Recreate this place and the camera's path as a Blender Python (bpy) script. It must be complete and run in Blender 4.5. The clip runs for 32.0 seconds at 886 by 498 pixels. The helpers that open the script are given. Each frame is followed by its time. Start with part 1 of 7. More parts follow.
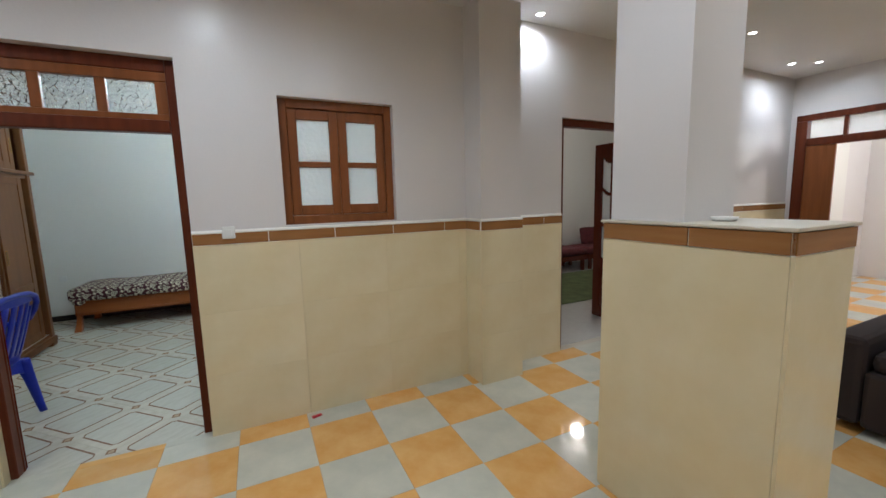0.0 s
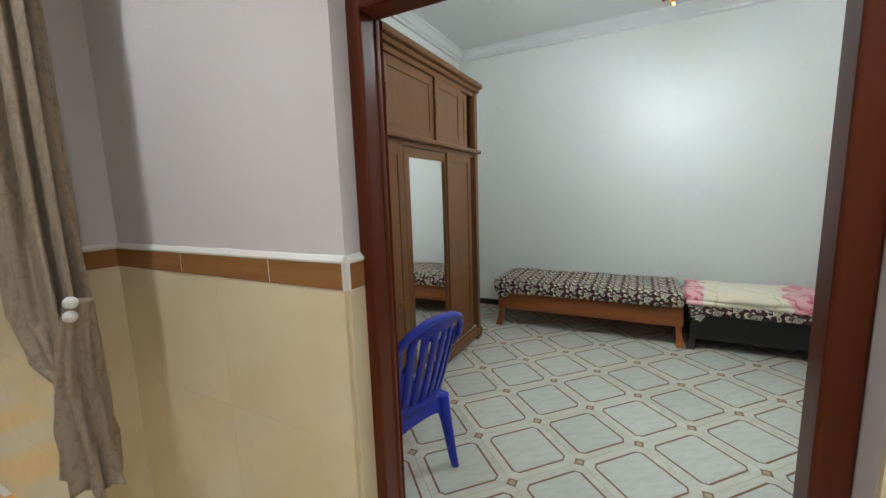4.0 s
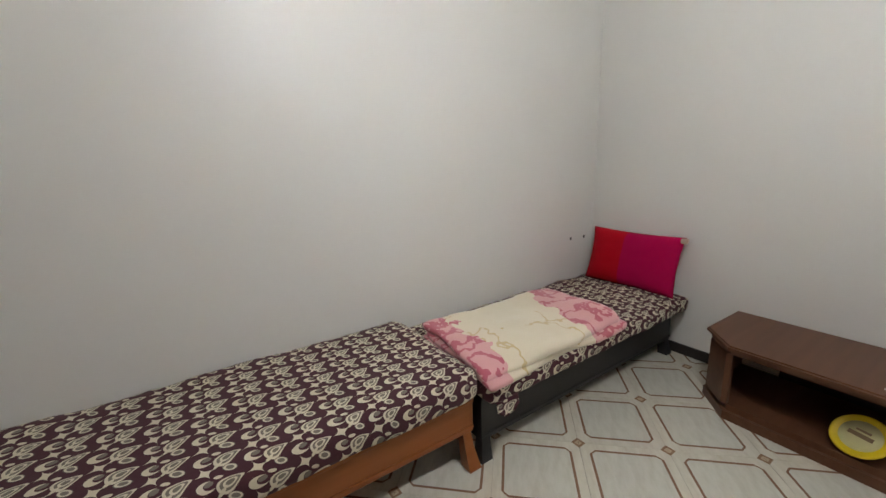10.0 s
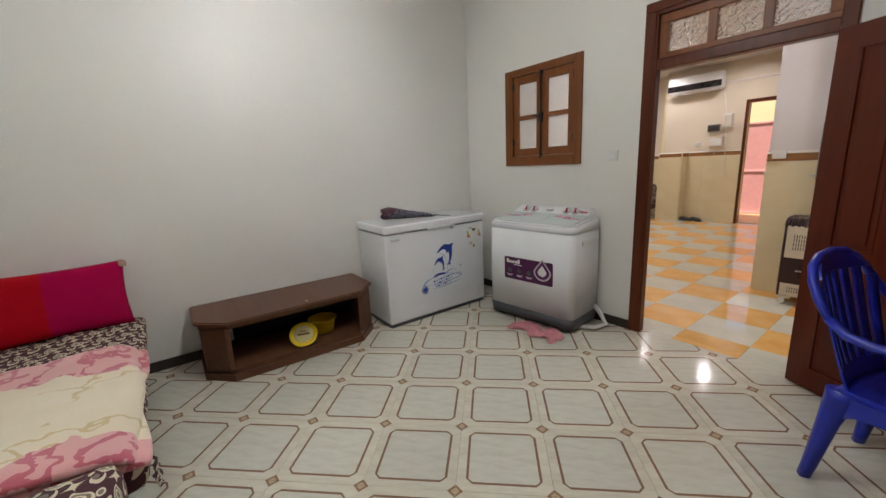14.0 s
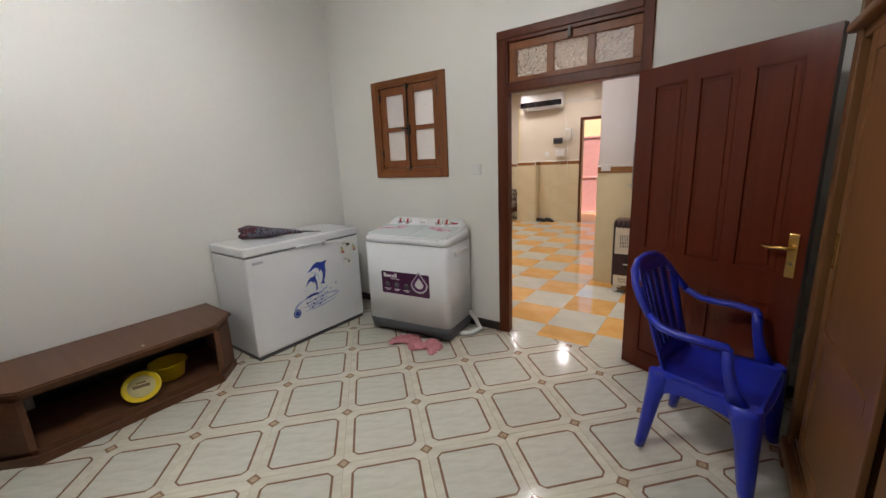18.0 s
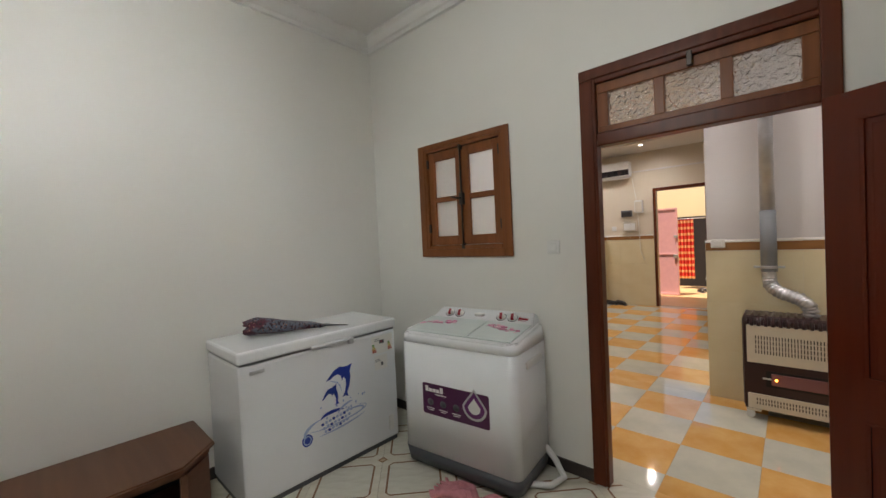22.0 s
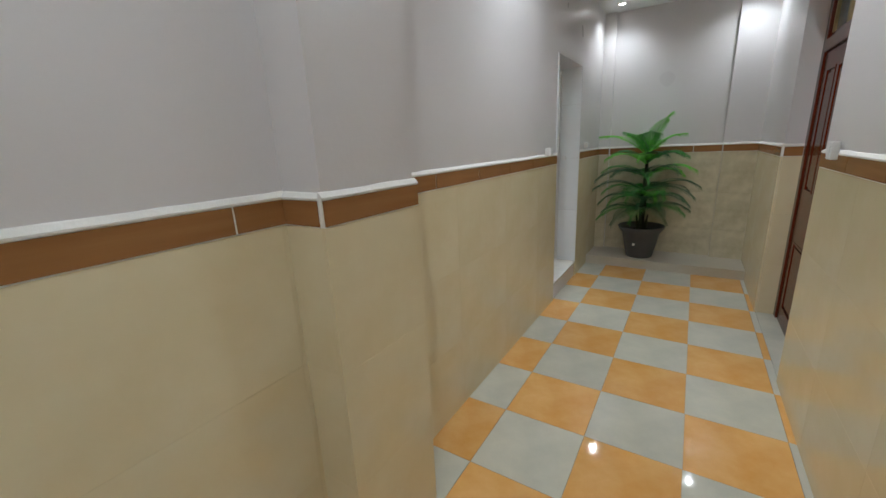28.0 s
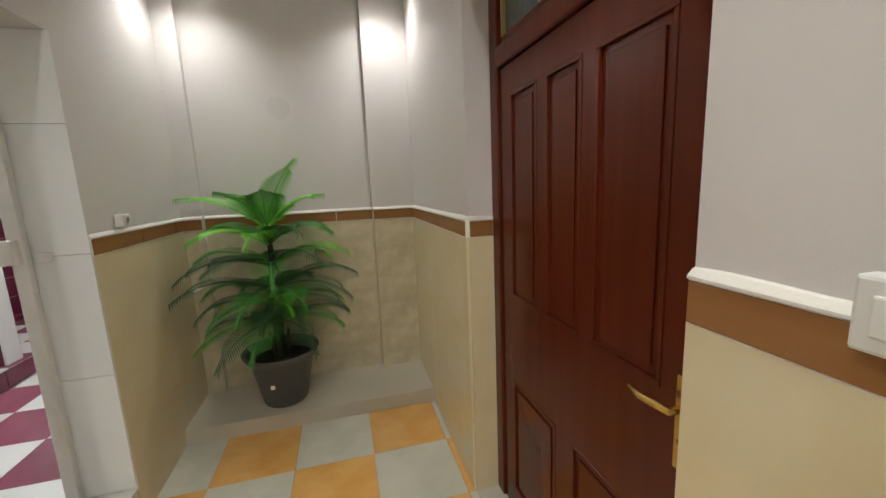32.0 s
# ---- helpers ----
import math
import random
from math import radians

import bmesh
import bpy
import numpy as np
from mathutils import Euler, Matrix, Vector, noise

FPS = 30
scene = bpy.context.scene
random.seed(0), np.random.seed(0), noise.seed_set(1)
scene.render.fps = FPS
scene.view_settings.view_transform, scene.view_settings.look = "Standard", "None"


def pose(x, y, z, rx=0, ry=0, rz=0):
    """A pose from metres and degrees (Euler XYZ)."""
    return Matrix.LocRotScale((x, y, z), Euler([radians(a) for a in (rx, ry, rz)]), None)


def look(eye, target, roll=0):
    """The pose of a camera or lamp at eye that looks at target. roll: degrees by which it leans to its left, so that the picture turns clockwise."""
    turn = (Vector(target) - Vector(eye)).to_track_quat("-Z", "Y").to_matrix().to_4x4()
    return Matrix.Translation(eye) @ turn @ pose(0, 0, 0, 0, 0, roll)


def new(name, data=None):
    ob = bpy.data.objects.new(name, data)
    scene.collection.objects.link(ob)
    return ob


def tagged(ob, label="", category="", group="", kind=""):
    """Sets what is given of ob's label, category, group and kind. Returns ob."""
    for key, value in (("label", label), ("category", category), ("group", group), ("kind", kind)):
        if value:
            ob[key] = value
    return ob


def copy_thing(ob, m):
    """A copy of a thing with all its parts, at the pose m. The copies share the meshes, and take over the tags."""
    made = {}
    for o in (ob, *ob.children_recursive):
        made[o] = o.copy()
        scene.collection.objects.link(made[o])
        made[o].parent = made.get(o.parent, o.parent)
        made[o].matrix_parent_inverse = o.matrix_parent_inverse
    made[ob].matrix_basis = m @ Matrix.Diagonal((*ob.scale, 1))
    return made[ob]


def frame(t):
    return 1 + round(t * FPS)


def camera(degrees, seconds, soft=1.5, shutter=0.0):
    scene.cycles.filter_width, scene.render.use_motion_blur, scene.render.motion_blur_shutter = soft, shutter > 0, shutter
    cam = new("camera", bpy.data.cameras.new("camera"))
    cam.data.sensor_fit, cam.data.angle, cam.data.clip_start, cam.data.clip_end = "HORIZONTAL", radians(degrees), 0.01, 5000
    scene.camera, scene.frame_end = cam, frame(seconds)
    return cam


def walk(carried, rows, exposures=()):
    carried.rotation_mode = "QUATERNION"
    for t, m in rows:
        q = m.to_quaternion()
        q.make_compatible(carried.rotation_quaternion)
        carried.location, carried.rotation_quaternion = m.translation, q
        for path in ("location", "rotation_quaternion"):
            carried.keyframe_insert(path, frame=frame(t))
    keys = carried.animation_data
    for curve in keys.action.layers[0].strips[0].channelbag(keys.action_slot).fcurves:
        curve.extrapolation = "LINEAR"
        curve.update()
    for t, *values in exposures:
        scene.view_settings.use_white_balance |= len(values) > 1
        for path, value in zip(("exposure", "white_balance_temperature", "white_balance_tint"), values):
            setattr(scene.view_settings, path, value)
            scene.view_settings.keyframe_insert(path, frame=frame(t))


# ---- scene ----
cam = camera(97.84, 32.0)
PATH = [
    (0, (0.007, 0.071, 1.538), (0.862, 1.861, 1.284), -1.48),
    (0.5, (0.062, 0.264, 1.554), (0.615, 2.168, 1.296), -1.39),
    (1, (0.111, 0.518, 1.558), (0.365, 2.485, 1.302), -1.41),
    (1.5, (0.069, 0.824, 1.571), (-0.111, 2.799, 1.312), -1.43),
    (2, (-0.129, 1.109, 1.572), (-0.719, 3.002, 1.313), -1.32),
    (2.5, (-0.291, 1.394, 1.541), (-1.059, 3.221, 1.274), -1.21),
    (3, (-0.440, 1.700, 1.541), (-1.234, 3.516, 1.273), -1.49),
    (3.5, (-0.574, 1.922, 1.538), (-1.477, 3.686, 1.272), -1.70),
    (5.5, (-1.084, 2.948, 1.486), (-1.922, 4.729, 1.128), -1.29),
    (6, (-1.142, 3.152, 1.462), (-1.933, 4.949, 1.078), -1.27),
    (6.5, (-1.129, 3.390, 1.444), (-1.922, 5.176, 1.018), -1.35),
    (7, (-1.145, 3.616, 1.434), (-1.949, 5.388, 0.972), -1.33),
    (7.5, (-1.169, 3.872, 1.427), (-1.832, 5.701, 0.965), -1.38),
    (8, (-1.189, 4.128, 1.431), (-1.474, 6.055, 0.977), -1.50),
    (8.5, (-1.221, 4.354, 1.442), (-1.236, 6.300, 0.979), -1.34),
    (9, (-1.298, 4.603, 1.443), (-1.023, 6.532, 0.994), -1.66),
    (9.5, (-1.338, 4.834, 1.440), (-0.596, 6.635, 0.984), -1.81),
    (10, (-1.296, 5.059, 1.455), (-0.210, 6.678, 1.010), -2.00),
    (10.5, (-1.309, 5.293, 1.465), (0.112, 6.626, 1.015), -2.47),
    (11, (-1.390, 5.522, 1.463), (0.294, 6.505, 1.018), -2.29),
    (11.5, (-1.403, 5.688, 1.449), (0.433, 6.343, 1.004), -2.37),
    (12, (-1.442, 5.789, 1.474), (0.482, 6.107, 1.030), -2.53),
    (12.5, (-1.554, 5.905, 1.474), (0.370, 5.591, 1.029), -2.55),
    (13, (-1.666, 5.991, 1.471), (0.074, 5.110, 1.026), -2.70),
    (13.5, (-1.764, 6.023, 1.444), (-0.167, 4.899, 1.013), -2.81),
    (14, (-1.827, 6.056, 1.413), (-0.261, 4.888, 0.984), -2.79),
    (14.5, (-1.891, 6.108, 1.378), (-0.344, 4.911, 0.959), -2.87),
    (15, (-1.951, 6.134, 1.313), (-0.511, 4.810, 0.897), -2.71),
    (15.5, (-1.983, 6.126, 1.251), (-0.718, 4.634, 0.835), -2.94),
    (17.5, (-1.854, 6.037, 1.370), (-0.879, 4.371, 0.846), -2.53),
    (18, (-1.806, 5.957, 1.490), (-0.676, 4.367, 1.051), -2.49),
    (18.5, (-1.779, 5.934, 1.582), (-0.461, 4.442, 1.387), -2.55),
    (19, (-1.751, 5.965, 1.636), (-0.268, 4.625, 1.724), -2.54),
    (19.5, (-1.722, 5.981, 1.644), (-0.176, 4.744, 1.929), -2.55),
    (20, (-1.700, 5.973, 1.633), (-0.133, 4.777, 1.972), -2.56),
    (20.5, (-1.652, 5.900, 1.593), (-0.090, 4.696, 1.927), -2.66),
    (21, (-1.558, 5.739, 1.548), (-0.050, 4.445, 1.772), -2.72),
    (21.5, (-1.433, 5.559, 1.519), (-0.018, 4.149, 1.619), -2.64),
    (22, (-1.245, 5.319, 1.490), (0.097, 3.837, 1.445), -2.71),
    (22.5, (-1.109, 5.043, 1.478), (0.060, 3.427, 1.332), -2.73),
    (23, (-1.025, 4.689, 1.484), (-0.097, 2.929, 1.276), -2.76),
    (23.5, (-0.920, 4.354, 1.468), (-0.100, 2.547, 1.216), -2.85),
    (24, (-0.866, 4.044, 1.464), (-0.180, 2.188, 1.170), -3.16),
    (24.5, (-0.840, 3.704, 1.480), (-0.394, 1.782, 1.149), -3.11),
    (26.5, (-1.098, 2.721, 1.439), (-1.631, 0.841, 1.014), -2.81),
    (27, (-1.281, 2.504, 1.450), (-2.259, 0.826, 0.973), -2.55),
    (27.5, (-1.581, 2.343, 1.442), (-3.003, 1.033, 0.932), -2.66),
    (28, (-1.905, 2.201, 1.480), (-3.528, 1.151, 0.967), -2.74),
    (28.5, (-2.192, 2.068, 1.536), (-3.958, 1.276, 1.033), -2.60),
    (29, (-2.569, 2.038, 1.547), (-4.474, 1.603, 1.119), -2.51),
    (29.5, (-2.949, 2.031, 1.545), (-4.896, 1.789, 1.157), -2.59),
    (30, (-3.310, 2.067, 1.550), (-5.277, 2.037, 1.188), -2.53),
    (30.5, (-3.656, 2.165, 1.552), (-5.622, 2.339, 1.229), -2.55),
    (31, (-3.914, 2.190, 1.534), (-5.865, 2.497, 1.224), -2.66),
    (31.5, (-4.124, 2.192, 1.542), (-6.061, 2.573, 1.223), -2.46),
    (32, (-4.217, 2.229, 1.526), (-6.127, 2.722, 1.196), -2.44),
]
EXPOSURES = [(0.0, 1.0, 5900, 10), (3.5, 1.2, 6000, 10), (5.5, 1.4, 7450, 21), (9.0, 1.35, 7350, 24), (10.0, 1.1, 7000, 24), (11.0, 1.05, 7000, 24), (13.0, 1.0, 7150, 23), (15.0, 1.15, 7100, 24), (18.0, 1.15, 7100, 24), (20.0, 0.78, 7250, 20), (22.0, 0.85, 7200, 21), (23.0, 1.05, 7250, 22), (24.5, 1.12, 6400, 14), (26.5, 0.88, 5900, 10), (27.5, 0.95, 6000, 10), (30.0, 0.9, 6500, 10), (31.0, 1.0, 6800, 10), (32.0, 1.2, 7100, 12)]
walk(cam, [(t, look(eye, target, roll)) for t, eye, target, roll in PATH], EXPOSURES)

# ---- world and lamps ----
world = bpy.data.worlds.new("world")
scene.world = world
world.use_nodes = True
wn = world.node_tree
sky = wn.nodes.new("ShaderNodeTexSky")
sky.sky_type, sky.sun_disc, sky.sun_elevation, sky.sun_rotation = "NISHITA", False, radians(73), radians(31)
wn.links.new(sky.outputs[0], wn.nodes["Background"].inputs[0])
wn.nodes["Background"].inputs[1].default_value = 0.12


def lamp(name, kind, where, power, color, size=0.05, aim=None, spot=None, blend=0.9):
    d = bpy.data.lights.new(name, kind)
    d.energy, d.color = power, color
    if kind == "AREA":
        d.size = size
    else:
        d.shadow_soft_size = size
    if spot:
        d.spot_size, d.spot_blend = radians(spot), blend
    ob = new(name, d)
    ob.matrix_world = look(where, aim) if aim else Matrix.Translation(where)
    return ob


COOL, BULB = (0.93, 0.98, 1.0), (0.80, 0.965, 1.0)

# ---- materials ----


class Mat:
    """A small builder of node materials."""

    def __init__(self, name, color, rough=0.5, metal=0.0, spec=0.5, coat=0.0):
        self.m = bpy.data.materials.new(name)
        self.m.use_nodes = True
        self.t = self.m.node_tree
        self.b = self.t.nodes["Principled BSDF"]
        self.set("Base Color", (*color, 1))
        self.set("Roughness", rough)
        self.set("Metallic", metal)
        self.set("Specular IOR Level", spec)
        self.set("Coat Weight", coat)
        self.set("Coat Roughness", 0.08)
        self.coord = None

    def set(self, k, v):
        if hasattr(v, "is_output"):
            self.t.links.new(v, self.b.inputs[k])
        else:
            self.b.inputs[k].default_value = v

    def node(self, kind, ins=None, **props):
        n = self.t.nodes.new(kind)
        for k, v in props.items():
            setattr(n, k, v)
        for k, v in (ins or {}).items():
            if hasattr(v, "is_output"):
                self.t.links.new(v, n.inputs[k])
            else:
                n.inputs[k].default_value = v
        return n

    def obj(self):
        if not self.coord:
            self.coord = self.node("ShaderNodeTexCoord")
        return self.coord.outputs["Object"]

    def math(self, op, a, b=None, c=None, clamp=False):
        ins = {0: a}
        if b is not None:
            ins[1] = b
        if c is not None:
            ins[2] = c
        n = self.node("ShaderNodeMath", ins, operation=op)
        n.use_clamp = clamp
        return n.outputs[0]

    def noise(self, scale, detail=4.0, stretch=(1, 1, 1), rough=0.5, off=0.0):
        m = self.node("ShaderNodeMapping", {"Vector": self.obj(), "Scale": stretch, "Location": (off, off, off)})
        return self.node("ShaderNodeTexNoise", {"Vector": m.outputs[0], "Scale": scale, "Detail": detail, "Roughness": rough}).outputs[0]

    def mix(self, fac, a, b, blend="MIX"):
        n = self.node("ShaderNodeMix", data_type="RGBA", blend_type=blend)
        for sock, v in ((n.inputs[0], fac), (n.inputs[6], a), (n.inputs[7], b)):
            if hasattr(v, "is_output"):
                self.t.links.new(v, sock)
            else:
                sock.default_value = v if isinstance(v, float) else (*v, 1)
        return n.outputs[2]

    def span(self, v, a, b, lo=0.0, hi=1.0):
        return self.node("ShaderNodeMapRange", {0: v, 1: a, 2: b, 3: lo, 4: hi}).outputs[0]

    def bump(self, h, strength=0.2, dist=0.01):
        self.set("Normal", self.node("ShaderNodeBump", {"Height": h, "Strength": strength, "Distance": dist}).outputs[0])

    def random(self):
        return self.node("ShaderNodeObjectInfo").outputs["Random"]


def paint(name, color, rough, dirt=0.06, bumpy=0.12):
    m = Mat(name, color, rough)
    big, fine = m.noise(0.9, 3), m.noise(60, 3)
    f = m.span(big, 0.3, 0.7)
    m.set("Base Color", m.mix(f, color, tuple(c * (1 - dirt) for c in color)))
    m.set("Roughness", m.span(m.noise(2, 1), 0.2, 0.8, rough - 0.03, rough + 0.05))
    m.bump(m.math("ADD", fine, m.math("MULTIPLY", m.noise(7, 2), 1.5)), bumpy, 0.004)
    return m.m


def glazed(name, color, other, rough, scale=2.5, amount=0.5, vary=0.1, bumpy=0.02):
    m = Mat(name, color, rough, spec=0.5)
    n = m.span(m.noise(scale, 5, rough=0.6), 0.35, 0.7)
    base = m.mix(m.math("MULTIPLY", n, amount), color, other)
    hsv = m.node("ShaderNodeHueSaturation", {"Color": base, "Value": m.span(m.random(), 0, 1, 1 - vary, 1 + vary)})
    m.set("Base Color", hsv.outputs[0])
    m.set("Roughness", m.span(m.noise(5, 1), 0.2, 0.8, rough * 0.8, rough * 1.3))
    m.bump(m.noise(2.2, 2), bumpy, 0.02)
    return m.m


def timber(name, dark, light, rough, axis=2, coat=0.3, grain=1.0):
    m = Mat(name, dark, rough, spec=0.25, coat=0.0)
    st = [14 * grain, 14 * grain, 14 * grain]
    st[axis] = 0.8 * grain
    g = m.noise(1.6, 3, tuple(st), 0.5)
    big = m.noise(1.3, 3, off=3.0)
    g, big = (m.node("ShaderNodeMapRange", {0: v, 1: 0.2, 2: 0.8}, interpolation_type="SMOOTHSTEP").outputs[0] for v in (g, big))
    f = m.math("ADD", m.math("MULTIPLY", g, 0.65), m.math("MULTIPLY", big, 0.35))
    m.set("Base Color", m.mix(f, dark, light))
    m.set("Roughness", rough + 0.04)
    m.bump(m.noise(90, 2), 0.05, 0.002)
    return m.m


def plain(name, color, rough=0.4, metal=0.0, vary=0.08, scale=12.0, coat=0.0, bumpy=0.03):
    m = Mat(name, color, rough, metal, coat=coat)
    n = m.span(m.noise(scale, 4), 0.3, 0.7)
    m.set("Base Color", m.mix(n, color, tuple(c * (1 - vary) for c in color)))
    m.set("Roughness", rough)
    m.bump(m.noise(scale * 5, 2), bumpy, 0.003)
    return m.m


def glow(name, color, strength):
    m = Mat(name, color, 0.4)
    m.set("Emission Color", (*color, 1))
    m.set("Emission Strength", strength)
    return m.m


ROOM = paint("bedroom_paint", (0.76, 0.75, 0.71), 0.40, 0.05, 0.06)
# South hall wall: the warm sunlight bounced onto it is put into the colour.
HALLWARM = paint("hall_paint_sun_bounce", (0.70, 0.62, 0.50), 0.35, 0.06)
HALL = paint("hall_paint", (0.68, 0.65, 0.64), 0.3, 0.05)
CEIL = paint("ceiling_paint", (0.74, 0.73, 0.71), 0.5, 0.05)
DADO = glazed("beige_wall_tile", (0.70, 0.60, 0.38), (0.76, 0.68, 0.48), 0.085, 3.0, 0.8, 0.012, 0.06)
PLANE = timber("brown_border_tile", (0.24, 0.105, 0.035), (0.38, 0.19, 0.075), 0.2, 0, 0.4)
PUTTY = paint("white_putty", (0.80, 0.78, 0.72), 0.6, 0.08, 0.4)
GROUT = paint("grout", (0.50, 0.45, 0.36), 0.8, 0.2)
ORANGE = glazed("orange_floor_tile", (0.69, 0.35, 0.09), (0.79, 0.48, 0.19), 0.06, 4.0, 0.9, 0.06, 0.05)
GREYT = glazed("grey_floor_tile", (0.52, 0.52, 0.44), (0.64, 0.62, 0.52), 0.06, 4.0, 0.9, 0.05, 0.05)
WOODR = timber("red_brown_wood", (0.088, 0.014, 0.006), (0.118, 0.020, 0.008), 0.16, 2, 0.5)
WOODF = timber("frame_wood", (0.07, 0.013, 0.005), (0.135, 0.03, 0.010), 0.26, 2, 0.2)
WOODW = timber("window_wood", (0.15, 0.045, 0.013), (0.25, 0.085, 0.027), 0.3, 2, 0.2)
WARD = timber("wardrobe_wood", (0.14, 0.058, 0.021), (0.19, 0.080, 0.030), 0.3, 2, 0.3, 0.7)
BEDW = timber("bed_wood", (0.28, 0.085, 0.024), (0.36, 0.12, 0.04), 0.25, 0, 0.4)
TVW = timber("stand_wood", (0.10, 0.042, 0.022), (0.15, 0.065, 0.035), 0.3, 0, 0.3)
# Near-black: the shade of gaps, holes and insides put into the colour.
DARK = plain("inside_shade", (0.012, 0.01, 0.01), 0.8)
BLACKW = plain("black_bed_base", (0.022, 0.02, 0.021), 0.45, 0, 0.3, 5)
WHITE = plain("white_enamel", (0.76, 0.78, 0.80), 0.22, 0, 0.03, 4, 0.2, 0.01)
WPLAS = plain("white_plastic", (0.74, 0.74, 0.72), 0.35, 0, 0.05, 20)
BLUE = plain("blue_plastic", (0.010, 0.026, 0.40), 0.32, 0, 0.15, 20)
STEEL = plain("galvanised_steel", (0.62, 0.63, 0.65), 0.36, 0.85, 0.25, 8, 0, 0.1)
GREYP = plain("grey_plastic", (0.21, 0.23, 0.25), 0.4)
BROWNM = plain("brown_enamel", (0.028, 0.006, 0.008), 0.3, 0, 0.2, 10, 0.05)
CREAM = plain("cream_enamel", (0.66, 0.60, 0.50), 0.35)
BRASS = plain("brass", (0.75, 0.48, 0.15), 0.25, 1.0)
DGREY = plain("dark_grey_plastic", (0.07, 0.075, 0.085), 0.45)
MIRROR = Mat("mirror", (0.9, 0.9, 0.9), 0.02, 1.0).m

# ---- mesh helpers ----


def box(bm, x0, y0, z0, x1, y1, z1, bevel=0.0, m=None):
    r = bmesh.ops.create_cube(bm, size=1)
    vs = r["verts"]
    bmesh.ops.transform(bm, verts=vs, matrix=Matrix.Translation(((x0 + x1) / 2, (y0 + y1) / 2, (z0 + z1) / 2)) @ Matrix.Diagonal((x1 - x0, y1 - y0, z1 - z0, 1)))
    if bevel:
        es = list({e for v in vs for e in v.link_edges})
        r = bmesh.ops.bevel(bm, geom=es, offset=bevel, segments=2, profile=0.5, affect="EDGES", clamp_overlap=True)
        vs = list({v for f in r["faces"] for v in f.verts} | {v for v in vs if v.is_valid})
    if m is not None:
        bmesh.ops.transform(bm, verts=vs, matrix=m)
    return vs


def bx(*a, bevel=0.0, m=None):
    bm = bmesh.new()
    box(bm, *a, bevel=bevel, m=m)
    return bm


def boxes(rows, bevel=0.0):
    bm = bmesh.new()
    for r in rows:
        box(bm, *r, bevel=bevel)
    return bm


def tube(bm, pts, r, n=12, caps=True):
    """A round bar along points; r is a number or one radius a point."""
    pts = [Vector(p) for p in pts]
    rings = []
    for i, p in enumerate(pts):
        d = (pts[min(i + 1, len(pts) - 1)] - pts[max(i - 1, 0)]).normalized()
        side = d.cross(Vector((0, 0, 1)))
        if side.length < 1e-3:
            side = Vector((1, 0, 0))
        side.normalize()
        up = side.cross(d)
        rr = r[i] if isinstance(r, (list, tuple)) else r
        rings.append([bm.verts.new(p + rr * (math.cos(2 * math.pi * k / n) * side + math.sin(2 * math.pi * k / n) * up)) for k in range(n)])
    for a, b in zip(rings, rings[1:]):
        for k in range(n):
            f = bm.faces.new((a[k], a[(k + 1) % n], b[(k + 1) % n], b[k]))
            f.smooth = True
    if caps:
        bm.faces.new(rings[0][::-1])
        bm.faces.new(rings[-1])
    return bm


def lathe(bm, profile, n=24, m=None):
    """A turned body from (radius, height) pairs round z."""
    rings = [[bm.verts.new((r * math.cos(2 * math.pi * k / n), r * math.sin(2 * math.pi * k / n), z)) for k in range(n)] for r, z in profile]
    for a, b in zip(rings, rings[1:]):
        for k in range(n):
            f = bm.faces.new((a[k], a[(k + 1) % n], b[(k + 1) % n], b[k]))
            f.smooth = True
    if m is not None:
        bmesh.ops.transform(bm, verts=[v for r in rings for v in r], matrix=m)
    return bm


def prism(bm, outline, z0, z1, m=None):
    """A flat outline of (x, y) pairs raised from z0 to z1."""
    lo = [bm.verts.new((x, y, z0)) for x, y in outline]
    hi = [bm.verts.new((x, y, z1)) for x, y in outline]
    n = len(lo)
    bm.faces.new(lo[::-1])
    bm.faces.new(hi)
    for k in range(n):
        bm.faces.new((lo[k], lo[(k + 1) % n], hi[(k + 1) % n], hi[k]))
    if m is not None:
        bmesh.ops.transform(bm, verts=lo + hi, matrix=m)
    return lo + hi


def mesh_of(name, bm, material):
    bmesh.ops.recalc_face_normals(bm, faces=bm.faces)
    me = bpy.data.meshes.new(name)
    bm.to_mesh(me)
    bm.free()
    for mm in material if isinstance(material, (list, tuple)) else [material]:
        me.materials.append(mm)
    return me


def part(name, bm, material, parent=None, label=""):
    ob = new(name, mesh_of(name, bm, material))
    ob.parent = parent
    if label:
        ob["label"] = label
    return ob


def structure(name, bm, material, label="", category=""):
    return tagged(part(name, bm, material), label, category or name.split("_")[0], kind="structure")


def thing(name, label, category, m=None, group=""):
    e = new(name)
    e.empty_display_size = 0.1
    if m is not None:
        e.matrix_world = m
    return tagged(e, label, category, group)


def smooth(ob):
    for p in ob.data.polygons:
        p.use_smooth = True
    return ob


# ---- the plan ----
# x east, y north. Bedroom x -2.90..1.61, y 3.06..7.06; hall south of it; corridor to the west.
BW, BE, BS, BN, BH = -2.90, 1.606, 3.055, 7.06, 3.33
HN, CN, HH, HC = 2.935, 2.775, 3.04, 2.87
HS, CS = 1.225, 1.18
END, HSO = -7.185, -3.05
HEX, PLX0, PLX1, PLY = -0.685, -2.99, -2.59, 1.385
DX0, DX1, DTOP = -1.395, -0.372, 2.415
WX0, WX1, WZ0, WZ1 = 0.185, 0.985, 1.39, 2.25
D4A, D4B, D4T = -5.86, -4.705, 2.38
D2A, D2B, D2T = 2.64, 3.94, 2.268
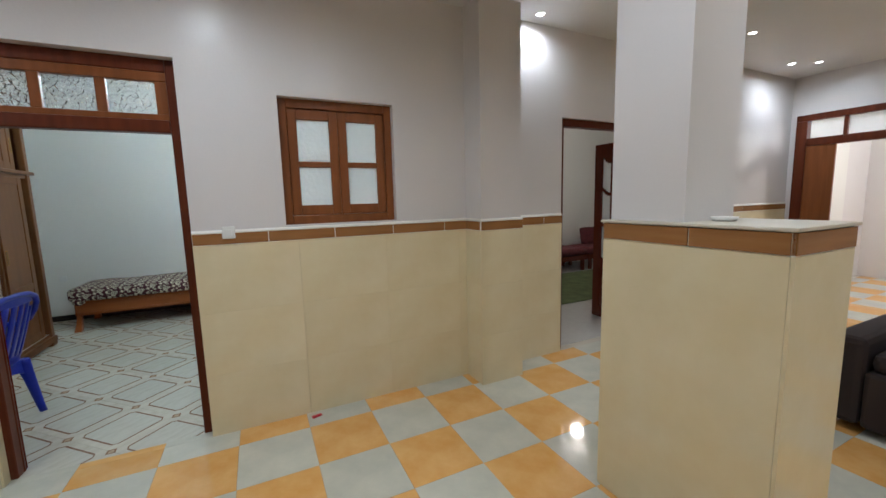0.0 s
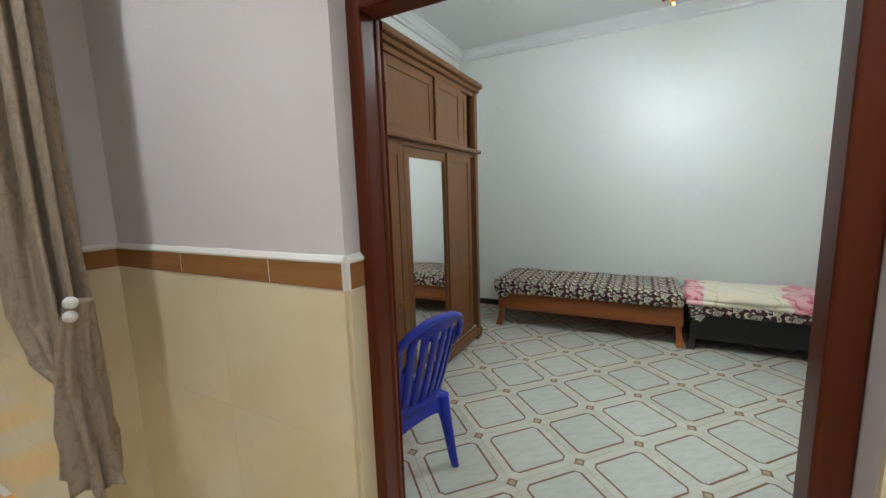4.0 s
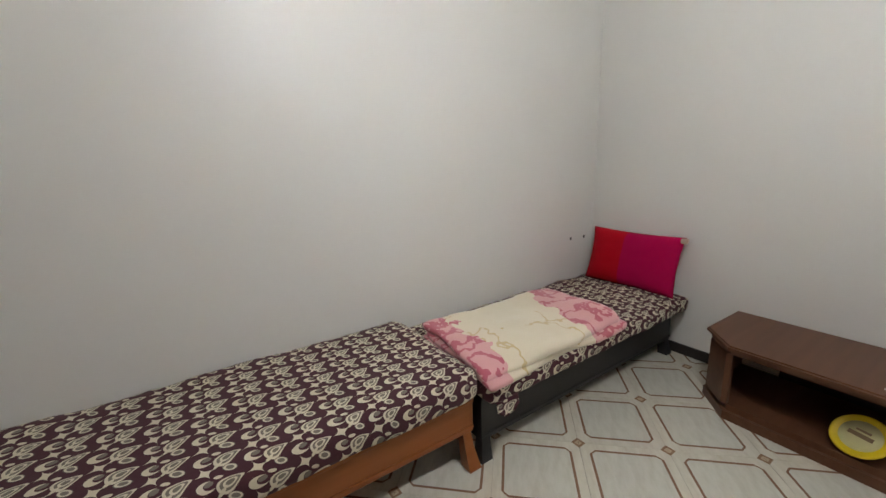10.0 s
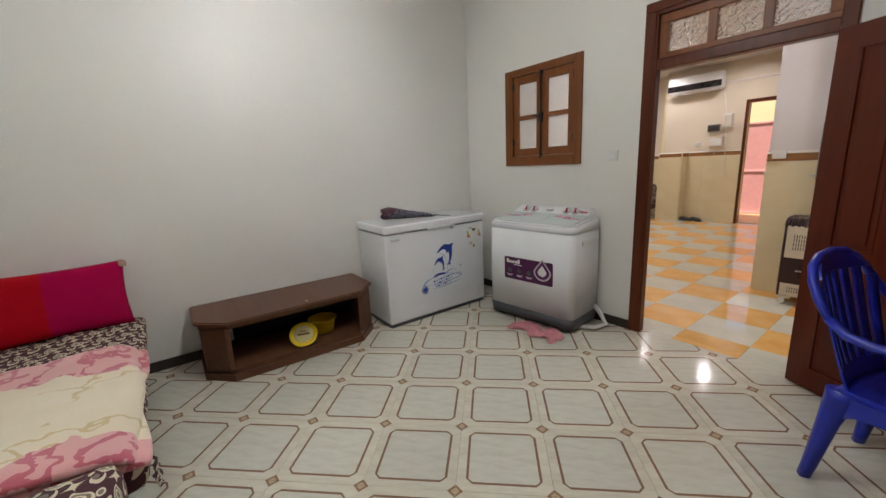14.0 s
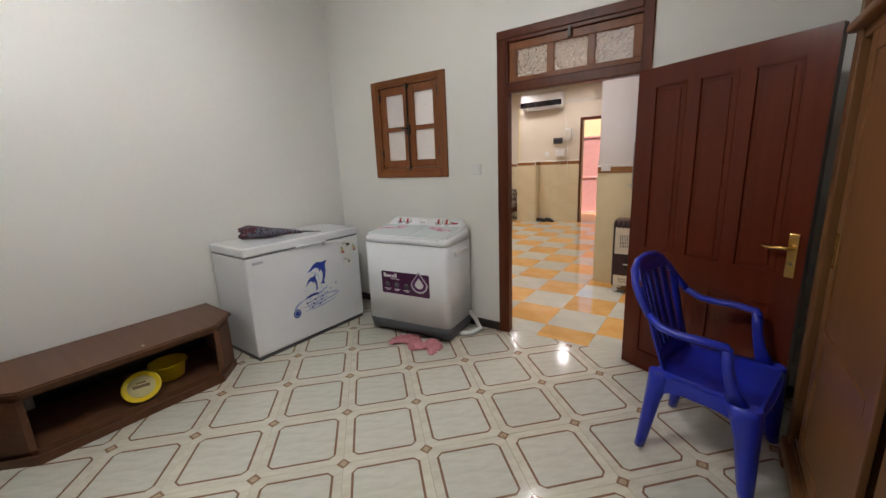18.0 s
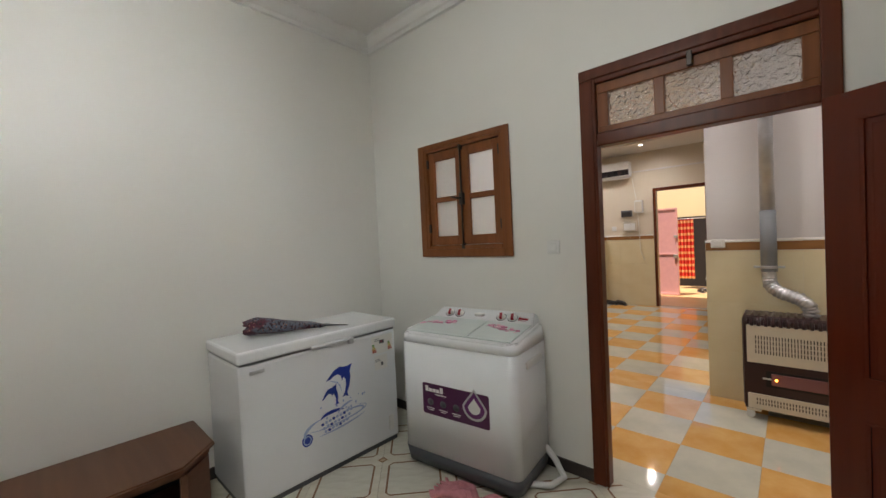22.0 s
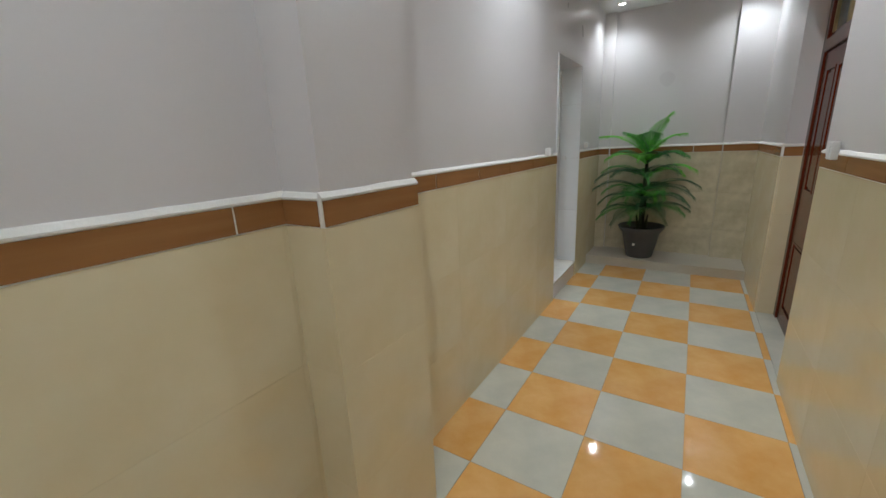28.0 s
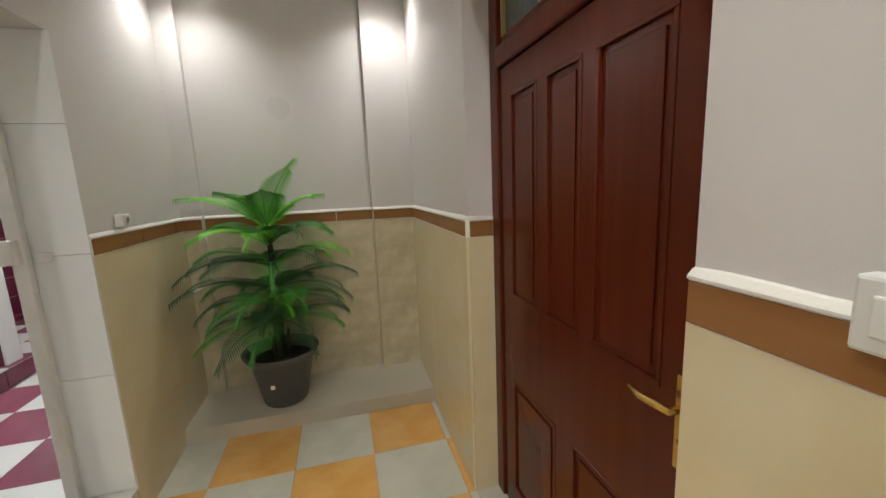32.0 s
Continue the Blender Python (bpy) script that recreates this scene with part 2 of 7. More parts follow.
D3A, D3B, D3T = -0.145, 0.755, 2.31
NY0, NY1 = 1.31, 2.46
BAA, BAB, BAT, BAZ = -6.17, -5.365, 2.18, 0.175

# walls
W_HN = structure("wall_hall_north", boxes([
    (-2.75, HN, 0, DX0, BS - 0.02, HH), (DX1, HN, 0, WX0, BS - 0.02, HH), (WX1, HN, 0, D2A, BS - 0.02, HH), (D2B, HN, 0, 6.9, BS - 0.02, HH),
    (DX0, HN, DTOP, DX1, BS - 0.02, HH), (WX0, HN, 0, WX1, BS - 0.02, WZ0), (WX0, HN, WZ1, WX1, BS - 0.02, HH), (D2A, HN, D2T, D2B, BS - 0.02, HH)]),
    HALL, "greyish white painted wall with doors and a small window", "wall")
W_BS = structure("wall_bedroom_south", boxes([
    (BW - 0.15, BS - 0.02, 0, DX0, BS, BH), (DX1, BS - 0.02, 0, WX0, BS, BH), (WX1, BS - 0.02, 0, BE, BS, BH),
    (DX0, BS - 0.02, DTOP, DX1, BS, BH), (WX0, BS - 0.02, 0, WX1, BS, WZ0), (WX0, BS - 0.02, WZ1, WX1, BS, BH)]),
    ROOM, "white painted bedroom wall with door and window", "wall")
W_BE = structure("wall_bedroom_east", bx(BE, BS - 0.02, 0, BE + 0.15, BN + 0.15, BH), ROOM, "plain white painted bedroom wall", "wall")
W_BN = structure("wall_bedroom_north", bx(BW - 0.15, BN, 0, BE, BN + 0.15, BH), ROOM, "white painted bedroom wall with a few holes", "wall")
W_BW = structure("wall_bedroom_west", bx(BW - 0.15, BS, 0, BW, BN, BH), ROOM, "plain white painted bedroom wall", "wall")
W_CN = structure("wall_corridor_north", boxes([
    (END - 0.1, CN, 0, D4A, CN + 0.24, HH), (D4B, CN, 0, -2.75, CN + 0.24, HH), (D4A, CN, D4T, D4B, CN + 0.24, HH)]),
    HALL, "greyish white painted corridor wall with a wooden door", "wall")
W_CS = structure("wall_corridor_south", boxes([
    (END - 0.1, CS - 0.24, 0, BAA, CS, HH), (BAB, CS - 0.24, 0, PLX0, CS, HH), (BAA, CS - 0.24, BAT, BAB, CS, HH), (BAA, CS - 0.24, 0, BAB, CS, BAZ - 0.02)]),
    HALL, "greyish white painted corridor wall with bathroom opening", "wall")
W_HH = structure("wall_hall_heater", boxes([(PLX0, HS - 0.25, 0, HEX, HS, HH), (PLX0, HS, 0, PLX1, PLY, HH)]), HALL, "greyish white painted wall with pilaster behind the heater", "wall")
W_HW = structure("wall_hall_west", bx(-0.95, HSO, 0, HEX, HS - 0.25, HH), HALL, "greyish white painted hall wall", "wall")
W_CE = structure("wall_corridor_end", boxes([
    (END - 0.2, CS - 0.24, 0, END - 0.1, CN + 0.24, HH), (END - 0.1, CS, 0, END, NY0, HH), (END - 0.1, NY1, 0, END, CN, HH), (END - 0.1, NY0, 0, END - 0.05, NY1, HH)]),
    HALL, "greyish white corridor end wall with shallow niche", "wall")
W_PN = structure("pilaster_hall", bx(1.60, 2.69, 0, 1.98, HN, HH), HALL, "greyish white square wall pilaster", "pilaster")
W_PC = structure("pilaster_curtain", bx(-2.95, 2.757, 0, -2.555, HN, HH), HALL, "greyish white wall pilaster behind the curtain", "pilaster")
W_HS = structure("wall_hall_south", boxes([
    (-0.95, HSO - 0.2, 0, D3A, HSO, HH), (D3B, HSO - 0.2, 0, 2.14, HSO, HH), (D3A, HSO - 0.2, D3T, D3B, HSO, HH),
    (1.69, HSO, 0, 2.14, HSO + 0.24, 1.37), (2.19, HSO - 0.6, 0, 6.9, HSO - 0.4, HH), (2.14, HSO - 0.6, 0, 2.19, HSO - 0.05, HH)]),
    HALLWARM, "hall wall with entrance door, warm bounced sunlight put into its colour", "wall")
structure("wall_hall_east", boxes([(6.75, HSO - 0.6, 0, 6.9, 1.15, HH), (6.75, 2.86, 0, 6.9, HN, HH), (6.75, 1.15, 2.53, 6.9, 2.86, HH)]), HALL, "greyish white hall wall with a wide doorway", "wall")
# the room behind the second door and the room past the wide doorway
structure("wall_salon", boxes([(BE + 0.15, 6.9, 0, 8.8, 7.05, 3.2), (8.8, 3.06, 0, 8.95, 7.05, 3.2), (6.9, 3.0, 0, 8.8, 3.06, 3.2)]), ROOM, "white painted sitting room walls", "wall")
structure("ceiling_salon", bx(BE + 0.15, 3.06, 3.2, 8.95, 7.05, 3.3), CEIL, "white sitting room ceiling", "ceiling")
# The box from x 8.8 is unseen, added to block sun through a gap.
structure("wall_east_room", boxes([(9.6, -1.5, 0, 9.75, 3.0, HH), (8.8, 3.0, 0, 9.75, 3.06, HH), (6.9, -1.6, 0, 9.6, -1.5, HH)]), HALL, "white painted wall of the next room", "wall")
structure("ceiling_bedroom", bx(BW - 0.15, BS - 0.02, BH, BE + 0.15, BN + 0.15, BH + 0.1), CEIL, "white painted ceiling", "ceiling")
FL_H = structure("floor_hall", bx(END - 0.25, HSO - 0.6, -0.12, 9.75, BS - 0.02, -0.008), GROUT, "checkered orange and grey tiled floor", "floor")
FL_B = structure("floor_bedroom", bx(BW - 0.15, BS - 0.02, -0.12, BE + 0.15, BN + 0.15, -0.008), GROUT, "cream tiled bedroom floor with brown squares", "floor")
SALON = plain("salon_tile", (0.52, 0.5, 0.47), 0.15)
structure("floor_salon", bx(BE + 0.15, BS - 0.02, -0.12, 8.95, 7.05, 0), SALON, "grey tiled sitting room floor", "floor")

# crown moulding of the bedroom
crown = [(0, 0), (0.11, 0), (0.11, -0.015), (0.085, -0.03), (0.05, -0.075), (0.03, -0.085), (0.03, -0.115), (0, -0.115)]


def moulding(bm, a, b, inward, z):
    """The crown's profile swept along a wall from a to b."""
    ends = []
    d = (Vector(b) - Vector(a)).normalized()
    for p, sgn in ((a, 1), (b, -1)):
        ends.append([bm.verts.new((p[0] + inward[0] * o + d.x * o * sgn, p[1] + inward[1] * o + d.y * o * sgn, z + h)) for o, h in crown])
    n = len(crown)
    for k in range(n):
        bm.faces.new((ends[0][k], ends[0][(k + 1) % n], ends[1][(k + 1) % n], ends[1][k]))


bm = bmesh.new()
for a, b, i in (((BW, BS), (BE, BS), (0, 1)), ((BE, BS), (BE, BN), (-1, 0)), ((BE, BN), (BW, BN), (0, -1)), ((BW, BN), (BW, BS), (1, 0))):
    moulding(bm, a, b, i, BH - 0.002)
structure("crown_moulding", bm, CEIL, "white plaster crown moulding", "trim")
BASE = plain("black_skirting", (0.03, 0.022, 0.02), 0.3)
structure("baseboard", boxes([(BW, BN - 0.012, 0, BE, BN, 0.075), (BE - 0.012, BS, 0, BE, BN - 0.012, 0.075), (BW, BS, 0, BW + 0.012, BN - 0.012, 0.075),
                              (DX1 + 0.01, BS, 0, BE - 0.012, BS + 0.012, 0.075), (BW + 0.012, BS, 0, DX0 - 0.08, BS + 0.012, 0.075)]), BASE, "black tiled skirting along the bedroom walls", "baseboard")

# hall ceiling: a plaster slab with a round opening over the hall and a tray over the corridor's end
HALL_C, RAD, CEN = HH, 1.55, (0.75, -0.6)
bm = bmesh.new()
ring = [(CEN[0] + RAD * math.cos(2 * math.pi * k / 64), CEN[1] + RAD * math.sin(2 * math.pi * k / 64)) for k in range(64)]
inner = [bm.verts.new((x, y, HALL_C)) for x, y in ring]
X0, X1, Y0, Y1 = -0.95, 9.75, HSO - 0.6, BS - 0.02


def to_edge(x, y):
    dx, dy = x - CEN[0], y - CEN[1]
    k = min([((X1 if dx > 0 else X0) - CEN[0]) / dx if abs(dx) > 1e-6 else 9e9, ((Y1 if dy > 0 else Y0) - CEN[1]) / dy if abs(dy) > 1e-6 else 9e9])
    return CEN[0] + dx * k, CEN[1] + dy * k


outer = [bm.verts.new((*to_edge(x, y), HALL_C)) for x, y in ring]
for k in range(64):
    bm.faces.new((inner[k], inner[(k + 1) % 64], outer[(k + 1) % 64], outer[k]))
for cx, cy in ((X0, Y0), (X1, Y0), (X1, Y1), (X0, Y1)):
    best = sorted(outer, key=lambda v: (v.co.x - cx) ** 2 + (v.co.y - cy) ** 2)[:2]
    bm.faces.new((best[0], best[1], bm.verts.new((cx, cy, HALL_C))))
up = [bm.verts.new((v.co.x, v.co.y, HALL_C + 0.07)) for v in inner]
lip = [bm.verts.new((CEN[0] + (v.co.x - CEN[0]) * 0.93, CEN[1] + (v.co.y - CEN[1]) * 0.93, HALL_C + 0.07)) for v in inner]
for k in range(64):
    bm.faces.new((inner[k], inner[(k + 1) % 64], up[(k + 1) % 64], up[k]))
    bm.faces.new((up[k], up[(k + 1) % 64], lip[(k + 1) % 64], lip[k]))
structure("ceiling_hall", bm, CEIL, "white plaster ceiling with a round opening", "ceiling")
# Orange stands in for the ring's LED glow; the surface gives no light.
LEDRING = paint("orange_led_glow_colour", (0.72, 0.2, 0.06), 0.5)
bm = bmesh.new()
a = [bm.verts.new((CEN[0] + (x - CEN[0]) * 0.93, CEN[1] + (y - CEN[1]) * 0.93, HALL_C + 0.07)) for x, y in ring]
b = [bm.verts.new((v.co.x, v.co.y, HALL_C + 0.17)) for v in a]
for k in range(64):
    bm.faces.new((a[k], a[(k + 1) % 64], b[(k + 1) % 64], b[k]))
structure("ceiling_ring", bm, LEDRING, "ring inside the round ceiling opening, orange LED glow put into its colour", "trim")
structure("ceiling_dome", bx(X0, Y0, HALL_C + 0.17, X1, Y1, HALL_C + 0.25), paint("dome_paint", (0.78, 0.70, 0.58), 0.5), "cream upper ceiling seen through the round opening", "ceiling")
structure("ceiling_corridor", boxes([(END - 0.2, CS - 0.24, HC, -6.89, BS - 0.06, HH + 0.1), (-6.89, CS - 0.24, HC, -2.95, 1.545, HH + 0.1), (-6.89, 2.38, HC, -2.95, BS - 0.06, HH + 0.1),
                                     (-3.6, 1.545, HC, -2.95, 2.38, HH + 0.1), (-2.95, 0.85, HH, -0.95, BS - 0.02, HH + 0.1), (-6.89, 1.545, HC + 0.08, -3.6, 2.38, HC + 0.16)]), CEIL, "white plaster corridor ceiling with a long recessed tray", "ceiling")
# bathroom
MAROON = glazed("maroon_tile", (0.16, 0.022, 0.055), (0.22, 0.05, 0.09), 0.15, 3, 0.6, 0.1)
MAROONF = glazed("maroon_floor_tile", (0.24, 0.07, 0.11), (0.3, 0.1, 0.15), 0.2, 3, 0.6, 0.1)
WTILE = glazed("white_wall_tile", (0.78, 0.8, 0.8), (0.72, 0.75, 0.76), 0.12, 2, 0.5, 0.03)
W_BA = structure("wall_bathroom", boxes([(-9.3, -1.1, 0, -9.15, CS - 0.24, 2.9), (-9.15, -1.2, 0, -4.6, -1.1, 2.9), (-4.6, -1.2, 0, -4.5, CS - 0.24, 2.9), (-9.3, CS - 0.24, 0, END - 0.2, CS - 0.12, 2.9)]), GROUT, "bathroom walls, maroon tiled below and white above", "wall")
structure("ceiling_bathroom", bx(-9.3, -1.2, 2.9, -4.5, CS - 0.24, 3.0), CEIL, "white bathroom ceiling", "ceiling")
FL_BA = structure("floor_bathroom", bx(-9.15, -1.1, 0, -4.6, CS - 0.24, BAZ - 0.02), GROUT, "maroon and white checkered bathroom floor", "floor")

# ---- doors and windows ----
m = Mat("pebbled_glass", (0.95, 0.97, 0.97), 0.12)
m.set("Transmission Weight", 0.95)
m.set("IOR", 1.45)
v = m.node("ShaderNodeTexVoronoi", {"Vector": m.obj(), "Scale": 42.0})
m.bump(m.math("ADD", v.outputs[0], m.noise(30, 3)), 0.85, 0.016)
PEBBLE = m.m
m = Mat("frosted_glass", (0.95, 0.97, 0.97), 0.4)
m.set("Transmission Weight", 0.75)
m.bump(m.noise(40, 3), 0.3, 0.01)
FROST = m.m
BRASSD = plain("dark_bolt", (0.06, 0.05, 0.045), 0.4, 0.8)


def no_shadow(ob):
    ob.visible_shadow = False
    return ob


# bedroom door: frame with three-pane transom
FY0, FY1 = 2.995, BS + 0.012
door = tagged(new("door_1"), "open red-brown wooden door with three-pane transom", "door", kind="structure")
part("frame_post", bx(DX0, FY0, 0, DX0 + 0.045, FY1, DTOP, bevel=0.006), WOODF, door)
part("frame_post", bx(DX1 - 0.055, FY0, 0, DX1, FY1, DTOP, bevel=0.006), WOODF, door)
part("frame_head", bx(DX0 + 0.045, FY0, DTOP - 0.075, DX1 - 0.055, FY1, DTOP, bevel=0.006), WOODF, door)
part("transom_bar", bx(DX0 + 0.045, FY0 - 0.01, 1.985, DX1 - 0.055, FY1, 2.06, bevel=0.008), WOODF, door)
part("casing", bx(DX0 - 0.015, BS, 0, DX0 + 0.05, BS + 0.02, DTOP + 0.012, bevel=0.006), WOODF, door)
part("casing", bx(DX0 + 0.05, BS + 0.002, DTOP - 0.05, DX1 + 0.035, BS + 0.022, DTOP + 0.012, bevel=0.006), WOODF, door)
part("casing", bx(DX1 - 0.04, BS, 0, DX1 + 0.035, BS + 0.02, DTOP - 0.05, bevel=0.006), WOODF, door)
tx0, tx1 = DX0 + 0.045, DX1 - 0.055
sash = part("transom_sash", boxes([(tx0, 3.0, 2.06, tx1, 3.045, 2.095), (tx0, 3.0, 2.285, tx1, 3.045, DTOP - 0.075), (tx0, 3.002, 2.095, tx0 + 0.06, 3.043, 2.285), (tx1 - 0.06, 3.002, 2.095, tx1, 3.043, 2.285)], 0.004), WOODW, door)
w3 = (tx1 - tx0 - 0.12 - 0.1) / 3
for k in range(3):
    a = tx0 + 0.06 + k * (w3 + 0.05)
    no_shadow(part("pane", bx(a, 3.03, 2.095, a + w3, 3.036, 2.285), PEBBLE, sash))
    if k < 2:
        part("muntin", bx(a + w3, 3.002, 2.095, a + w3 + 0.05, 3.043, 2.285, bevel=0.004), WOODW, sash)
part("bolt", bx((tx0 + tx1) / 2 - 0.012, 3.045, 2.29, (tx0 + tx1) / 2 + 0.012, 3.075, 2.36, bevel=0.004), BRASSD, door)


def lever(parent, x, z, y, sign, out):
    """A brass lever with its long back plate; out is +1 or -1 along y."""
    part("handle_plate", bx(x - 0.02, y, z - 0.12, x + 0.02, y + out * 0.008, z + 0.1, bevel=0.003), BRASS, parent, "brass back plate")
    bm = bmesh.new()
    tube(bm, [(x, y, z + 0.03), (x, y + out * 0.045, z + 0.03), (x + sign * 0.03, y + out * 0.05, z + 0.032), (x + sign * 0.075, y + out * 0.05, z + 0.026), (x + sign * 0.11, y + out * 0.048, z + 0.034)], [0.009, 0.009, 0.01, 0.009, 0.006], 10)
    part("handle", bm, BRASS, parent, "curved brass lever")
    bm = bmesh.new()
    tube(bm, [(x, y, z - 0.05), (x, y + out * 0.012, z - 0.05)], 0.008, 10)
    part("keyhole", bm, BRASSD, parent)


def panel_leaf(parent, w, h, t, layout, mat, m):
    """A framed and panelled leaf from the hinge at the origin along +x, its faces at y 0 and t. layout: holes (x0, z0, x1, z1)."""
    xs = sorted({0, w} | {a for r in layout for a in (r[0], r[2])})
    zs = sorted({0, h} | {a for r in layout for a in (r[1], r[3])})
    bm = bmesh.new()
    for i in range(len(xs) - 1):
        for k in range(len(zs) - 1):
            cx, cz = (xs[i] + xs[i + 1]) / 2, (zs[k] + zs[k + 1]) / 2
            if not any(r[0] < cx < r[2] and r[1] < cz < r[3] for r in layout):
                box(bm, xs[i], 0, zs[k], xs[i + 1], t, zs[k + 1])
    bmesh.ops.remove_doubles(bm, verts=bm.verts, dist=1e-4)
    leaf = part("leaf", bm, mat, parent)
    leaf.matrix_basis = m
    for r in layout:
        b = bmesh.new()
        box(b, r[0], 0.008, r[1], r[2], t - 0.008, r[3])
        for y0, y1 in ((0.002, 0.008), (t - 0.008, t - 0.002)):
            box(b, r[0] + 0.035, y0, r[1] + 0.035, r[2] - 0.035, y1, r[3] - 0.035, bevel=0.006)
        part("panel", b, mat, leaf)
        b = bmesh.new()
        for q in ((r[0], r[1], r[2], r[1] + 0.014), (r[0], r[3] - 0.014, r[2], r[3]), (r[0], r[1] + 0.014, r[0] + 0.014, r[3] - 0.014), (r[2] - 0.014, r[1] + 0.014, r[2], r[3] - 0.014)):
            box(b, q[0], -0.003, q[1], q[2], t + 0.003, q[3], bevel=0.002)
        part("bead", b, mat, leaf)
    return leaf


LEAF = [(0.11, 0.12, 0.42, 0.70), (0.53, 0.12, 0.84, 0.70), (0.11, 0.86, 0.31, 1.88), (0.375, 0.86, 0.575, 1.88), (0.64, 0.86, 0.84, 1.88)]
leaf = panel_leaf(door, 0.95, 1.985, 0.042, LEAF, WOODR, pose(DX0 + 0.05, BS + 0.03, 0.008, 0, 0, 152))
lever(leaf, 0.9, 0.975, 0.0, -1, -1)
lever(leaf, 0.9, 0.975, 0.042, -1, 1)

# bedroom window onto the hall: frame, two casements of two panes
win = tagged(new("window_1"), "small brown wooden casement window with frosted panes", "window", kind="structure")
for q in ((WX0, 2.99, WZ0, WX0 + 0.055, FY1, WZ1), (WX1 - 0.055, 2.99, WZ0, WX1, FY1, WZ1), (WX0 + 0.055, 2.99, WZ1 - 0.06, WX1 - 0.055, FY1, WZ1), (WX0 + 0.055, 2.99, WZ0, WX1 - 0.055, FY1, WZ0 + 0.06)):
    part("window_frame", bx(*q, bevel=0.005), WOODW, win)
for q in ((WX0 - 0.03, BS, WZ0 - 0.03, WX0 + 0.03, BS + 0.018, WZ1 + 0.004), (WX1 - 0.03, BS, WZ0 - 0.03, WX1 + 0.035, BS + 0.018, WZ1 + 0.004), (WX0 + 0.03, BS + 0.001, WZ1 - 0.035, WX1 - 0.03, BS + 0.02, WZ1 + 0.004), (WX0 + 0.03, BS + 0.001, WZ0 - 0.03, WX1 - 0.03, BS + 0.02, WZ0 + 0.03)):
    part("casing", bx(*q, bevel=0.005), WOODW, win)
mid = (WX0 + WX1) / 2
for a, b in ((WX0 + 0.057, mid - 0.001), (mid + 0.001, WX1 - 0.057)):
    z0, z1, zm = WZ0 + 0.062, WZ1 - 0.062, (WZ0 + WZ1) / 2 - 0.01
    c = part("casement", boxes([(a, 3.008, z0, a + 0.062, 3.048, z1), (b - 0.062, 3.008, z0, b, 3.048, z1), (a + 0.062, 3.008, z0, b - 0.062, 3.048, z0 + 0.07), (a + 0.062, 3.008, z1 - 0.07, b - 0.062, 3.048, z1), (a + 0.062, 3.01, zm - 0.02, b - 0.062, 3.046, zm + 0.02)], 0.004), WOODW, win)
    for p0, p1 in ((z0 + 0.07, zm - 0.02), (zm + 0.02, z1 - 0.07)):
        no_shadow(part("pane", bx(a + 0.062, 3.024, p0, b - 0.062, 3.03, p1), FROST, c))
    for hz in (z0 + 0.1, z1 - 0.12):
        part("hinge", bx((a if a < mid - 0.1 else b) - 0.008, 3.048, hz, (a if a < mid - 0.1 else b) + 0.008, 3.066, hz + 0.07, bevel=0.003), BRASSD, c)
bm = bmesh.new()
tube(bm, [(mid, 3.066, WZ0 + 0.05), (mid, 3.066, WZ1 - 0.05)], 0.007, 8)
box(bm, mid - 0.02, 3.048, 1.75, mid + 0.02, 3.076, 1.84, bevel=0.006)
tube(bm, [(mid, 3.07, 1.80), (mid + 0.015, 3.10, 1.80), (mid + 0.07, 3.105, 1.815)], 0.007, 8)
for z in (WZ0 + 0.05, WZ1 - 0.07):
    box(bm, mid - 0.015, 3.048, z - 0.02, mid + 0.015, 3.07, z + 0.02, bevel=0.004)
part("espagnolette", bm, BRASSD, win, "dark metal window bolt")

# second door, to the sitting room: frame and an open glazed leaf
door2 = tagged(new("door_2"), "open dark wooden door with six shaped glass panes", "door", kind="structure")
part("frame_post", bx(D2A, 2.975, 0, D2A + 0.06, BS, D2T, bevel=0.005), WOODF, door2)
part("frame_post", bx(D2B - 0.06, 2.97, 0, D2B, BS, D2T, bevel=0.005), WOODF, door2)
part("frame_head", bx(D2A + 0.06, 2.97, D2T - 0.07, D2B - 0.06, BS, D2T, bevel=0.005), WOODF, door2)


def glazed_leaf(parent, w, h, m, mat, glass):
    """A leaf with a panel below and six panes with waved bars above."""
    bm = boxes([(0, 0, 0, 0.1, 0.04, h), (w - 0.1, 0, 0, w, 0.04, h), (0.1, 0, 0, w - 0.1, 0.04, 0.14), (0.1, 0, 0.62, w - 0.1, 0.04, 0.76), (0.1, 0.008, 0.14, w - 0.1, 0.032, 0.62)])
    n = 16
    for lo, hi, amp in ((h - 0.2, h, 0.035), (1.13, 1.17, 0.03), (1.55, 1.59, 0.03)):
        for k in range(n):
            a, b = 0.1 + (w - 0.2) * k / n, 0.1 + (w - 0.2) * (k + 1) / n
            off = amp * math.cos((k + 0.5) / n * 4 * math.pi)
            box(bm, a, 0.002, lo + off, b, 0.038, hi if hi == h else hi + off)
    for f in (1 / 3, 2 / 3):
        x = 0.1 + (w - 0.2) * f
        box(bm, x - 0.014, 0.003, 0.76, x + 0.014, 0.037, h - 0.15)
    leaf = part("leaf", bm, mat, parent)
    leaf.matrix_basis = m
    for f in range(3):
        x0 = 0.1 + (w - 0.2) * f / 3
        for z0, z1 in ((0.76, 1.15), (1.15, 1.57), (1.57, h - 0.17)):
            no_shadow(part("pane", bx(x0 + 0.01, 0.017, z0, x0 + (w - 0.2) / 3 - 0.01, 0.022, z1), glass, leaf))
    return leaf


glazed_leaf(door2, 0.64, 2.14, pose(D2B - 0.055, BS - 0.05, 0.01, 0, 0, 91), WOODR, FROST)

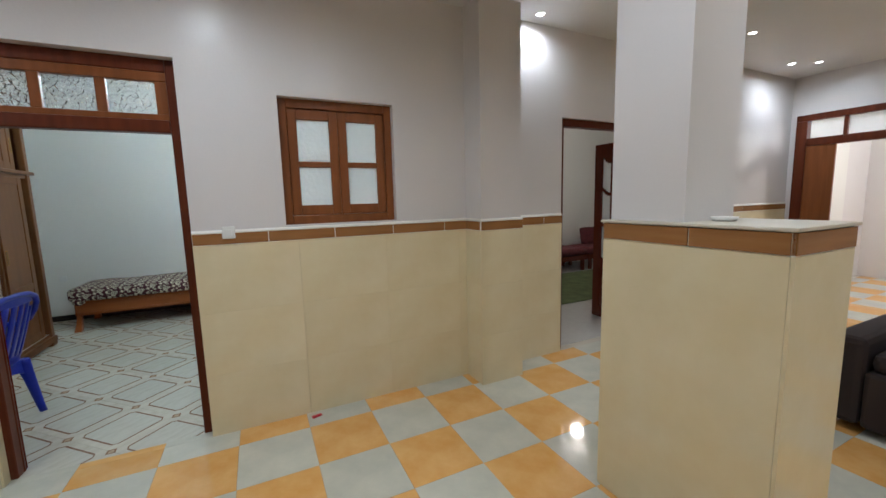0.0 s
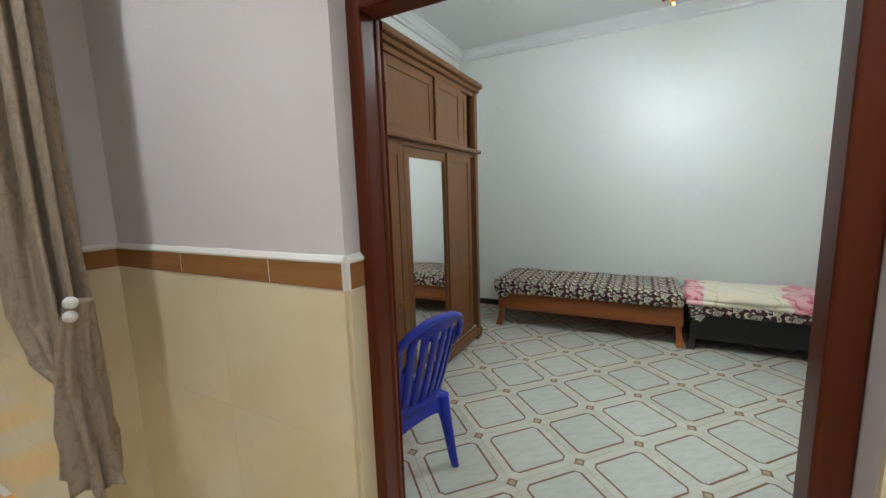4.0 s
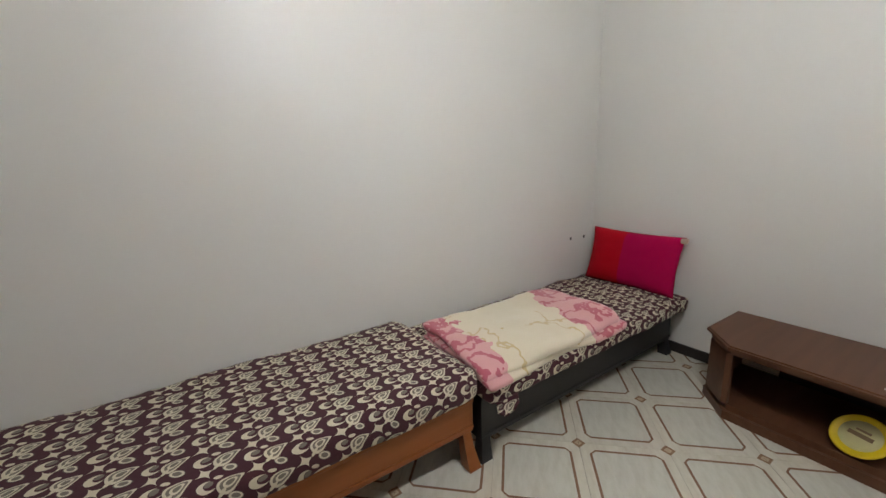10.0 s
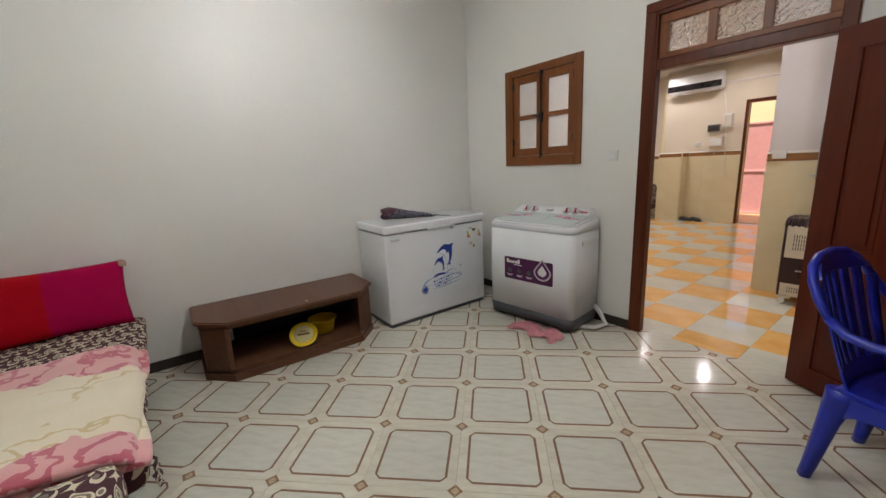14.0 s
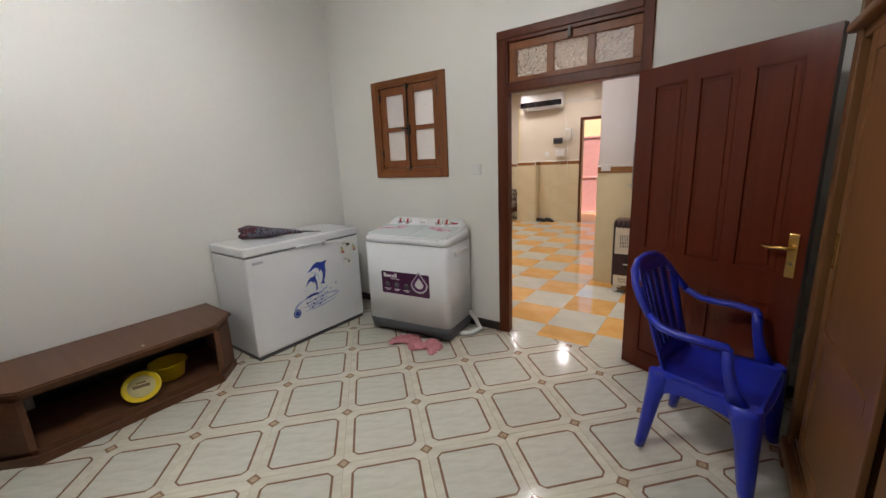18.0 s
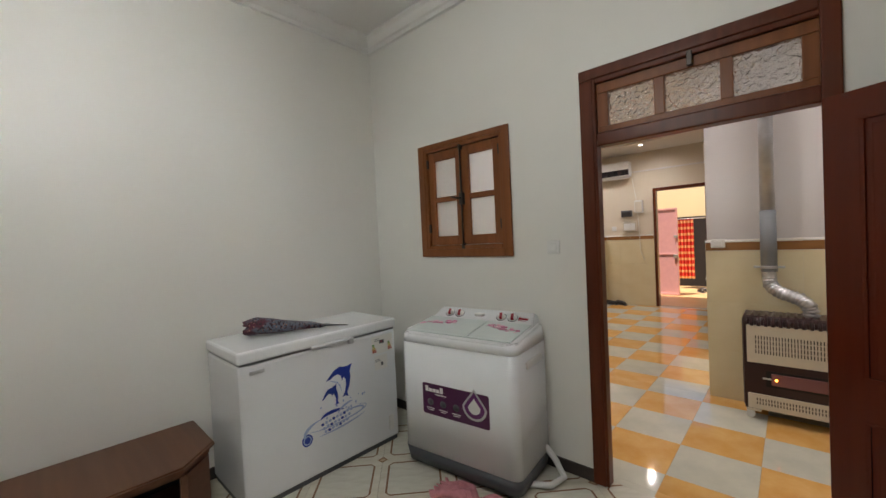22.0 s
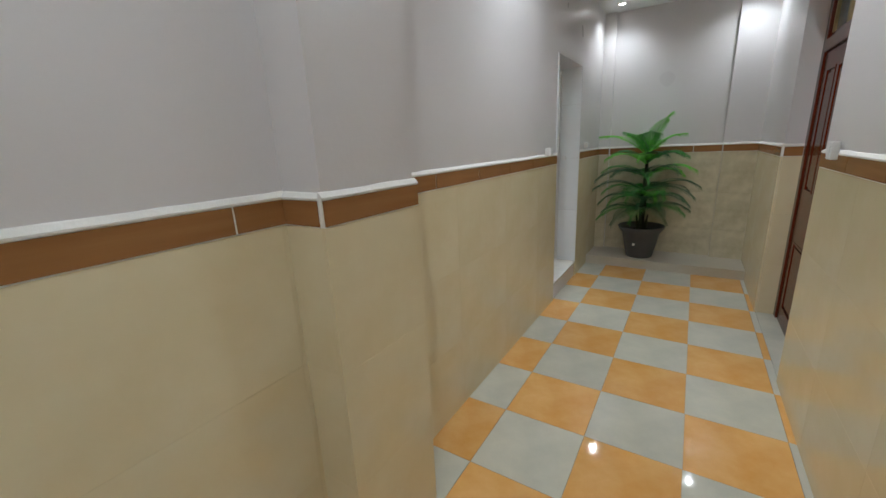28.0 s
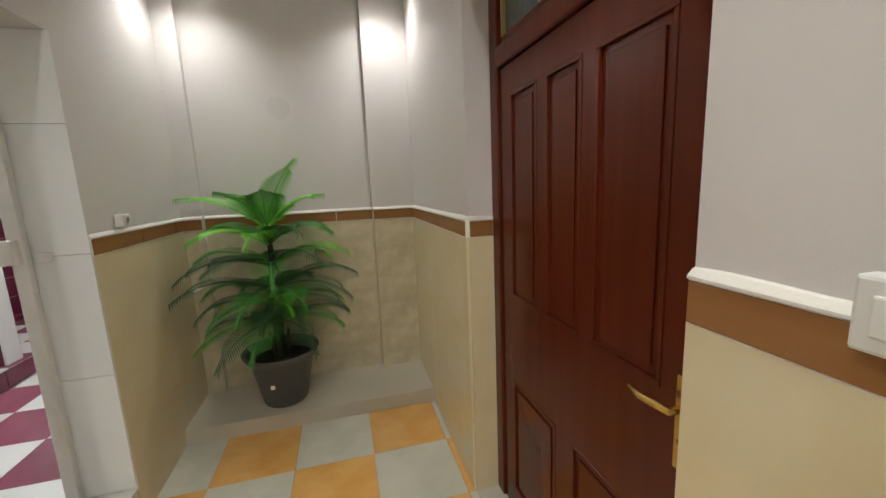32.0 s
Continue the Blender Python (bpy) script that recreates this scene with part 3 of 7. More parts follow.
# corridor door: closed, panelled, with transom
door4 = tagged(new("door_3"), "closed glossy red-brown panelled door with transom", "door", kind="structure")
y0, y1 = CN + 0.115, CN + 0.2
part("frame_post", bx(D4A, y0, 0, D4A + 0.08, y1, D4T - 0.04, bevel=0.006), WOODR, door4)
part("frame_post", bx(D4B - 0.08, y0, 0, D4B, y1, D4T - 0.04, bevel=0.006), WOODR, door4)
part("frame_head", bx(D4A, y0, D4T - 0.04, D4B, y1, D4T, bevel=0.006), WOODR, door4)
part("transom_bar", bx(D4A + 0.08, y0 - 0.008, 1.98, D4B - 0.08, y1, 2.06, bevel=0.008), WOODR, door4)
m = Mat("dark_transom_glass", (0.10, 0.12, 0.12), 0.15)
m.bump(m.noise(60, 3), 0.5, 0.01)
s = part("transom_sash", boxes([(D4A + 0.08, y0 + 0.02, 2.06, D4B - 0.08, y0 + 0.06, 2.10), (D4A + 0.08, y0 + 0.02, 2.32, D4B - 0.08, y0 + 0.06, D4T - 0.04)], 0.004), WOODR, door4)
w = (D4B - D4A - 0.16) / 3
GOLD = plain("gold_bead", (0.45, 0.34, 0.15), 0.4)
for k in range(3):
    a = D4A + 0.08 + k * w
    part("pane", bx(a + 0.02, y0 + 0.036, 2.10, a + w - 0.02, y0 + 0.042, 2.32), m.m, s)
    part("bead", boxes([(a + 0.006, y0 + 0.018, 2.10, a + 0.02, y0 + 0.058, 2.32), (a + w - 0.02, y0 + 0.018, 2.10, a + w - 0.006, y0 + 0.058, 2.32)], 0.003), GOLD, s)
w = D4B - D4A - 0.166
L4 = [(0.1, 0.12, w / 2 - 0.05, 0.66), (w / 2 + 0.05, 0.12, w - 0.1, 0.66), (0.1, 1.04, 0.31, 1.86), (0.37, 1.04, 0.57, 1.86), (0.63, 1.04, w - 0.1, 1.86)]
leaf = panel_leaf(door4, w, 1.97, 0.045, L4, WOODR, pose(D4A + 0.083, y0 + 0.012, 0.006))
lever(leaf, w - 0.03, 1.0, 0.0, -1, -1)
part("threshold", bx(D4A, CN, -0.01, D4B, y1, 0.003), GREYT, door4)
# Added near-black sheet that stands for the unlit gap behind the leaf.
structure("wall_behind_door", bx(D4A, y1 + 0.02, 0, D4B, y1 + 0.04, D4T), DARK, "near-black sheet added in the gap behind the closed door", "wall")

# entrance door with the porch behind it
door3 = tagged(new("door_4"), "open brown wooden entrance door with glazed leaf", "door", kind="structure")
part("frame_post", bx(D3A, HSO - 0.12, 0, D3A + 0.05, HSO + 0.02, D3T, bevel=0.004), WOODF, door3)
part("frame_post", bx(D3B - 0.05, HSO - 0.12, 0, D3B, HSO + 0.02, D3T, bevel=0.004), WOODF, door3)
part("frame_head", bx(D3A + 0.05, HSO - 0.12, D3T - 0.06, D3B - 0.05, HSO + 0.02, D3T, bevel=0.004), WOODF, door3)
glazed_leaf(door3, 0.76, 2.19, pose(D3A + 0.03, HSO + 0.03, 0.01, 0, 0, 97), WOODF, FROST)
PORCH = paint("porch_paint", (0.84, 0.72, 0.42), 0.6)
PFLOOR = plain("porch_floor", (0.62, 0.42, 0.22), 0.35, 0, 0.2, 3)
structure("wall_porch", boxes([(-1.6, -6.6, 0, 2.3, -6.45, 2.7), (-1.6, -6.45, 0, -1.45, HSO - 0.2, 2.7), (2.15, -6.45, 0, 2.3, HSO - 0.2, 2.7)]), PORCH, "yellow painted porch walls in daylight", "wall")
structure("floor_porch", bx(-1.6, -6.6, -0.12, 2.3, HSO - 0.2, -0.004), PFLOOR, "terracotta porch floor", "floor")
PINKM = plain("pink_metal", (0.66, 0.36, 0.37), 0.4)
gate = thing("metal_gate", "pink painted sheet metal gate standing open in the porch", "gate")
part("sheet", bx(0.67, -4.62, 0.03, 1.15, -4.60, 1.95), PINKM, gate)
part("gate_frame", boxes([(0.65, -4.64, 0.01, 0.69, -4.58, 1.97), (1.13, -4.64, 0.01, 1.17, -4.58, 1.97), (0.69, -4.635, 1.93, 1.13, -4.585, 1.97), (0.69, -4.635, 0.92, 1.13, -4.585, 0.96), (0.69, -4.635, 0.01, 1.13, -4.585, 0.05)], 0.004), PINKM, gate)
part("latch", bx(0.65, -4.58, 0.85, 0.74, -4.55, 0.93, bevel=0.005), STEEL, gate)
part("bolt", bx(0.65, -4.58, 1.3, 0.72, -4.555, 1.36, bevel=0.005), STEEL, gate)
m = Mat("striped_cloth", (0.6, 0.05, 0.03), 0.8)
sep = m.node("ShaderNodeSeparateXYZ", {0: m.obj()})
st = m.math("FRACT", m.math("MULTIPLY", sep.outputs[2], 6.5))
m.set("Base Color", m.mix(m.math("GREATER_THAN", st, 0.6), (0.62, 0.03, 0.02), (0.75, 0.42, 0.18)))
cur = thing("door_curtain", "red and orange striped cloth curtain hung in the porch", "curtain")
bm = bmesh.new()
rows = [[bm.verts.new((0.56 + 0.40 * i / 24, -5.9 + 0.035 * math.sin(i * 1.4), z)) for i in range(25)] for z in (0.25, 0.9, 1.72)]
for a, b in zip(rows, rows[1:]):
    for i in range(24):
        bm.faces.new((a[i], a[i + 1], b[i + 1], b[i]))
c = part("cloth", bm, m.m, cur)
c.modifiers.new("thick", "SOLIDIFY").thickness = 0.004
bm = bmesh.new()
tube(bm, [(0.30, -5.9, 1.74), (1.00, -5.9, 1.74)], 0.012, 8)
part("rod", bm, STEEL, cur)
# Flat near-black sheet in place of the doorway's shade; the wall stays closed.
structure("porch_opening", bx(0.25, -6.44, 0, 1.05, -6.40, 1.8), DARK, "near-black sheet for the shaded doorway behind the striped curtain", "door")
rail = thing("handrail", "white painted metal stair handrail in the porch", "handrail")
bm = bmesh.new()
tube(bm, [(0.0, -3.6, 0.5), (-0.1, -4.9, 1.35)], 0.02, 8)
part("rail", bm, WPLAS, rail)
for k in range(4):
    bm = bmesh.new()
    y = -3.65 - k * 0.36
    tube(bm, [(-0.01 - k * 0.025, y, 0), (-0.01 - k * 0.025, y, 0.52 + k * 0.235)], 0.011, 8)
    part("post", bm, WPLAS, rail)

# ---- wall tiles of hall and corridor ----
TH = 0.012
tile_meshes = {}


def wall_tiles(parent, a, b, out, rows, mat, name, w, gap=0.0025, t=TH, bevel=0.0015, stagger=0.0):
    """Rows (z0, z1) of tiles, w wide, along a wall face from a to b; out is the way the face looks."""
    a, b = Vector((*a, 0)), Vector((*b, 0))
    length = (b - a).length
    d = (b - a).normalized()
    o = Vector((*out, 0))
    turn = Matrix((d, o, Vector((0, 0, 1)))).transposed().to_4x4()
    for j, (z0, z1) in enumerate(rows):
        x = 0.0
        while x < length - 0.012:
            ww = min(w if x or not (stagger and j % 2) else w * stagger, length - x)
            key = (round(ww, 3), round(z1 - z0, 3), mat.name, t)
            if key not in tile_meshes:
                bm = bmesh.new()
                box(bm, gap / 2, 0, gap / 2, ww - gap / 2, t, z1 - z0 - gap / 2)
                tile_meshes[key] = mesh_of(name, bm, mat)
            ob = new(name, tile_meshes[key])
            ob.parent = parent
            ob.matrix_basis = Matrix.Translation(a + d * x + Vector((0, 0, z0))) @ turn
            x += ww


MOTTLE = glazed("mottled_wall_tile", (0.52, 0.46, 0.31), (0.70, 0.63, 0.46), 0.2, 7.0, 1.0, 0.03)


def dado(parent, a, b, out, top=1.36, bead=True, tile=DADO):
    wall_tiles(parent, a, b, out, [(0.0, 0.42), (0.42, 0.84), (0.84, top - 0.075)], tile, "wall_tile", 0.63, gap=0.0007)
    wall_tiles(parent, a, b, out, [(top - 0.075, top)], PLANE, "border_tile", 0.44, gap=0.006, t=TH + 0.003)
    run = (Vector(b) - Vector(a)).length
    turned = Matrix((((b[0] - a[0]) / run, out[0], 0, a[0]), ((b[1] - a[1]) / run, out[1], 0, a[1]), (0, 0, 1, 0), (0, 0, 0, 1)))
    part("border_bedding", bx(0.001, 0, top - 0.076, run - 0.001, TH + 0.0005, top - 0.0005, m=turned), PUTTY, parent)
    if bead:
        av, bv, o = Vector((*a, 0)), Vector((*b, 0)), Vector((*out, 0))
        d = (bv - av).normalized()
        turn = Matrix((d, o, Vector((0, 0, 1)))).transposed().to_4x4()
        bm = bmesh.new()
        n = max(2, int((bv - av).length / 0.06))
        prof = [(0, 0.0), (TH + 0.004, 0.0), (TH + 0.004, 0.005), (0.006, 0.016), (0, 0.019)]
        rings = []
        for i in range(n + 1):
            x = (bv - av).length * i / n
            k = 1 + 0.25 * noise.noise((x * 9 + a[0] * 3, a[1], 1))
            rings.append([bm.verts.new(turn @ Vector((x, p * (0.8 + 0.2 * k), h * k))) for p, h in prof])
        for r, s in zip(rings, rings[1:]):
            for k in range(len(prof) - 1):
                bm.faces.new((r[k], r[k + 1], s[k + 1], s[k]))
        bm.faces.new(rings[0])
        bm.faces.new(rings[-1][::-1])
        ob = part("putty_bead", bm, PUTTY, parent)
        ob.matrix_basis = Matrix.Translation(av + Vector((0, 0, top)))


S_, N_, E_, W_ = (0, -1), (0, 1), (1, 0), (-1, 0)
dado(W_HN, (-2.555, HN), (DX0, HN), S_)
dado(W_HN, (DX0, HN), (DX0, FY0), E_)
dado(W_HN, (DX1, HN), (1.60, HN), S_)
dado(W_PN, (1.60, HN - TH), (1.60, 2.69), W_)
dado(W_PN, (1.60 - TH, 2.69), (1.98 + TH, 2.69), S_)
dado(W_PN, (1.98, 2.69), (1.98, HN - TH), E_)
dado(W_HN, (1.98, HN), (D2A, HN), S_)
dado(W_HN, (D2B, HN), (6.75, HN), S_)
dado(W_PC, (-2.555, 2.757), (-2.555, HN - TH), E_)
dado(W_PC, (-2.95 - TH, 2.757), (-2.555 + TH, 2.757), S_)
dado(W_PC, (-2.95, CN - TH), (-2.95, 2.757), W_)
dado(W_CN, (D4B, CN), (-2.95, CN), S_)
dado(W_CN, (END, CN), (D4A, CN), S_)
dado(W_CN, (D4A, CN), (D4A, CN + 0.115), E_)
dado(W_CS, (BAA, CS), (END, CS), N_)
dado(W_CS, (PLX0, CS), (BAB, CS), N_)
dado(W_HH, (PLX0, PLY), (PLX0, CS + TH), W_)
dado(W_HH, (PLX1 + TH, PLY), (PLX0 - TH, PLY), N_)
dado(W_HH, (PLX1, HS + TH), (PLX1, PLY), E_)
dado(W_HH, (HEX + TH, HS), (PLX1, HS), N_)
dado(W_HW, (HEX, HSO), (HEX, HS), E_)
dado(W_CE, (END, CS + TH), (END, NY0), E_, tile=MOTTLE)
dado(W_CE, (END - 0.05, NY0), (END - 0.05, NY1), E_, tile=MOTTLE)
dado(W_CE, (END, NY1), (END, CN - TH), E_, tile=MOTTLE)
dado(W_HS, (D3B, HSO), (1.69, HSO), N_, 1.395)
dado(W_HS, (1.69, HSO), (1.69, HSO + 0.24), W_, 1.395)
dado(W_HS, (1.69, HSO + 0.24), (2.14, HSO + 0.24), N_, 1.395)
dado(W_HS, (2.19, HSO - 0.4), (6.9, HSO - 0.4), N_)
# bathroom opening: white tiled reveal and sill, and the tiled walls behind
wall_tiles(W_CS, (BAA, CS + 0.012), (BAA, CS - 0.24), E_, [(BAZ, 0.75), (0.75, 1.3), (1.3, 1.83), (1.83, BAT)], WTILE, "wall_tile", 0.6)
wall_tiles(W_CS, (BAB, CS - 0.24), (BAB, CS + 0.012), W_, [(BAZ, 0.75), (0.75, 1.3), (1.3, 1.83), (1.83, BAT)], WTILE, "wall_tile", 0.6)
structure("window_sill", bx(BAA, CS - 0.24, BAZ - 0.02, BAB, CS + 0.014, BAZ, bevel=0.003), plain("sill_stone", (0.74, 0.72, 0.66), 0.25), "raised white stone threshold of the bathroom", "threshold")
mr = [(BAZ + 0.2 * k, BAZ + 0.2 * (k + 1)) for k in range(6)]
wr = [(BAZ + 1.2 + 0.25 * k, BAZ + 1.45 + 0.25 * k) for k in range(6)]
wall_tiles(W_BA, (-9.15, CS - 0.24), (-9.15, -1.1), E_, mr, MAROON, "wall_tile", 0.4, 0.006, stagger=0.5)
wall_tiles(W_BA, (-9.15, CS - 0.24), (-9.15, -1.1), E_, wr, WTILE, "wall_tile", 0.4, 0.006)
wall_tiles(W_BA, (-9.15, -1.1), (-5.2, -1.1), N_, mr, MAROON, "wall_tile", 0.4, 0.006, stagger=0.5)
wall_tiles(W_BA, (-9.15, -1.1), (-5.2, -1.1), N_, wr, WTILE, "wall_tile", 0.4, 0.006)
# the raised shower part with its dividing wall and rounded edge
W_SH = structure("wall_shower", boxes([(-7.85, -0.9, BAZ + 0.14, -7.7, -0.3, 2.9), (-9.15, -1.1, BAZ - 0.02, -7.2, -0.25, BAZ + 0.14)]), WTILE, "shower divider and raised shower floor, tiled", "wall")
wall_tiles(W_SH, (-7.7, -0.3), (-7.7, -0.9), E_, [(z0 + 0.14, z1 + 0.14) for z0, z1 in mr], MAROON, "wall_tile", 0.4, 0.006)
wall_tiles(W_SH, (-7.85, -0.3), (-7.7, -0.3), N_, [(BAZ + 0.14, BAZ + 1.34), (BAZ + 1.34, 2.7)], WTILE, "wall_tile", 0.4, 0.004)
wall_tiles(W_SH, (-7.2, -0.25), (-9.15, -0.25), N_, [(BAZ, BAZ + 0.14)], MAROON, "wall_tile", 0.4, 0.006)
wall_tiles(W_SH, (-7.2, -1.1), (-7.2, -0.25), E_, [(BAZ, BAZ + 0.14)], MAROON, "wall_tile", 0.4, 0.006)
tap = thing("tap", "white wall tap with a curved spout in the shower", "tap")
bm = bmesh.new()
tube(bm, [(-8.95, -0.6, 0.85), (-8.8, -0.6, 0.85), (-8.72, -0.6, 0.8), (-8.7, -0.55, 0.7), (-8.66, -0.45, 0.68), (-8.62, -0.35, 0.72)], 0.018, 8)
tube(bm, [(-9.14, -0.6, 0.85), (-8.95, -0.6, 0.85)], 0.018, 8)
part("spout", bm, WPLAS, tap)
part("valve", bx(-8.97, -0.64, 0.83, -8.9, -0.56, 0.94, bevel=0.012), WPLAS, tap)
bd = tagged(new("door_5"), "white metal bathroom door frame", "door", kind="structure")
part("frame_post", bx(BAA + 0.014, CS - 0.24, BAZ, BAA + 0.05, CS - 0.19, BAT - 0.02, bevel=0.004), WPLAS, bd)
part("frame_post", bx(BAB - 0.05, CS - 0.24, BAZ, BAB - 0.014, CS - 0.19, BAT - 0.02, bevel=0.004), WPLAS, bd)
part("frame_head", bx(BAA + 0.05, CS - 0.24, BAT - 0.06, BAB - 0.05, CS - 0.19, BAT - 0.02, bevel=0.004), WPLAS, bd)
part("lock_box", bx(BAA + 0.05, CS - 0.27, 1.28, BAA + 0.085, CS - 0.2, 1.38, bevel=0.006), WPLAS, bd)
part("latch", bx(BAA + 0.015, CS - 0.17, 1.28, BAA + 0.04, CS - 0.12, 1.32, bevel=0.005), WPLAS, bd)
# corridor end step
STONE = paint("beige_stone", (0.58, 0.53, 0.43), 0.35, 0.25, 0.2)
structure("step", boxes([(END, CS + 0.012, 0, -6.715, CN - 0.012, 0.1), (END - 0.05, NY0, 0, END, NY1, 0.1)]), STONE, "low beige stone step at the corridor's end", "step")

# ---- bedroom furniture ----
# wardrobe: carcass, two tiers of sliding doors, mirror in the middle
def wardrobe():
    x0, x1, ya, yb = BW + 0.012, -2.213, 3.67, 5.90
    t = thing("wardrobe", "large brown wooden sliding-door wardrobe with mirror, one door open", "wardrobe")
    part("plinth", boxes([(x0, ya - 0.02, 0.03, x1 + 0.03, yb + 0.03, 0.10)], 0.012), WARD, t)
    for y in (ya, (ya + yb) / 2, yb - 0.12):
        part("foot", bx(x1 - 0.12, y, 0, x1 + 0.035, y + 0.12, 0.045, bevel=0.012), WARD, t)
    part("side", bx(x0, ya, 0.10, x1, ya + 0.03, 2.50), WARD, t)
    part("side", bx(x0, yb - 0.03, 0.10, x1, yb, 2.50), WARD, t)
    part("back", bx(x0, ya + 0.03, 0.10, x0 + 0.015, yb - 0.03, 2.50), WARD, t)
    part("post", bx(x1 - 0.05, ya - 0.012, 0.10, x1 + 0.012, ya + 0.055, 2.50, bevel=0.008), WARD, t)
    part("post", bx(x1 - 0.05, yb - 0.055, 0.10, x1 + 0.012, yb + 0.012, 2.50, bevel=0.008), WARD, t)
    part("ledge", bx(x1 - 0.06, ya - 0.03, 1.915, x1 + 0.04, yb + 0.045, 1.952, bevel=0.01), WARD, t)
    part("shelf", bx(x0 + 0.02, ya + 0.03, 1.89, x1 - 0.06, yb - 0.03, 1.915), WARD, t)
    part("bottom", bx(x0 + 0.02, ya + 0.03, 0.10, x1 - 0.005, yb - 0.03, 0.125), WARD, t)
    part("cornice", boxes([(x0, ya - 0.03, 2.50, x1 + 0.03, yb + 0.03, 2.54), (x0, ya - 0.05, 2.54, x1 + 0.06, yb + 0.05, 2.59)], 0.01), WARD, t)
    part("rail", boxes([(x1 - 0.045, ya + 0.055, 1.88, x1 - 0.002, yb - 0.055, 1.915), (x1 - 0.045, ya + 0.055, 2.46, x1 - 0.002, yb - 0.055, 2.50)]), WARD, t)
    part("track", boxes([(x1 - 0.04, ya + 0.055, 0.125, x1 - 0.034, yb - 0.055, 0.137), (x1 - 0.018, ya + 0.055, 0.125, x1 - 0.012, yb - 0.055, 0.137)]), STEEL, t, "aluminium sliding track")
    for y in (4.40, 5.30):
        part("divider", bx(x0 + 0.02, y, 0.125, x1 - 0.06, y + 0.02, 2.50), WARD, t)

    def sliding(y0, y1, z0, z1, xf, mirror, split, left):
        f = 0.075
        if mirror:
            d = part("door", bx(xf - 0.015, y0 + f, z0 + f, xf - 0.008, y1 - f, z1 - f), MIRROR, t, "sliding door with tall mirror")
        else:
            d = part("door", bx(xf - 0.016, y0 + f, z0 + f, xf - 0.007, y1 - f, z1 - f), WARD, t)
        for q in ((y0, z0, y0 + f, z1), (y1 - f, z0, y1, z1)):
            part("stile", bx(xf - 0.02, q[0], q[1], xf, q[2], q[3], bevel=0.003), WARD, d)
        for q in ((y0 + f, z1 - f, y1 - f, z1), (y0 + f, z0, y1 - f, z0 + f)) + (((y0 + f, 0.70, y1 - f, 0.76),) if split else ()):
            part("cross_rail", bx(xf - 0.02, q[0], q[1], xf, q[2], q[3], bevel=0.003), WARD, d)
        hy = y0 + f / 2 if left else y1 - f / 2
        hz = 1.08 if z0 < 1 else (z0 + z1) / 2
        part("handle", boxes([(xf - 0.002, hy - 0.016, hz - 0.07, xf + 0.004, hy - 0.009, hz + 0.07), (xf - 0.002, hy + 0.009, hz - 0.07, xf + 0.004, hy + 0.016, hz + 0.07), (xf - 0.002, hy - 0.009, hz + 0.063, xf + 0.004, hy + 0.009, hz + 0.07), (xf - 0.002, hy - 0.009, hz - 0.07, xf + 0.004, hy + 0.009, hz - 0.063)], 0.001), BRASS, d, "recessed brass finger pull")
        part("handle_recess", bx(xf - 0.001, hy - 0.009, hz - 0.063, xf + 0.002, hy + 0.009, hz + 0.063), BRASSD, d)

    sliding(3.82, 4.535, 0.14, 1.88, x1 - 0.004, False, True, True)
    sliding(4.572, 5.288, 0.14, 1.88, x1 - 0.026, True, False, True)
    sliding(5.235, 5.75, 0.14, 1.88, x1 - 0.004, False, True, True)
    sliding(3.74, 4.35, 1.955, 2.46, x1 - 0.004, False, False, False)
    sliding(4.345, 5.06, 1.955, 2.46, x1 - 0.026, False, False, True)
    sliding(5.05, 5.56, 1.955, 2.46, x1 - 0.004, False, False, True)
    sliding(5.30, 5.74, 1.955, 2.46, x1 - 0.026, False, False, False)
    for z in (0.62, 1.15, 1.5):
        part("inner_shelf", bx(x0 + 0.02, ya + 0.035, z, x1 - 0.1, 4.39, z + 0.018), WARD, t)
    return t


wardrobe()
rnd = random.Random(4)
for z, n in ((0.126, 3), (0.638, 4), (1.168, 3), (1.518, 2)):
    for k in range(n):
        c = rnd.choice([(0.3, 0.28, 0.26), (0.12, 0.1, 0.12), (0.25, 0.2, 0.1), (0.2, 0.05, 0.04)])
        o = part("folded_cloth", bx(-2.75, 3.72, z + 0.055 * k, -2.36 + 0.03 * rnd.random(), 4.15, z + 0.052 + 0.055 * k, bevel=0.018), plain("cloth", c, 0.9))
        tagged(o, "folded piece of clothing stacked inside the wardrobe", "clothes", "clothes in the wardrobe")

# mattress cloth: cream and grey paisley drops on dark maroon
m = Mat("paisley_cloth", (0.2, 0.15, 0.13), 0.85)
nz = m.node("ShaderNodeTexNoise", {"Vector": m.obj(), "Scale": 7.0, "Detail": 2.0})
sx = m.node("ShaderNodeSeparateXYZ", {0: m.obj()})
sn = m.node("ShaderNodeSeparateXYZ", {0: nz.outputs["Color"]})
U = m.math("MULTIPLY", m.math("MULTIPLY_ADD", sn.outputs[0], 0.03, sx.outputs[0]), 1 / 0.138)
V = m.math("MULTIPLY", m.math("ADD", m.math("MULTIPLY_ADD", sn.outputs[1], 0.03, sx.outputs[1]), sx.outputs[2]), 1 / 0.116)
V = m.math("ADD", V, m.math("MULTIPLY", m.math("FLOOR", U), 0.5))
CU, CV = m.math("FRACT", U), m.math("FRACT", V)
BG, LT, GR = (0.058, 0.006, 0.016), (0.70, 0.64, 0.48), (0.19, 0.165, 0.135)


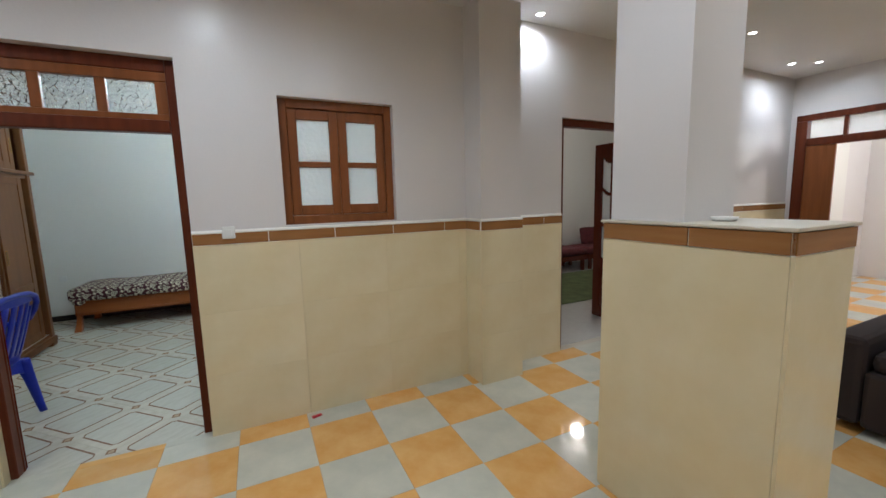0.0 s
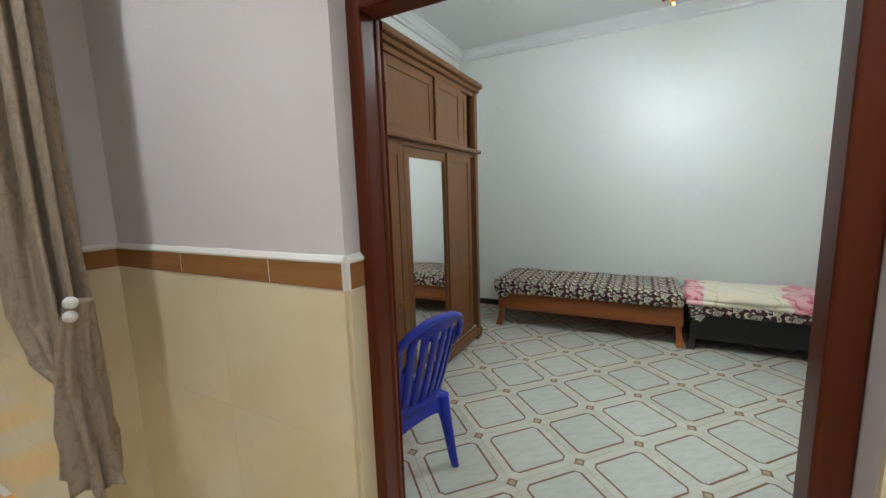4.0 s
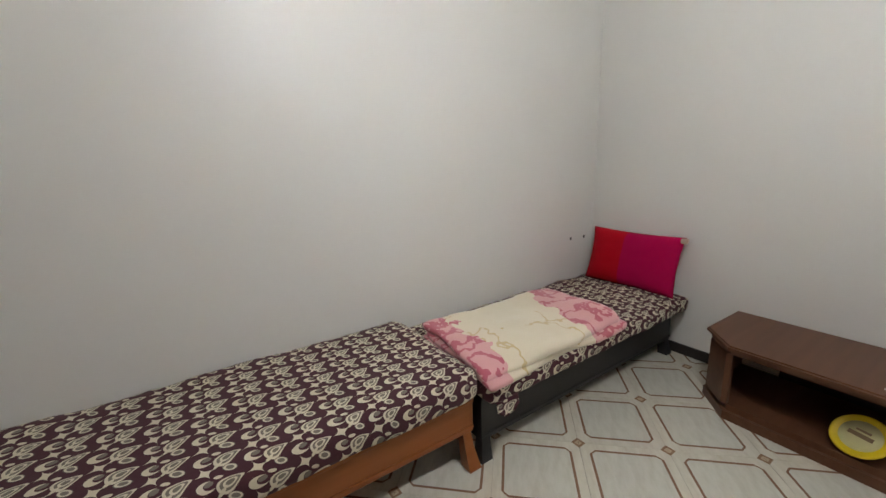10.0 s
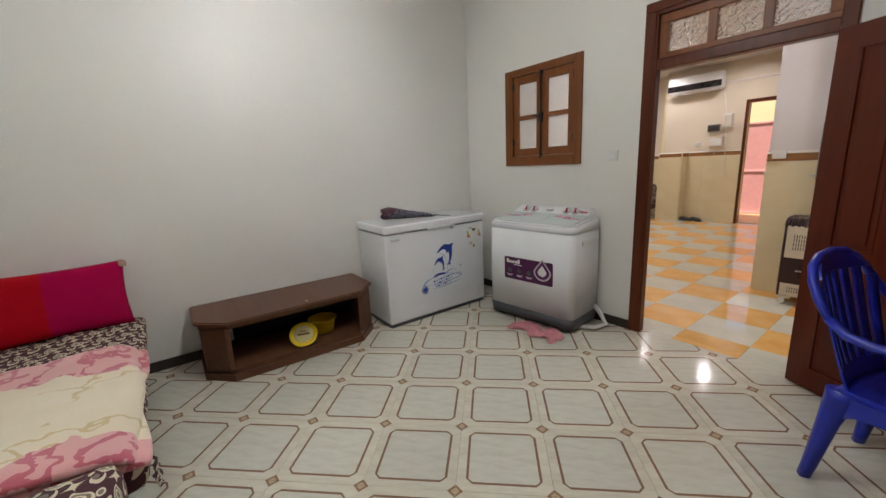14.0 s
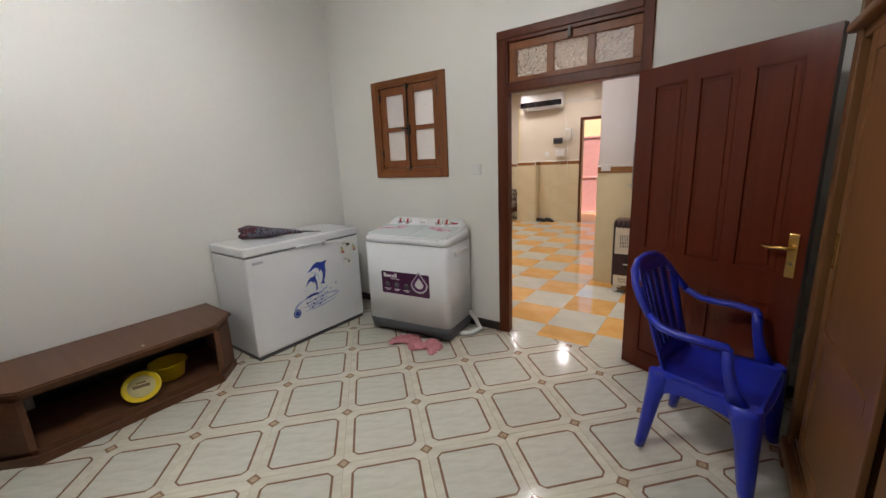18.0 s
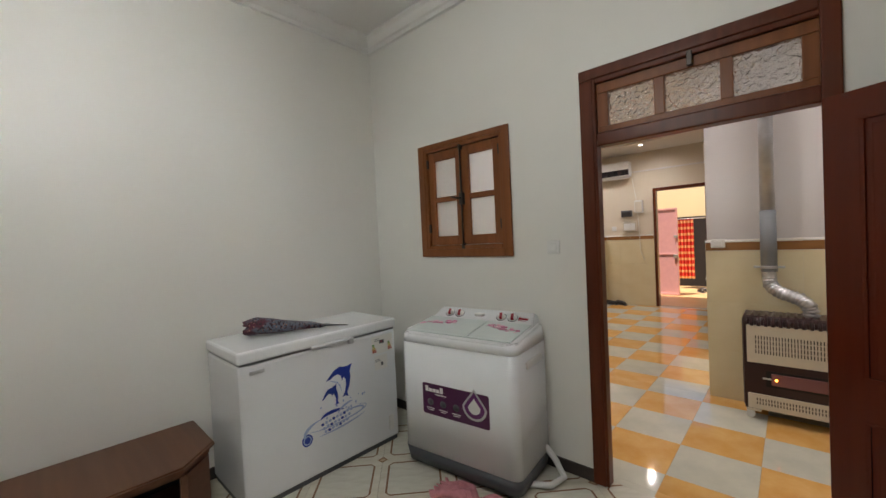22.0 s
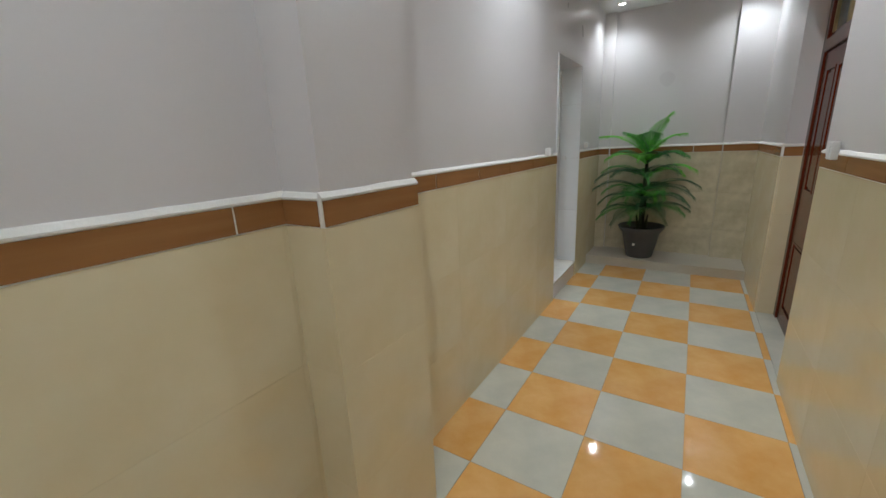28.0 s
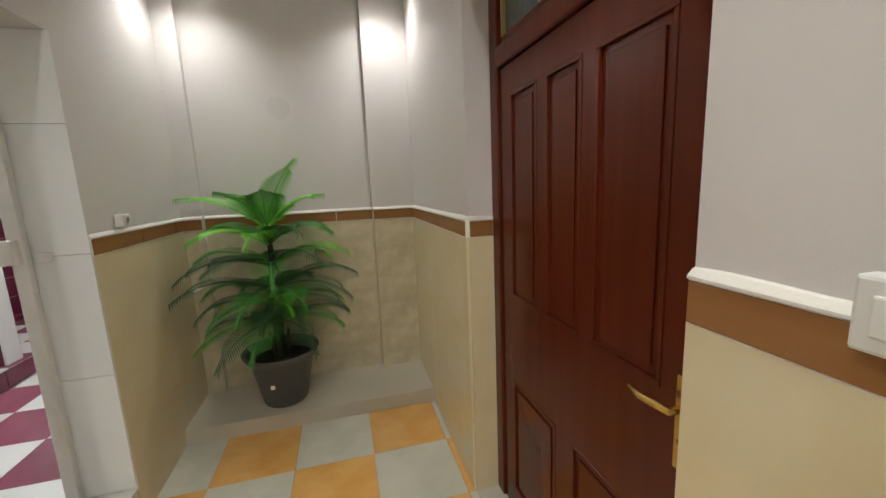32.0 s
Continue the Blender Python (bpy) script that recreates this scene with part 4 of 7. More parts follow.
def local(cx, cy, turn, kx=1.0, ky=1.0):
    """Coordinates round a motif's middle, turned, in units of the motif."""
    a = m.math("SUBTRACT", CU, cx)
    b = m.math("SUBTRACT", CV, cy)
    c, s = math.cos(turn), math.sin(turn)
    p = m.math("ADD", m.math("MULTIPLY", a, c / kx), m.math("MULTIPLY", b, s / kx))
    q = m.math("ADD", m.math("MULTIPLY", a, -s / ky), m.math("MULTIPLY", b, c / ky))
    return p, q


def radius(p, q):
    return m.math("SQRT", m.math("ADD", m.math("MULTIPLY", p, p), m.math("MULTIPLY", q, q)))


def less(v, k):
    return m.math("LESS_THAN", v, k)


col = BG
# large grey drop with a cream rim, bent at its tip
p, q = local(0.70, 0.62, 0.6, 0.30, 0.20)
q = m.math("ADD", q, m.math("MULTIPLY", m.math("MULTIPLY", p, p), 0.45))
q = m.math("DIVIDE", q, m.math("SUBTRACT", 1.05, m.math("MULTIPLY", p, 0.6)))
r = radius(p, q)
col = m.mix(less(r, 1.0), col, LT)
col = m.mix(less(r, 0.76), col, GR)
col = m.mix(less(m.math("ABSOLUTE", m.math("SUBTRACT", r, 0.42)), 0.10), col, LT)
# cream star with hollow sides
p, q = local(0.26, 0.25, 0.35, 0.24, 0.27)
star = m.math("ADD", m.math("SQRT", m.math("ABSOLUTE", p)), m.math("SQRT", m.math("ABSOLUTE", q)))
col = m.mix(less(star, 1.05), col, LT)
# crescent, hook and small drops
p, q = local(0.24, 0.74, -0.5, 0.21, 0.19)
moon = m.math("MULTIPLY", less(radius(p, q), 1.0), m.math("GREATER_THAN", radius(m.math("SUBTRACT", p, 0.35), m.math("SUBTRACT", q, 0.3)), 0.72))
col = m.mix(moon, col, LT)
p, q = local(0.30, 0.80, 0.4, 0.10, 0.08)
col = m.mix(less(radius(p, q), 1.0), col, GR)
p, q = local(0.74, 0.15, -0.8, 0.18, 0.12)
r = radius(p, q)
col = m.mix(less(r, 1.0), col, GR)
col = m.mix(less(m.math("ABSOLUTE", m.math("SUBTRACT", r, 0.72)), 0.16), col, LT)
p, q = local(0.52, 0.40, 0.9, 0.13, 0.05)
col = m.mix(less(radius(p, q), 1.0), col, LT)
p, q = local(0.50, 0.93, -0.4, 0.10, 0.06)
col = m.mix(less(radius(p, q), 1.0), col, LT)
m.set("Base Color", m.mix(m.math("MULTIPLY", m.noise(120, 3), 0.22), col, (0.12, 0.09, 0.08)))
m.bump(m.noise(300, 2), 0.25, 0.002)
PAISLEY = m.m


def cushion(x0, y0, z0, x1, y1, z1, seed, lump=0.012, cells=(34, 14)):
    """A soft, slightly uneven slab with rounded edges."""
    bm = bmesh.new()
    bmesh.ops.create_cube(bm, size=1)
    bmesh.ops.transform(bm, verts=bm.verts, matrix=Matrix.Translation(((x0 + x1) / 2, (y0 + y1) / 2, (z0 + z1) / 2)) @ Matrix.Diagonal((x1 - x0, y1 - y0, z1 - z0, 1)))
    for k in range(1, cells[0]):
        bmesh.ops.bisect_plane(bm, geom=bm.verts[:] + bm.edges[:] + bm.faces[:], plane_co=(x0 + (x1 - x0) * k / cells[0], 0, 0), plane_no=(1, 0, 0))
    for k in range(1, cells[1]):
        bmesh.ops.bisect_plane(bm, geom=bm.verts[:] + bm.edges[:] + bm.faces[:], plane_co=(0, y0 + (y1 - y0) * k / cells[1], 0), plane_no=(0, 1, 0))
    for f in (0.25, 0.5, 0.75):
        bmesh.ops.bisect_plane(bm, geom=bm.verts[:] + bm.edges[:] + bm.faces[:], plane_co=(0, 0, z0 + (z1 - z0) * f), plane_no=(0, 0, 1))
    r = min(0.05, (z1 - z0) / 2)
    for v in bm.verts:
        c = v.co
        q = Vector((min(max(c.x, x0 + r), x1 - r), min(max(c.y, y0 + r), y1 - r), min(max(c.z, z0 + r), z1 - r)))
        d = c - q
        if d.length > 1e-6:
            c = q + d.normalized() * r
        n = noise.noise((c.x * 4 + seed, c.y * 4, c.z * 5)) + 0.6 * noise.noise((c.x * 11 + seed, c.y * 11, c.z * 9))
        up = 1.0 if c.z > z0 + (z1 - z0) * 0.4 else 0.4
        v.co = c + Vector((0.5 * n, 0.5 * n, n * up)) * lump
    for f in bm.faces:
        f.smooth = True
    return bm


def curved_leg(bm, x, y, h, sx, sy):
    """A tapered leg that sweeps out at its foot."""
    last = None
    for k in range(7):
        f = k / 6
        w = 0.035 - 0.012 * math.sin(f * math.pi * 0.9)
        ox = sx * 0.03 * (1 - f) ** 2
        oy = sy * 0.03 * (1 - f) ** 2
        ring = [bm.verts.new((x + ox + a * w, y + oy + b * w, h * f)) for a, b in ((-1, -1), (1, -1), (1, 1), (-1, 1))]
        if last:
            for i in range(4):
                bm.faces.new((last[i], last[(i + 1) % 4], ring[(i + 1) % 4], ring[i]))
        else:
            bm.faces.new(ring[::-1])
        last = ring
    bm.faces.new(last)


def bench_bed(name, label, x0, x1, yf, yb, wood, z0, z1, legh):
    t = thing(name, label, "bed", group="beds along the wall")
    part("front_rail", bx(x0, yf, z0, x1, yf + 0.03, z1, bevel=0.003), wood, t)
    part("moulding", bx(x0, yf - 0.008, z1 - 0.03, x1, yf, z1 - 0.008, bevel=0.003), wood, t)
    part("moulding", bx(x0, yf - 0.006, z0 + 0.02, x1, yf, z0 + 0.035, bevel=0.002), wood, t)
    part("back_rail", bx(x0, yb - 0.03, z0, x1, yb, z1), wood, t)
    part("end_rail", bx(x0, yf + 0.03, z0, x0 + 0.03, yb - 0.03, z1), wood, t)
    part("end_rail", bx(x1 - 0.03, yf + 0.03, z0, x1, yb - 0.03, z1), wood, t)
    part("slats", bx(x0 + 0.03, yf + 0.03, z1 - 0.04, x1 - 0.03, yb - 0.03, z1 - 0.015), wood, t)
    for x, sx in ((x0 + 0.04, -1), (x1 - 0.04, 1)):
        for y, sy in ((yf + 0.035, -1), (yb - 0.04, 0)):
            bm = bmesh.new()
            curved_leg(bm, x, y, legh, sx * (0 if x1 > 1.4 and sx > 0 else 1), sy)
            part("leg", bm, wood, t)
    return t


bench_bed("bed", "low orange-brown wooden bed frame with curved legs", -2.14, -0.31, 6.325, 7.03, BEDW, 0.20, 0.385, 0.37)


def mattress(label, q, seed, lump, corner):
    t = thing("mattress", label, "mattress", group="mattresses")
    part("cover", cushion(*q, seed, lump), PAISLEY, t)
    x, y, z = corner
    bm = bmesh.new()
    n = 10
    g = [[bm.verts.new((x + 0.13 * i / n, y - 0.012 - 0.02 * abs(noise.noise((i * 0.4, j * 0.5, seed))) - 0.01 * j / n, z - (0.05 + 0.035 * math.sin(math.pi * i / n)) * j / n)) for j in range(n + 1)] for i in range(n + 1)]
    for i in range(n):
        for j in range(n):
            bm.faces.new((g[i][j], g[i + 1][j], g[i + 1][j + 1], g[i][j + 1])).smooth = True
    o = part("loose_corner", bm, PAISLEY, t, "loose tucked corner of the paisley cloth")
    o.modifiers.new("thick", "SOLIDIFY").thickness = 0.004
    return t


mattress("thin mattress in brown and cream paisley cloth on the bed", (-2.19, 6.265, 0.385, -0.305, 7.045, 0.545), 3, 0.012, (-2.13, 6.27, 0.43))
bench_bed("bed", "low black-painted wooden bed frame", -0.25, 1.565, 6.335, 7.03, BLACKW, 0.10, 0.36, 0.30)
mattress("thin paisley mattress sagging over the black bed", (-0.29, 6.215, 0.355, 1.575, 7.045, 0.475), 9, 0.015, (-0.27, 6.22, 0.40))

# folded blanket
m = Mat("blanket_cloth", (0.75, 0.68, 0.52), 0.95)
sep = m.node("ShaderNodeSeparateXYZ", {0: m.obj()})
big = m.noise(4.5, 4)
pink = m.math("GREATER_THAN", m.math("ADD", sep.outputs[0], m.math("MULTIPLY", big, 0.5)), 0.71)
pink2 = m.math("LESS_THAN", m.math("ADD", sep.outputs[0], m.math("MULTIPLY", big, 0.35)), 0.02)
gold = m.math("MULTIPLY", m.math("LESS_THAN", m.math("ABSOLUTE", m.math("SUBTRACT", m.noise(3.2, 3, off=2.0), 0.5)), 0.010), m.math("GREATER_THAN", m.noise(1.7, 1, off=5.0), 0.45))
rose = m.math("LESS_THAN", m.math("ABSOLUTE", m.math("SUBTRACT", m.noise(7.0, 3, off=8.0), 0.5)), 0.035)
col = m.mix(m.span(m.noise(2.0, 3), 0.3, 0.7), (0.78, 0.70, 0.54), (0.72, 0.62, 0.46))
col = m.mix(m.math("MULTIPLY", gold, 0.6), col, (0.55, 0.36, 0.08))
pc = m.mix(rose, (0.72, 0.36, 0.36), (0.55, 0.12, 0.16))
col = m.mix(m.math("MAXIMUM", pink, pink2), col, pc)
m.set("Base Color", col)
m.set("Sheen Weight", 0.4)
m.bump(m.noise(160, 3), 0.5, 0.004)
BLANKET = m.m
bl = thing("blanket", "folded cream and pink flowered plush blanket on the bed", "blanket")
for k, (q, s) in enumerate((((-0.30, 6.21, 0.462, 0.76, 6.83, 0.502), 2), ((-0.27, 6.24, 0.492, 0.73, 6.80, 0.532), 5), ((-0.29, 6.22, 0.522, 0.75, 6.82, 0.567), 8))):
    bm = cushion(*q, s, 0.016, (30, 18))
    for v in bm.verts:
        x, y = v.co.x, v.co.y
        v.co.y += 0.018 * math.sin(7 * x + 1.7 * k) * (1 if y < 6.5 else 0.3)
        v.co.x += 0.02 * math.sin(8 * y + 2.3 * k)
        v.co.z -= 0.045 * max(0.0, (6.30 - y) / 0.09) ** 1.5 * (1 if k else 0.2)
    part("fold", bm, BLANKET, bl)

# pillow: red and magenta, leaning in the corner
m = Mat("pillow_cloth", (0.6, 0.0, 0.06), 0.9)
m.set("Specular IOR Level", 0.15)
sep = m.node("ShaderNodeSeparateXYZ", {0: m.obj()})
m.set("Base Color", m.mix(m.span(sep.outputs[1], 0.04, 0.05), (0.42, 0.002, 0.06), (0.48, 0.004, 0.013)))
m.bump(m.noise(220, 2), 0.3, 0.002)
bm = bmesh.new()
n = 22
grid = {}
for s in (1, -1):
    for i in range(n + 1):
        for j in range(n + 1):
            u, w = i / n * 2 - 1, j / n * 2 - 1
            th = 0.075 * (max(0.0, (1 - u ** 4)) * max(0.0, (1 - w ** 4))) ** 0.6
            edge = i in (0, n) or j in (0, n)
            if edge and s < 0:
                grid[s, i, j] = grid[1, i, j]
                continue
            pinch = 1 - 0.06 * (1 - abs(w)) * abs(u) - 0.0
            wr = 0.006 * noise.noise((u * 3, w * 3, s))
            grid[s, i, j] = bm.verts.new((s * th + wr, u * 0.36 * (1 - 0.05 * (1 - w * w)), w * 0.215 * (1 - 0.06 * (1 - u * u))))
    for i in range(n):
        for j in range(n):
            f = bm.faces.new((grid[s, i, j], grid[s, i + 1, j], grid[s, i + 1, j + 1], grid[s, i, j + 1]))
            f.smooth = True
p = thing("pillow", "bright red and magenta pillow leaning in the corner", "pillow", pose(1.455, 6.615, 0.68, 0, 14, 0) @ Matrix.Diagonal((1, 0.98, 1.0, 1)))
part("cover", bm, m.m, p)
part("corner_fold", bx(-0.02, -0.375, 0.17, 0.02, -0.33, 0.21, bevel=0.012), plain("beige_cloth", (0.45, 0.33, 0.24), 0.9), p, "beige lining at the corner")

# television stand with cut corners
def tv_stand():
    m = pose(1.012, 4.67, 0, 0, 0, -1.4)
    t = thing("tv_stand", "low brown wooden television stand with cut corners, empty top", "stand", m)
    L, D = 1.26, 0.555
    cut = 0.16

    def outline(g):
        return [(-g, cut - g * 0.4), (-g, L - cut + g * 0.4), (cut - g * 0.4, L + g), (D, L + g), (D, -g), (cut - g * 0.4, -g)]
    bm = bmesh.new()
    prism(bm, outline(0.035), 0.41, 0.44)
    bmesh.ops.bevel(bm, geom=[e for e in bm.edges if abs(e.verts[0].co.z - e.verts[1].co.z) < 1e-5], offset=0.009, segments=2, affect="EDGES")
    part("top", bm, TVW, t)
    bm = bmesh.new()
    prism(bm, outline(0.01), 0.385, 0.41)
    part("moulding", bm, TVW, t)
    bm = bmesh.new()
    prism(bm, outline(0.0), 0.05, 0.085)
    part("bottom", bm, TVW, t)
    bm = bmesh.new()
    prism(bm, outline(0.02), 0.0, 0.05)
    part("plinth", bm, TVW, t)
    for y0, y1 in ((0.0, 0.03), (L - 0.03, L)):
        part("side", bx(cut, y0, 0.085, D, y1, 0.385), TVW, t)
    bm = bmesh.new()
    prism(bm, [(0.0, cut), (0.0, cut - 0.03), (cut - 0.03, 0.0), (cut, 0.0), (cut, 0.03), (0.03, cut)], 0.085, 0.385)
    part("corner_post", bm, TVW, t)
    bm = bmesh.new()
    prism(bm, [(0.0, L - cut), (0.03, L - cut), (cut, L - 0.03), (cut, L), (cut - 0.03, L), (0.0, L - cut + 0.03)], 0.085, 0.385)
    part("corner_post", bm, TVW, t)
    # Back panel near-black: the shade inside the stand is put into its colour.
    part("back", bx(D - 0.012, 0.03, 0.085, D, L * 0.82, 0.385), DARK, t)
    part("knob", bx(0.03, 0.55, 0.44, 0.045, 0.565, 0.446, bevel=0.002), STEEL, t)
    return t


tv_stand()
YEL = plain("yellow_plastic", (0.75, 0.55, 0.015), 0.35)
YELI = plain("yellow_label", (0.62, 0.56, 0.28), 0.5)
bowl = thing("plastic_tub", "yellow plastic tub lying in the television stand", "tub", pose(1.26, 5.06, 0.087, 0, 0, 20))
bm = bmesh.new()
lathe(bm, [(0.0, 0.0), (0.085, 0.0), (0.105, 0.10), (0.118, 0.105), (0.118, 0.115), (0.102, 0.112), (0.082, 0.008), (0.0, 0.008)], 28)
part("body", bm, YEL, bowl)
lid = thing("tub_lid", "round yellow tub lid with pale label leaning upright", "lid", Matrix.Translation((1.10, 5.27, 0.165)) @ Matrix.Scale(0.9, 4) @ Vector((-0.6, 0.2, 0.75)).to_track_quat("Z", "Y").to_matrix().to_4x4())
bm = bmesh.new()
lathe(bm, [(0.0, 0.0), (0.11, 0.0), (0.118, 0.008), (0.11, 0.014), (0.1, 0.008), (0.0, 0.008)], 28)
part("rim", bm, YEL, lid)
bm = bmesh.new()
lathe(bm, [(0.0, 0.0095), (0.082, 0.0095), (0.082, 0.006)], 28)
part("label", bm, YELI, lid)
part("print", boxes([(-0.05, -0.01, 0.0095, 0.05, 0.012, 0.011), (-0.03, 0.022, 0.0095, 0.03, 0.034, 0.011)]), plain("brown_print", (0.2, 0.12, 0.05), 0.5), lid)

# chest freezer
NAVY = plain("blue_print", (0.008, 0.035, 0.30), 0.3)
STICKW = plain("label_paper", (0.74, 0.73, 0.70), 0.45)
REDP = plain("red_print", (0.40, 0.008, 0.03), 0.35)
LBLUE = plain("pale_blue_print", (0.33, 0.42, 0.62), 0.3)


def flat(outline, y=0.0, t=0.0012):
    """A thin printed shape facing -x: outline in (along, height)."""
    bm = bmesh.new()
    prism(bm, outline, 0, t, m=Matrix(((0, 0, -1, y), (-1, 0, 0, 0), (0, 1, 0, 0), (0, 0, 0, 1))))
    return bm


def freezer():
    m = pose(1.035, 4.53, 0, 0, 0, -1.0) @ Matrix.Diagonal((1, 1, 1.06, 1))
    t = thing("chest_freezer", "white chest freezer with blue dolphin print, lid closed", "freezer", m)
    # local: x into the wall, y towards south is negative
    L, D = 1.11, 0.545
    part("body", bx(0, -L, 0.03, D, 0, 0.79, bevel=0.012), WHITE, t)
    part("base", bx(0.012, -L + 0.01, 0.0, D - 0.01, -0.01, 0.03), DGREY, t)
    part("lid", bx(-0.012, -L - 0.008, 0.802, D, 0.008, 0.868, bevel=0.014), WHITE, t)
    part("seal", bx(0.005, -L + 0.006, 0.79, D - 0.01, -0.006, 0.803), GREYP, t, "grey rubber seal")
    part("handle", bx(-0.03, -0.715, 0.795, -0.01, -0.42, 0.815, bevel=0.008), WHITE, t)
    part("lock", bx(-0.032, -0.735, 0.768, 0.001, -0.695, 0.812, bevel=0.01), STEEL, t)
    part("badge", bx(-0.006, -0.14, 0.735, 0.001, -0.055, 0.755, bevel=0.003), STEEL, t, "chrome maker's badge")
    part("vent", bx(-0.006, -1.06, 0.085, 0.001, -1.02, 0.19, bevel=0.003), WPLAS, t)
    part("sticker_sheet", bx(-0.0012, -1.085, 0.645, 0.001, -0.895, 0.768), STICKW, t, "white energy label sheet")
    part("sticker_sheet", bx(-0.0012, -1.03, 0.535, 0.001, -0.915, 0.632), STICKW, t, "white energy label sheet")
    for a in (0.90, 1.04):
        for k, c in enumerate(((0.05, 0.28, 0.06), (0.32, 0.40, 0.04), (0.60, 0.42, 0.03), (0.55, 0.14, 0.02), (0.45, 0.02, 0.02))):
            w = 0.016 + 0.005 * k
            part("energy_bar", bx(-0.0022, -a - w, 0.706 - 0.012 * k, 0.001, -a, 0.715 - 0.012 * k), plain("energy_print", c, 0.5), t)
    part("label_print", bx(-0.0022, -1.005, 0.712, 0.001, -0.965, 0.736), DGREY, t)
    part("label_print", bx(-0.0022, -0.99, 0.716, 0.001, -0.978, 0.732), REDP, t)
    part("label_print", bx(-0.0022, -0.99, 0.560, 0.001, -0.972, 0.582), DGREY, t)
    for k in range(4):
        part("small_print", bx(-0.0022, -0.96 - 0.012 * (k % 2), 0.745 - 0.011 * k - (0.12 if k > 1 else 0), 0.001, -0.92, 0.749 - 0.011 * k - (0.12 if k > 1 else 0)), GREYP, t)

    def dolphin(cx, cz, s, turn):
        """Arched over to the side: snout, crown, fin, back and tail, then back along the belly."""
        pts = [(-0.52, 0.13), (-0.36, 0.26), (-0.2, 0.40), (0.0, 0.47), (0.2, 0.42), (0.34, 0.43), (0.5, 0.46), (0.43, 0.34), (0.39, 0.24), (0.41, 0.05), (0.36, -0.2), (0.26, -0.42), (0.30, -0.55), (0.17, -0.50), (0.06, -0.52), (0.16, -0.40), (0.22, -0.2), (0.22, 0.0), (0.15, 0.12), (0.08, 0.0), (0.05, 0.16), (-0.06, 0.24), (-0.2, 0.23), (-0.36, 0.15)]
        c, n = math.cos(turn), math.sin(turn)
        return [(cx + s * (x * c - z * n), cz + s * (x * n + z * c)) for x, z in pts][::-1]

    def sweep(pts, w):
        """A tapering brush stroke along points (along, height)."""
        n = len(pts)
        up, down = [], []
        for i, p in enumerate(pts):
            q, r = pts[min(i + 1, n - 1)], pts[max(i - 1, 0)]
            dx, dz = q[0] - r[0], q[1] - r[1]
            l = math.hypot(dx, dz) or 1.0
            h = w * math.sin(math.pi * (i + 0.35) / (n - 0.3)) * 0.5
            up.append((p[0] - dz / l * h, p[1] + dx / l * h))
            down.append((p[0] + dz / l * h, p[1] - dx / l * h))
        return (up + down[::-1])[::-1]
    part("dolphin_print", flat(dolphin(0.625, 0.545, 0.20, 0.0)), NAVY, t)
    part("dolphin_print", flat(dolphin(0.555, 0.465, 0.125, 0.3)), NAVY, t)
    part("belly_line", flat(sweep([(0.545, 0.572), (0.575, 0.556), (0.605, 0.545), (0.625, 0.515), (0.635, 0.475)], 0.008)), LBLUE, t)
    rr = random.Random(3)
    oval = lambda cx, cz, a, b, t0, t1, lean: [(cx + a * math.cos(radians(t0 + (t1 - t0) * k / 14)), cz + b * math.sin(radians(t0 + (t1 - t0) * k / 14)) + lean * math.cos(radians(t0 + (t1 - t0) * k / 14))) for k in range(15)]
    for k, (q, w, mt) in enumerate(((oval(0.60, 0.325, 0.225, 0.035, 200, 410, 0.01), 0.009, LBLUE), (oval(0.63, 0.318, 0.17, 0.028, -60, 100, 0.01), 0.012, LBLUE), (oval(0.50, 0.285, 0.14, 0.07, 100, 215, 0.0), 0.02, LBLUE), (oval(0.62, 0.29, 0.22, 0.03, 220, 330, 0.02), 0.01, LBLUE), (oval(0.57, 0.345, 0.10, 0.03, 170, 40, 0.0), 0.022, NAVY), (oval(0.66, 0.37, 0.06, 0.02, 190, 20, 0.02), 0.014, LBLUE))):
        part("splash_print", flat(sweep(q, w), 0.0, 0.0012 + 0.0001 * k), mt, t)
    for row in range(3):
        for k in range(9 - row):
            a = 0.475 + 0.027 * k + 0.01 * row
            z = 0.318 - 0.026 * row + 0.0035 * k + rr.uniform(-0.003, 0.003)
            part("script_print", flat([(a, z - 0.005), (a + 0.014, z - 0.008), (a + 0.021, z + 0.004), (a + 0.010, z + 0.011), (a - 0.001, z + 0.006)], 0.0, 0.002), LBLUE if (k + row) % 3 else NAVY, t)
    for k in range(16):
        a, z = 0.38 + 0.45 * rr.random(), 0.365 + rr.uniform(-0.02, 0.06)
        r = rr.uniform(0.003, 0.008)
        part("drop_print", flat([(a + r * math.cos(i * 1.047), z + 1.3 * r * math.sin(i * 1.047)) for i in range(6)], 0.0, 0.0014), LBLUE, t)
    for r, h, mt in ((0.036, 0.0012, NAVY), (0.027, 0.0017, LBLUE), (0.02, 0.0022, NAVY)):
        part("round_print", flat([(0.376 + r * math.cos(i * math.pi / 10), 0.262 + r * math.sin(i * math.pi / 10)) for i in range(20)], 0.0, h), mt, t)
    return t


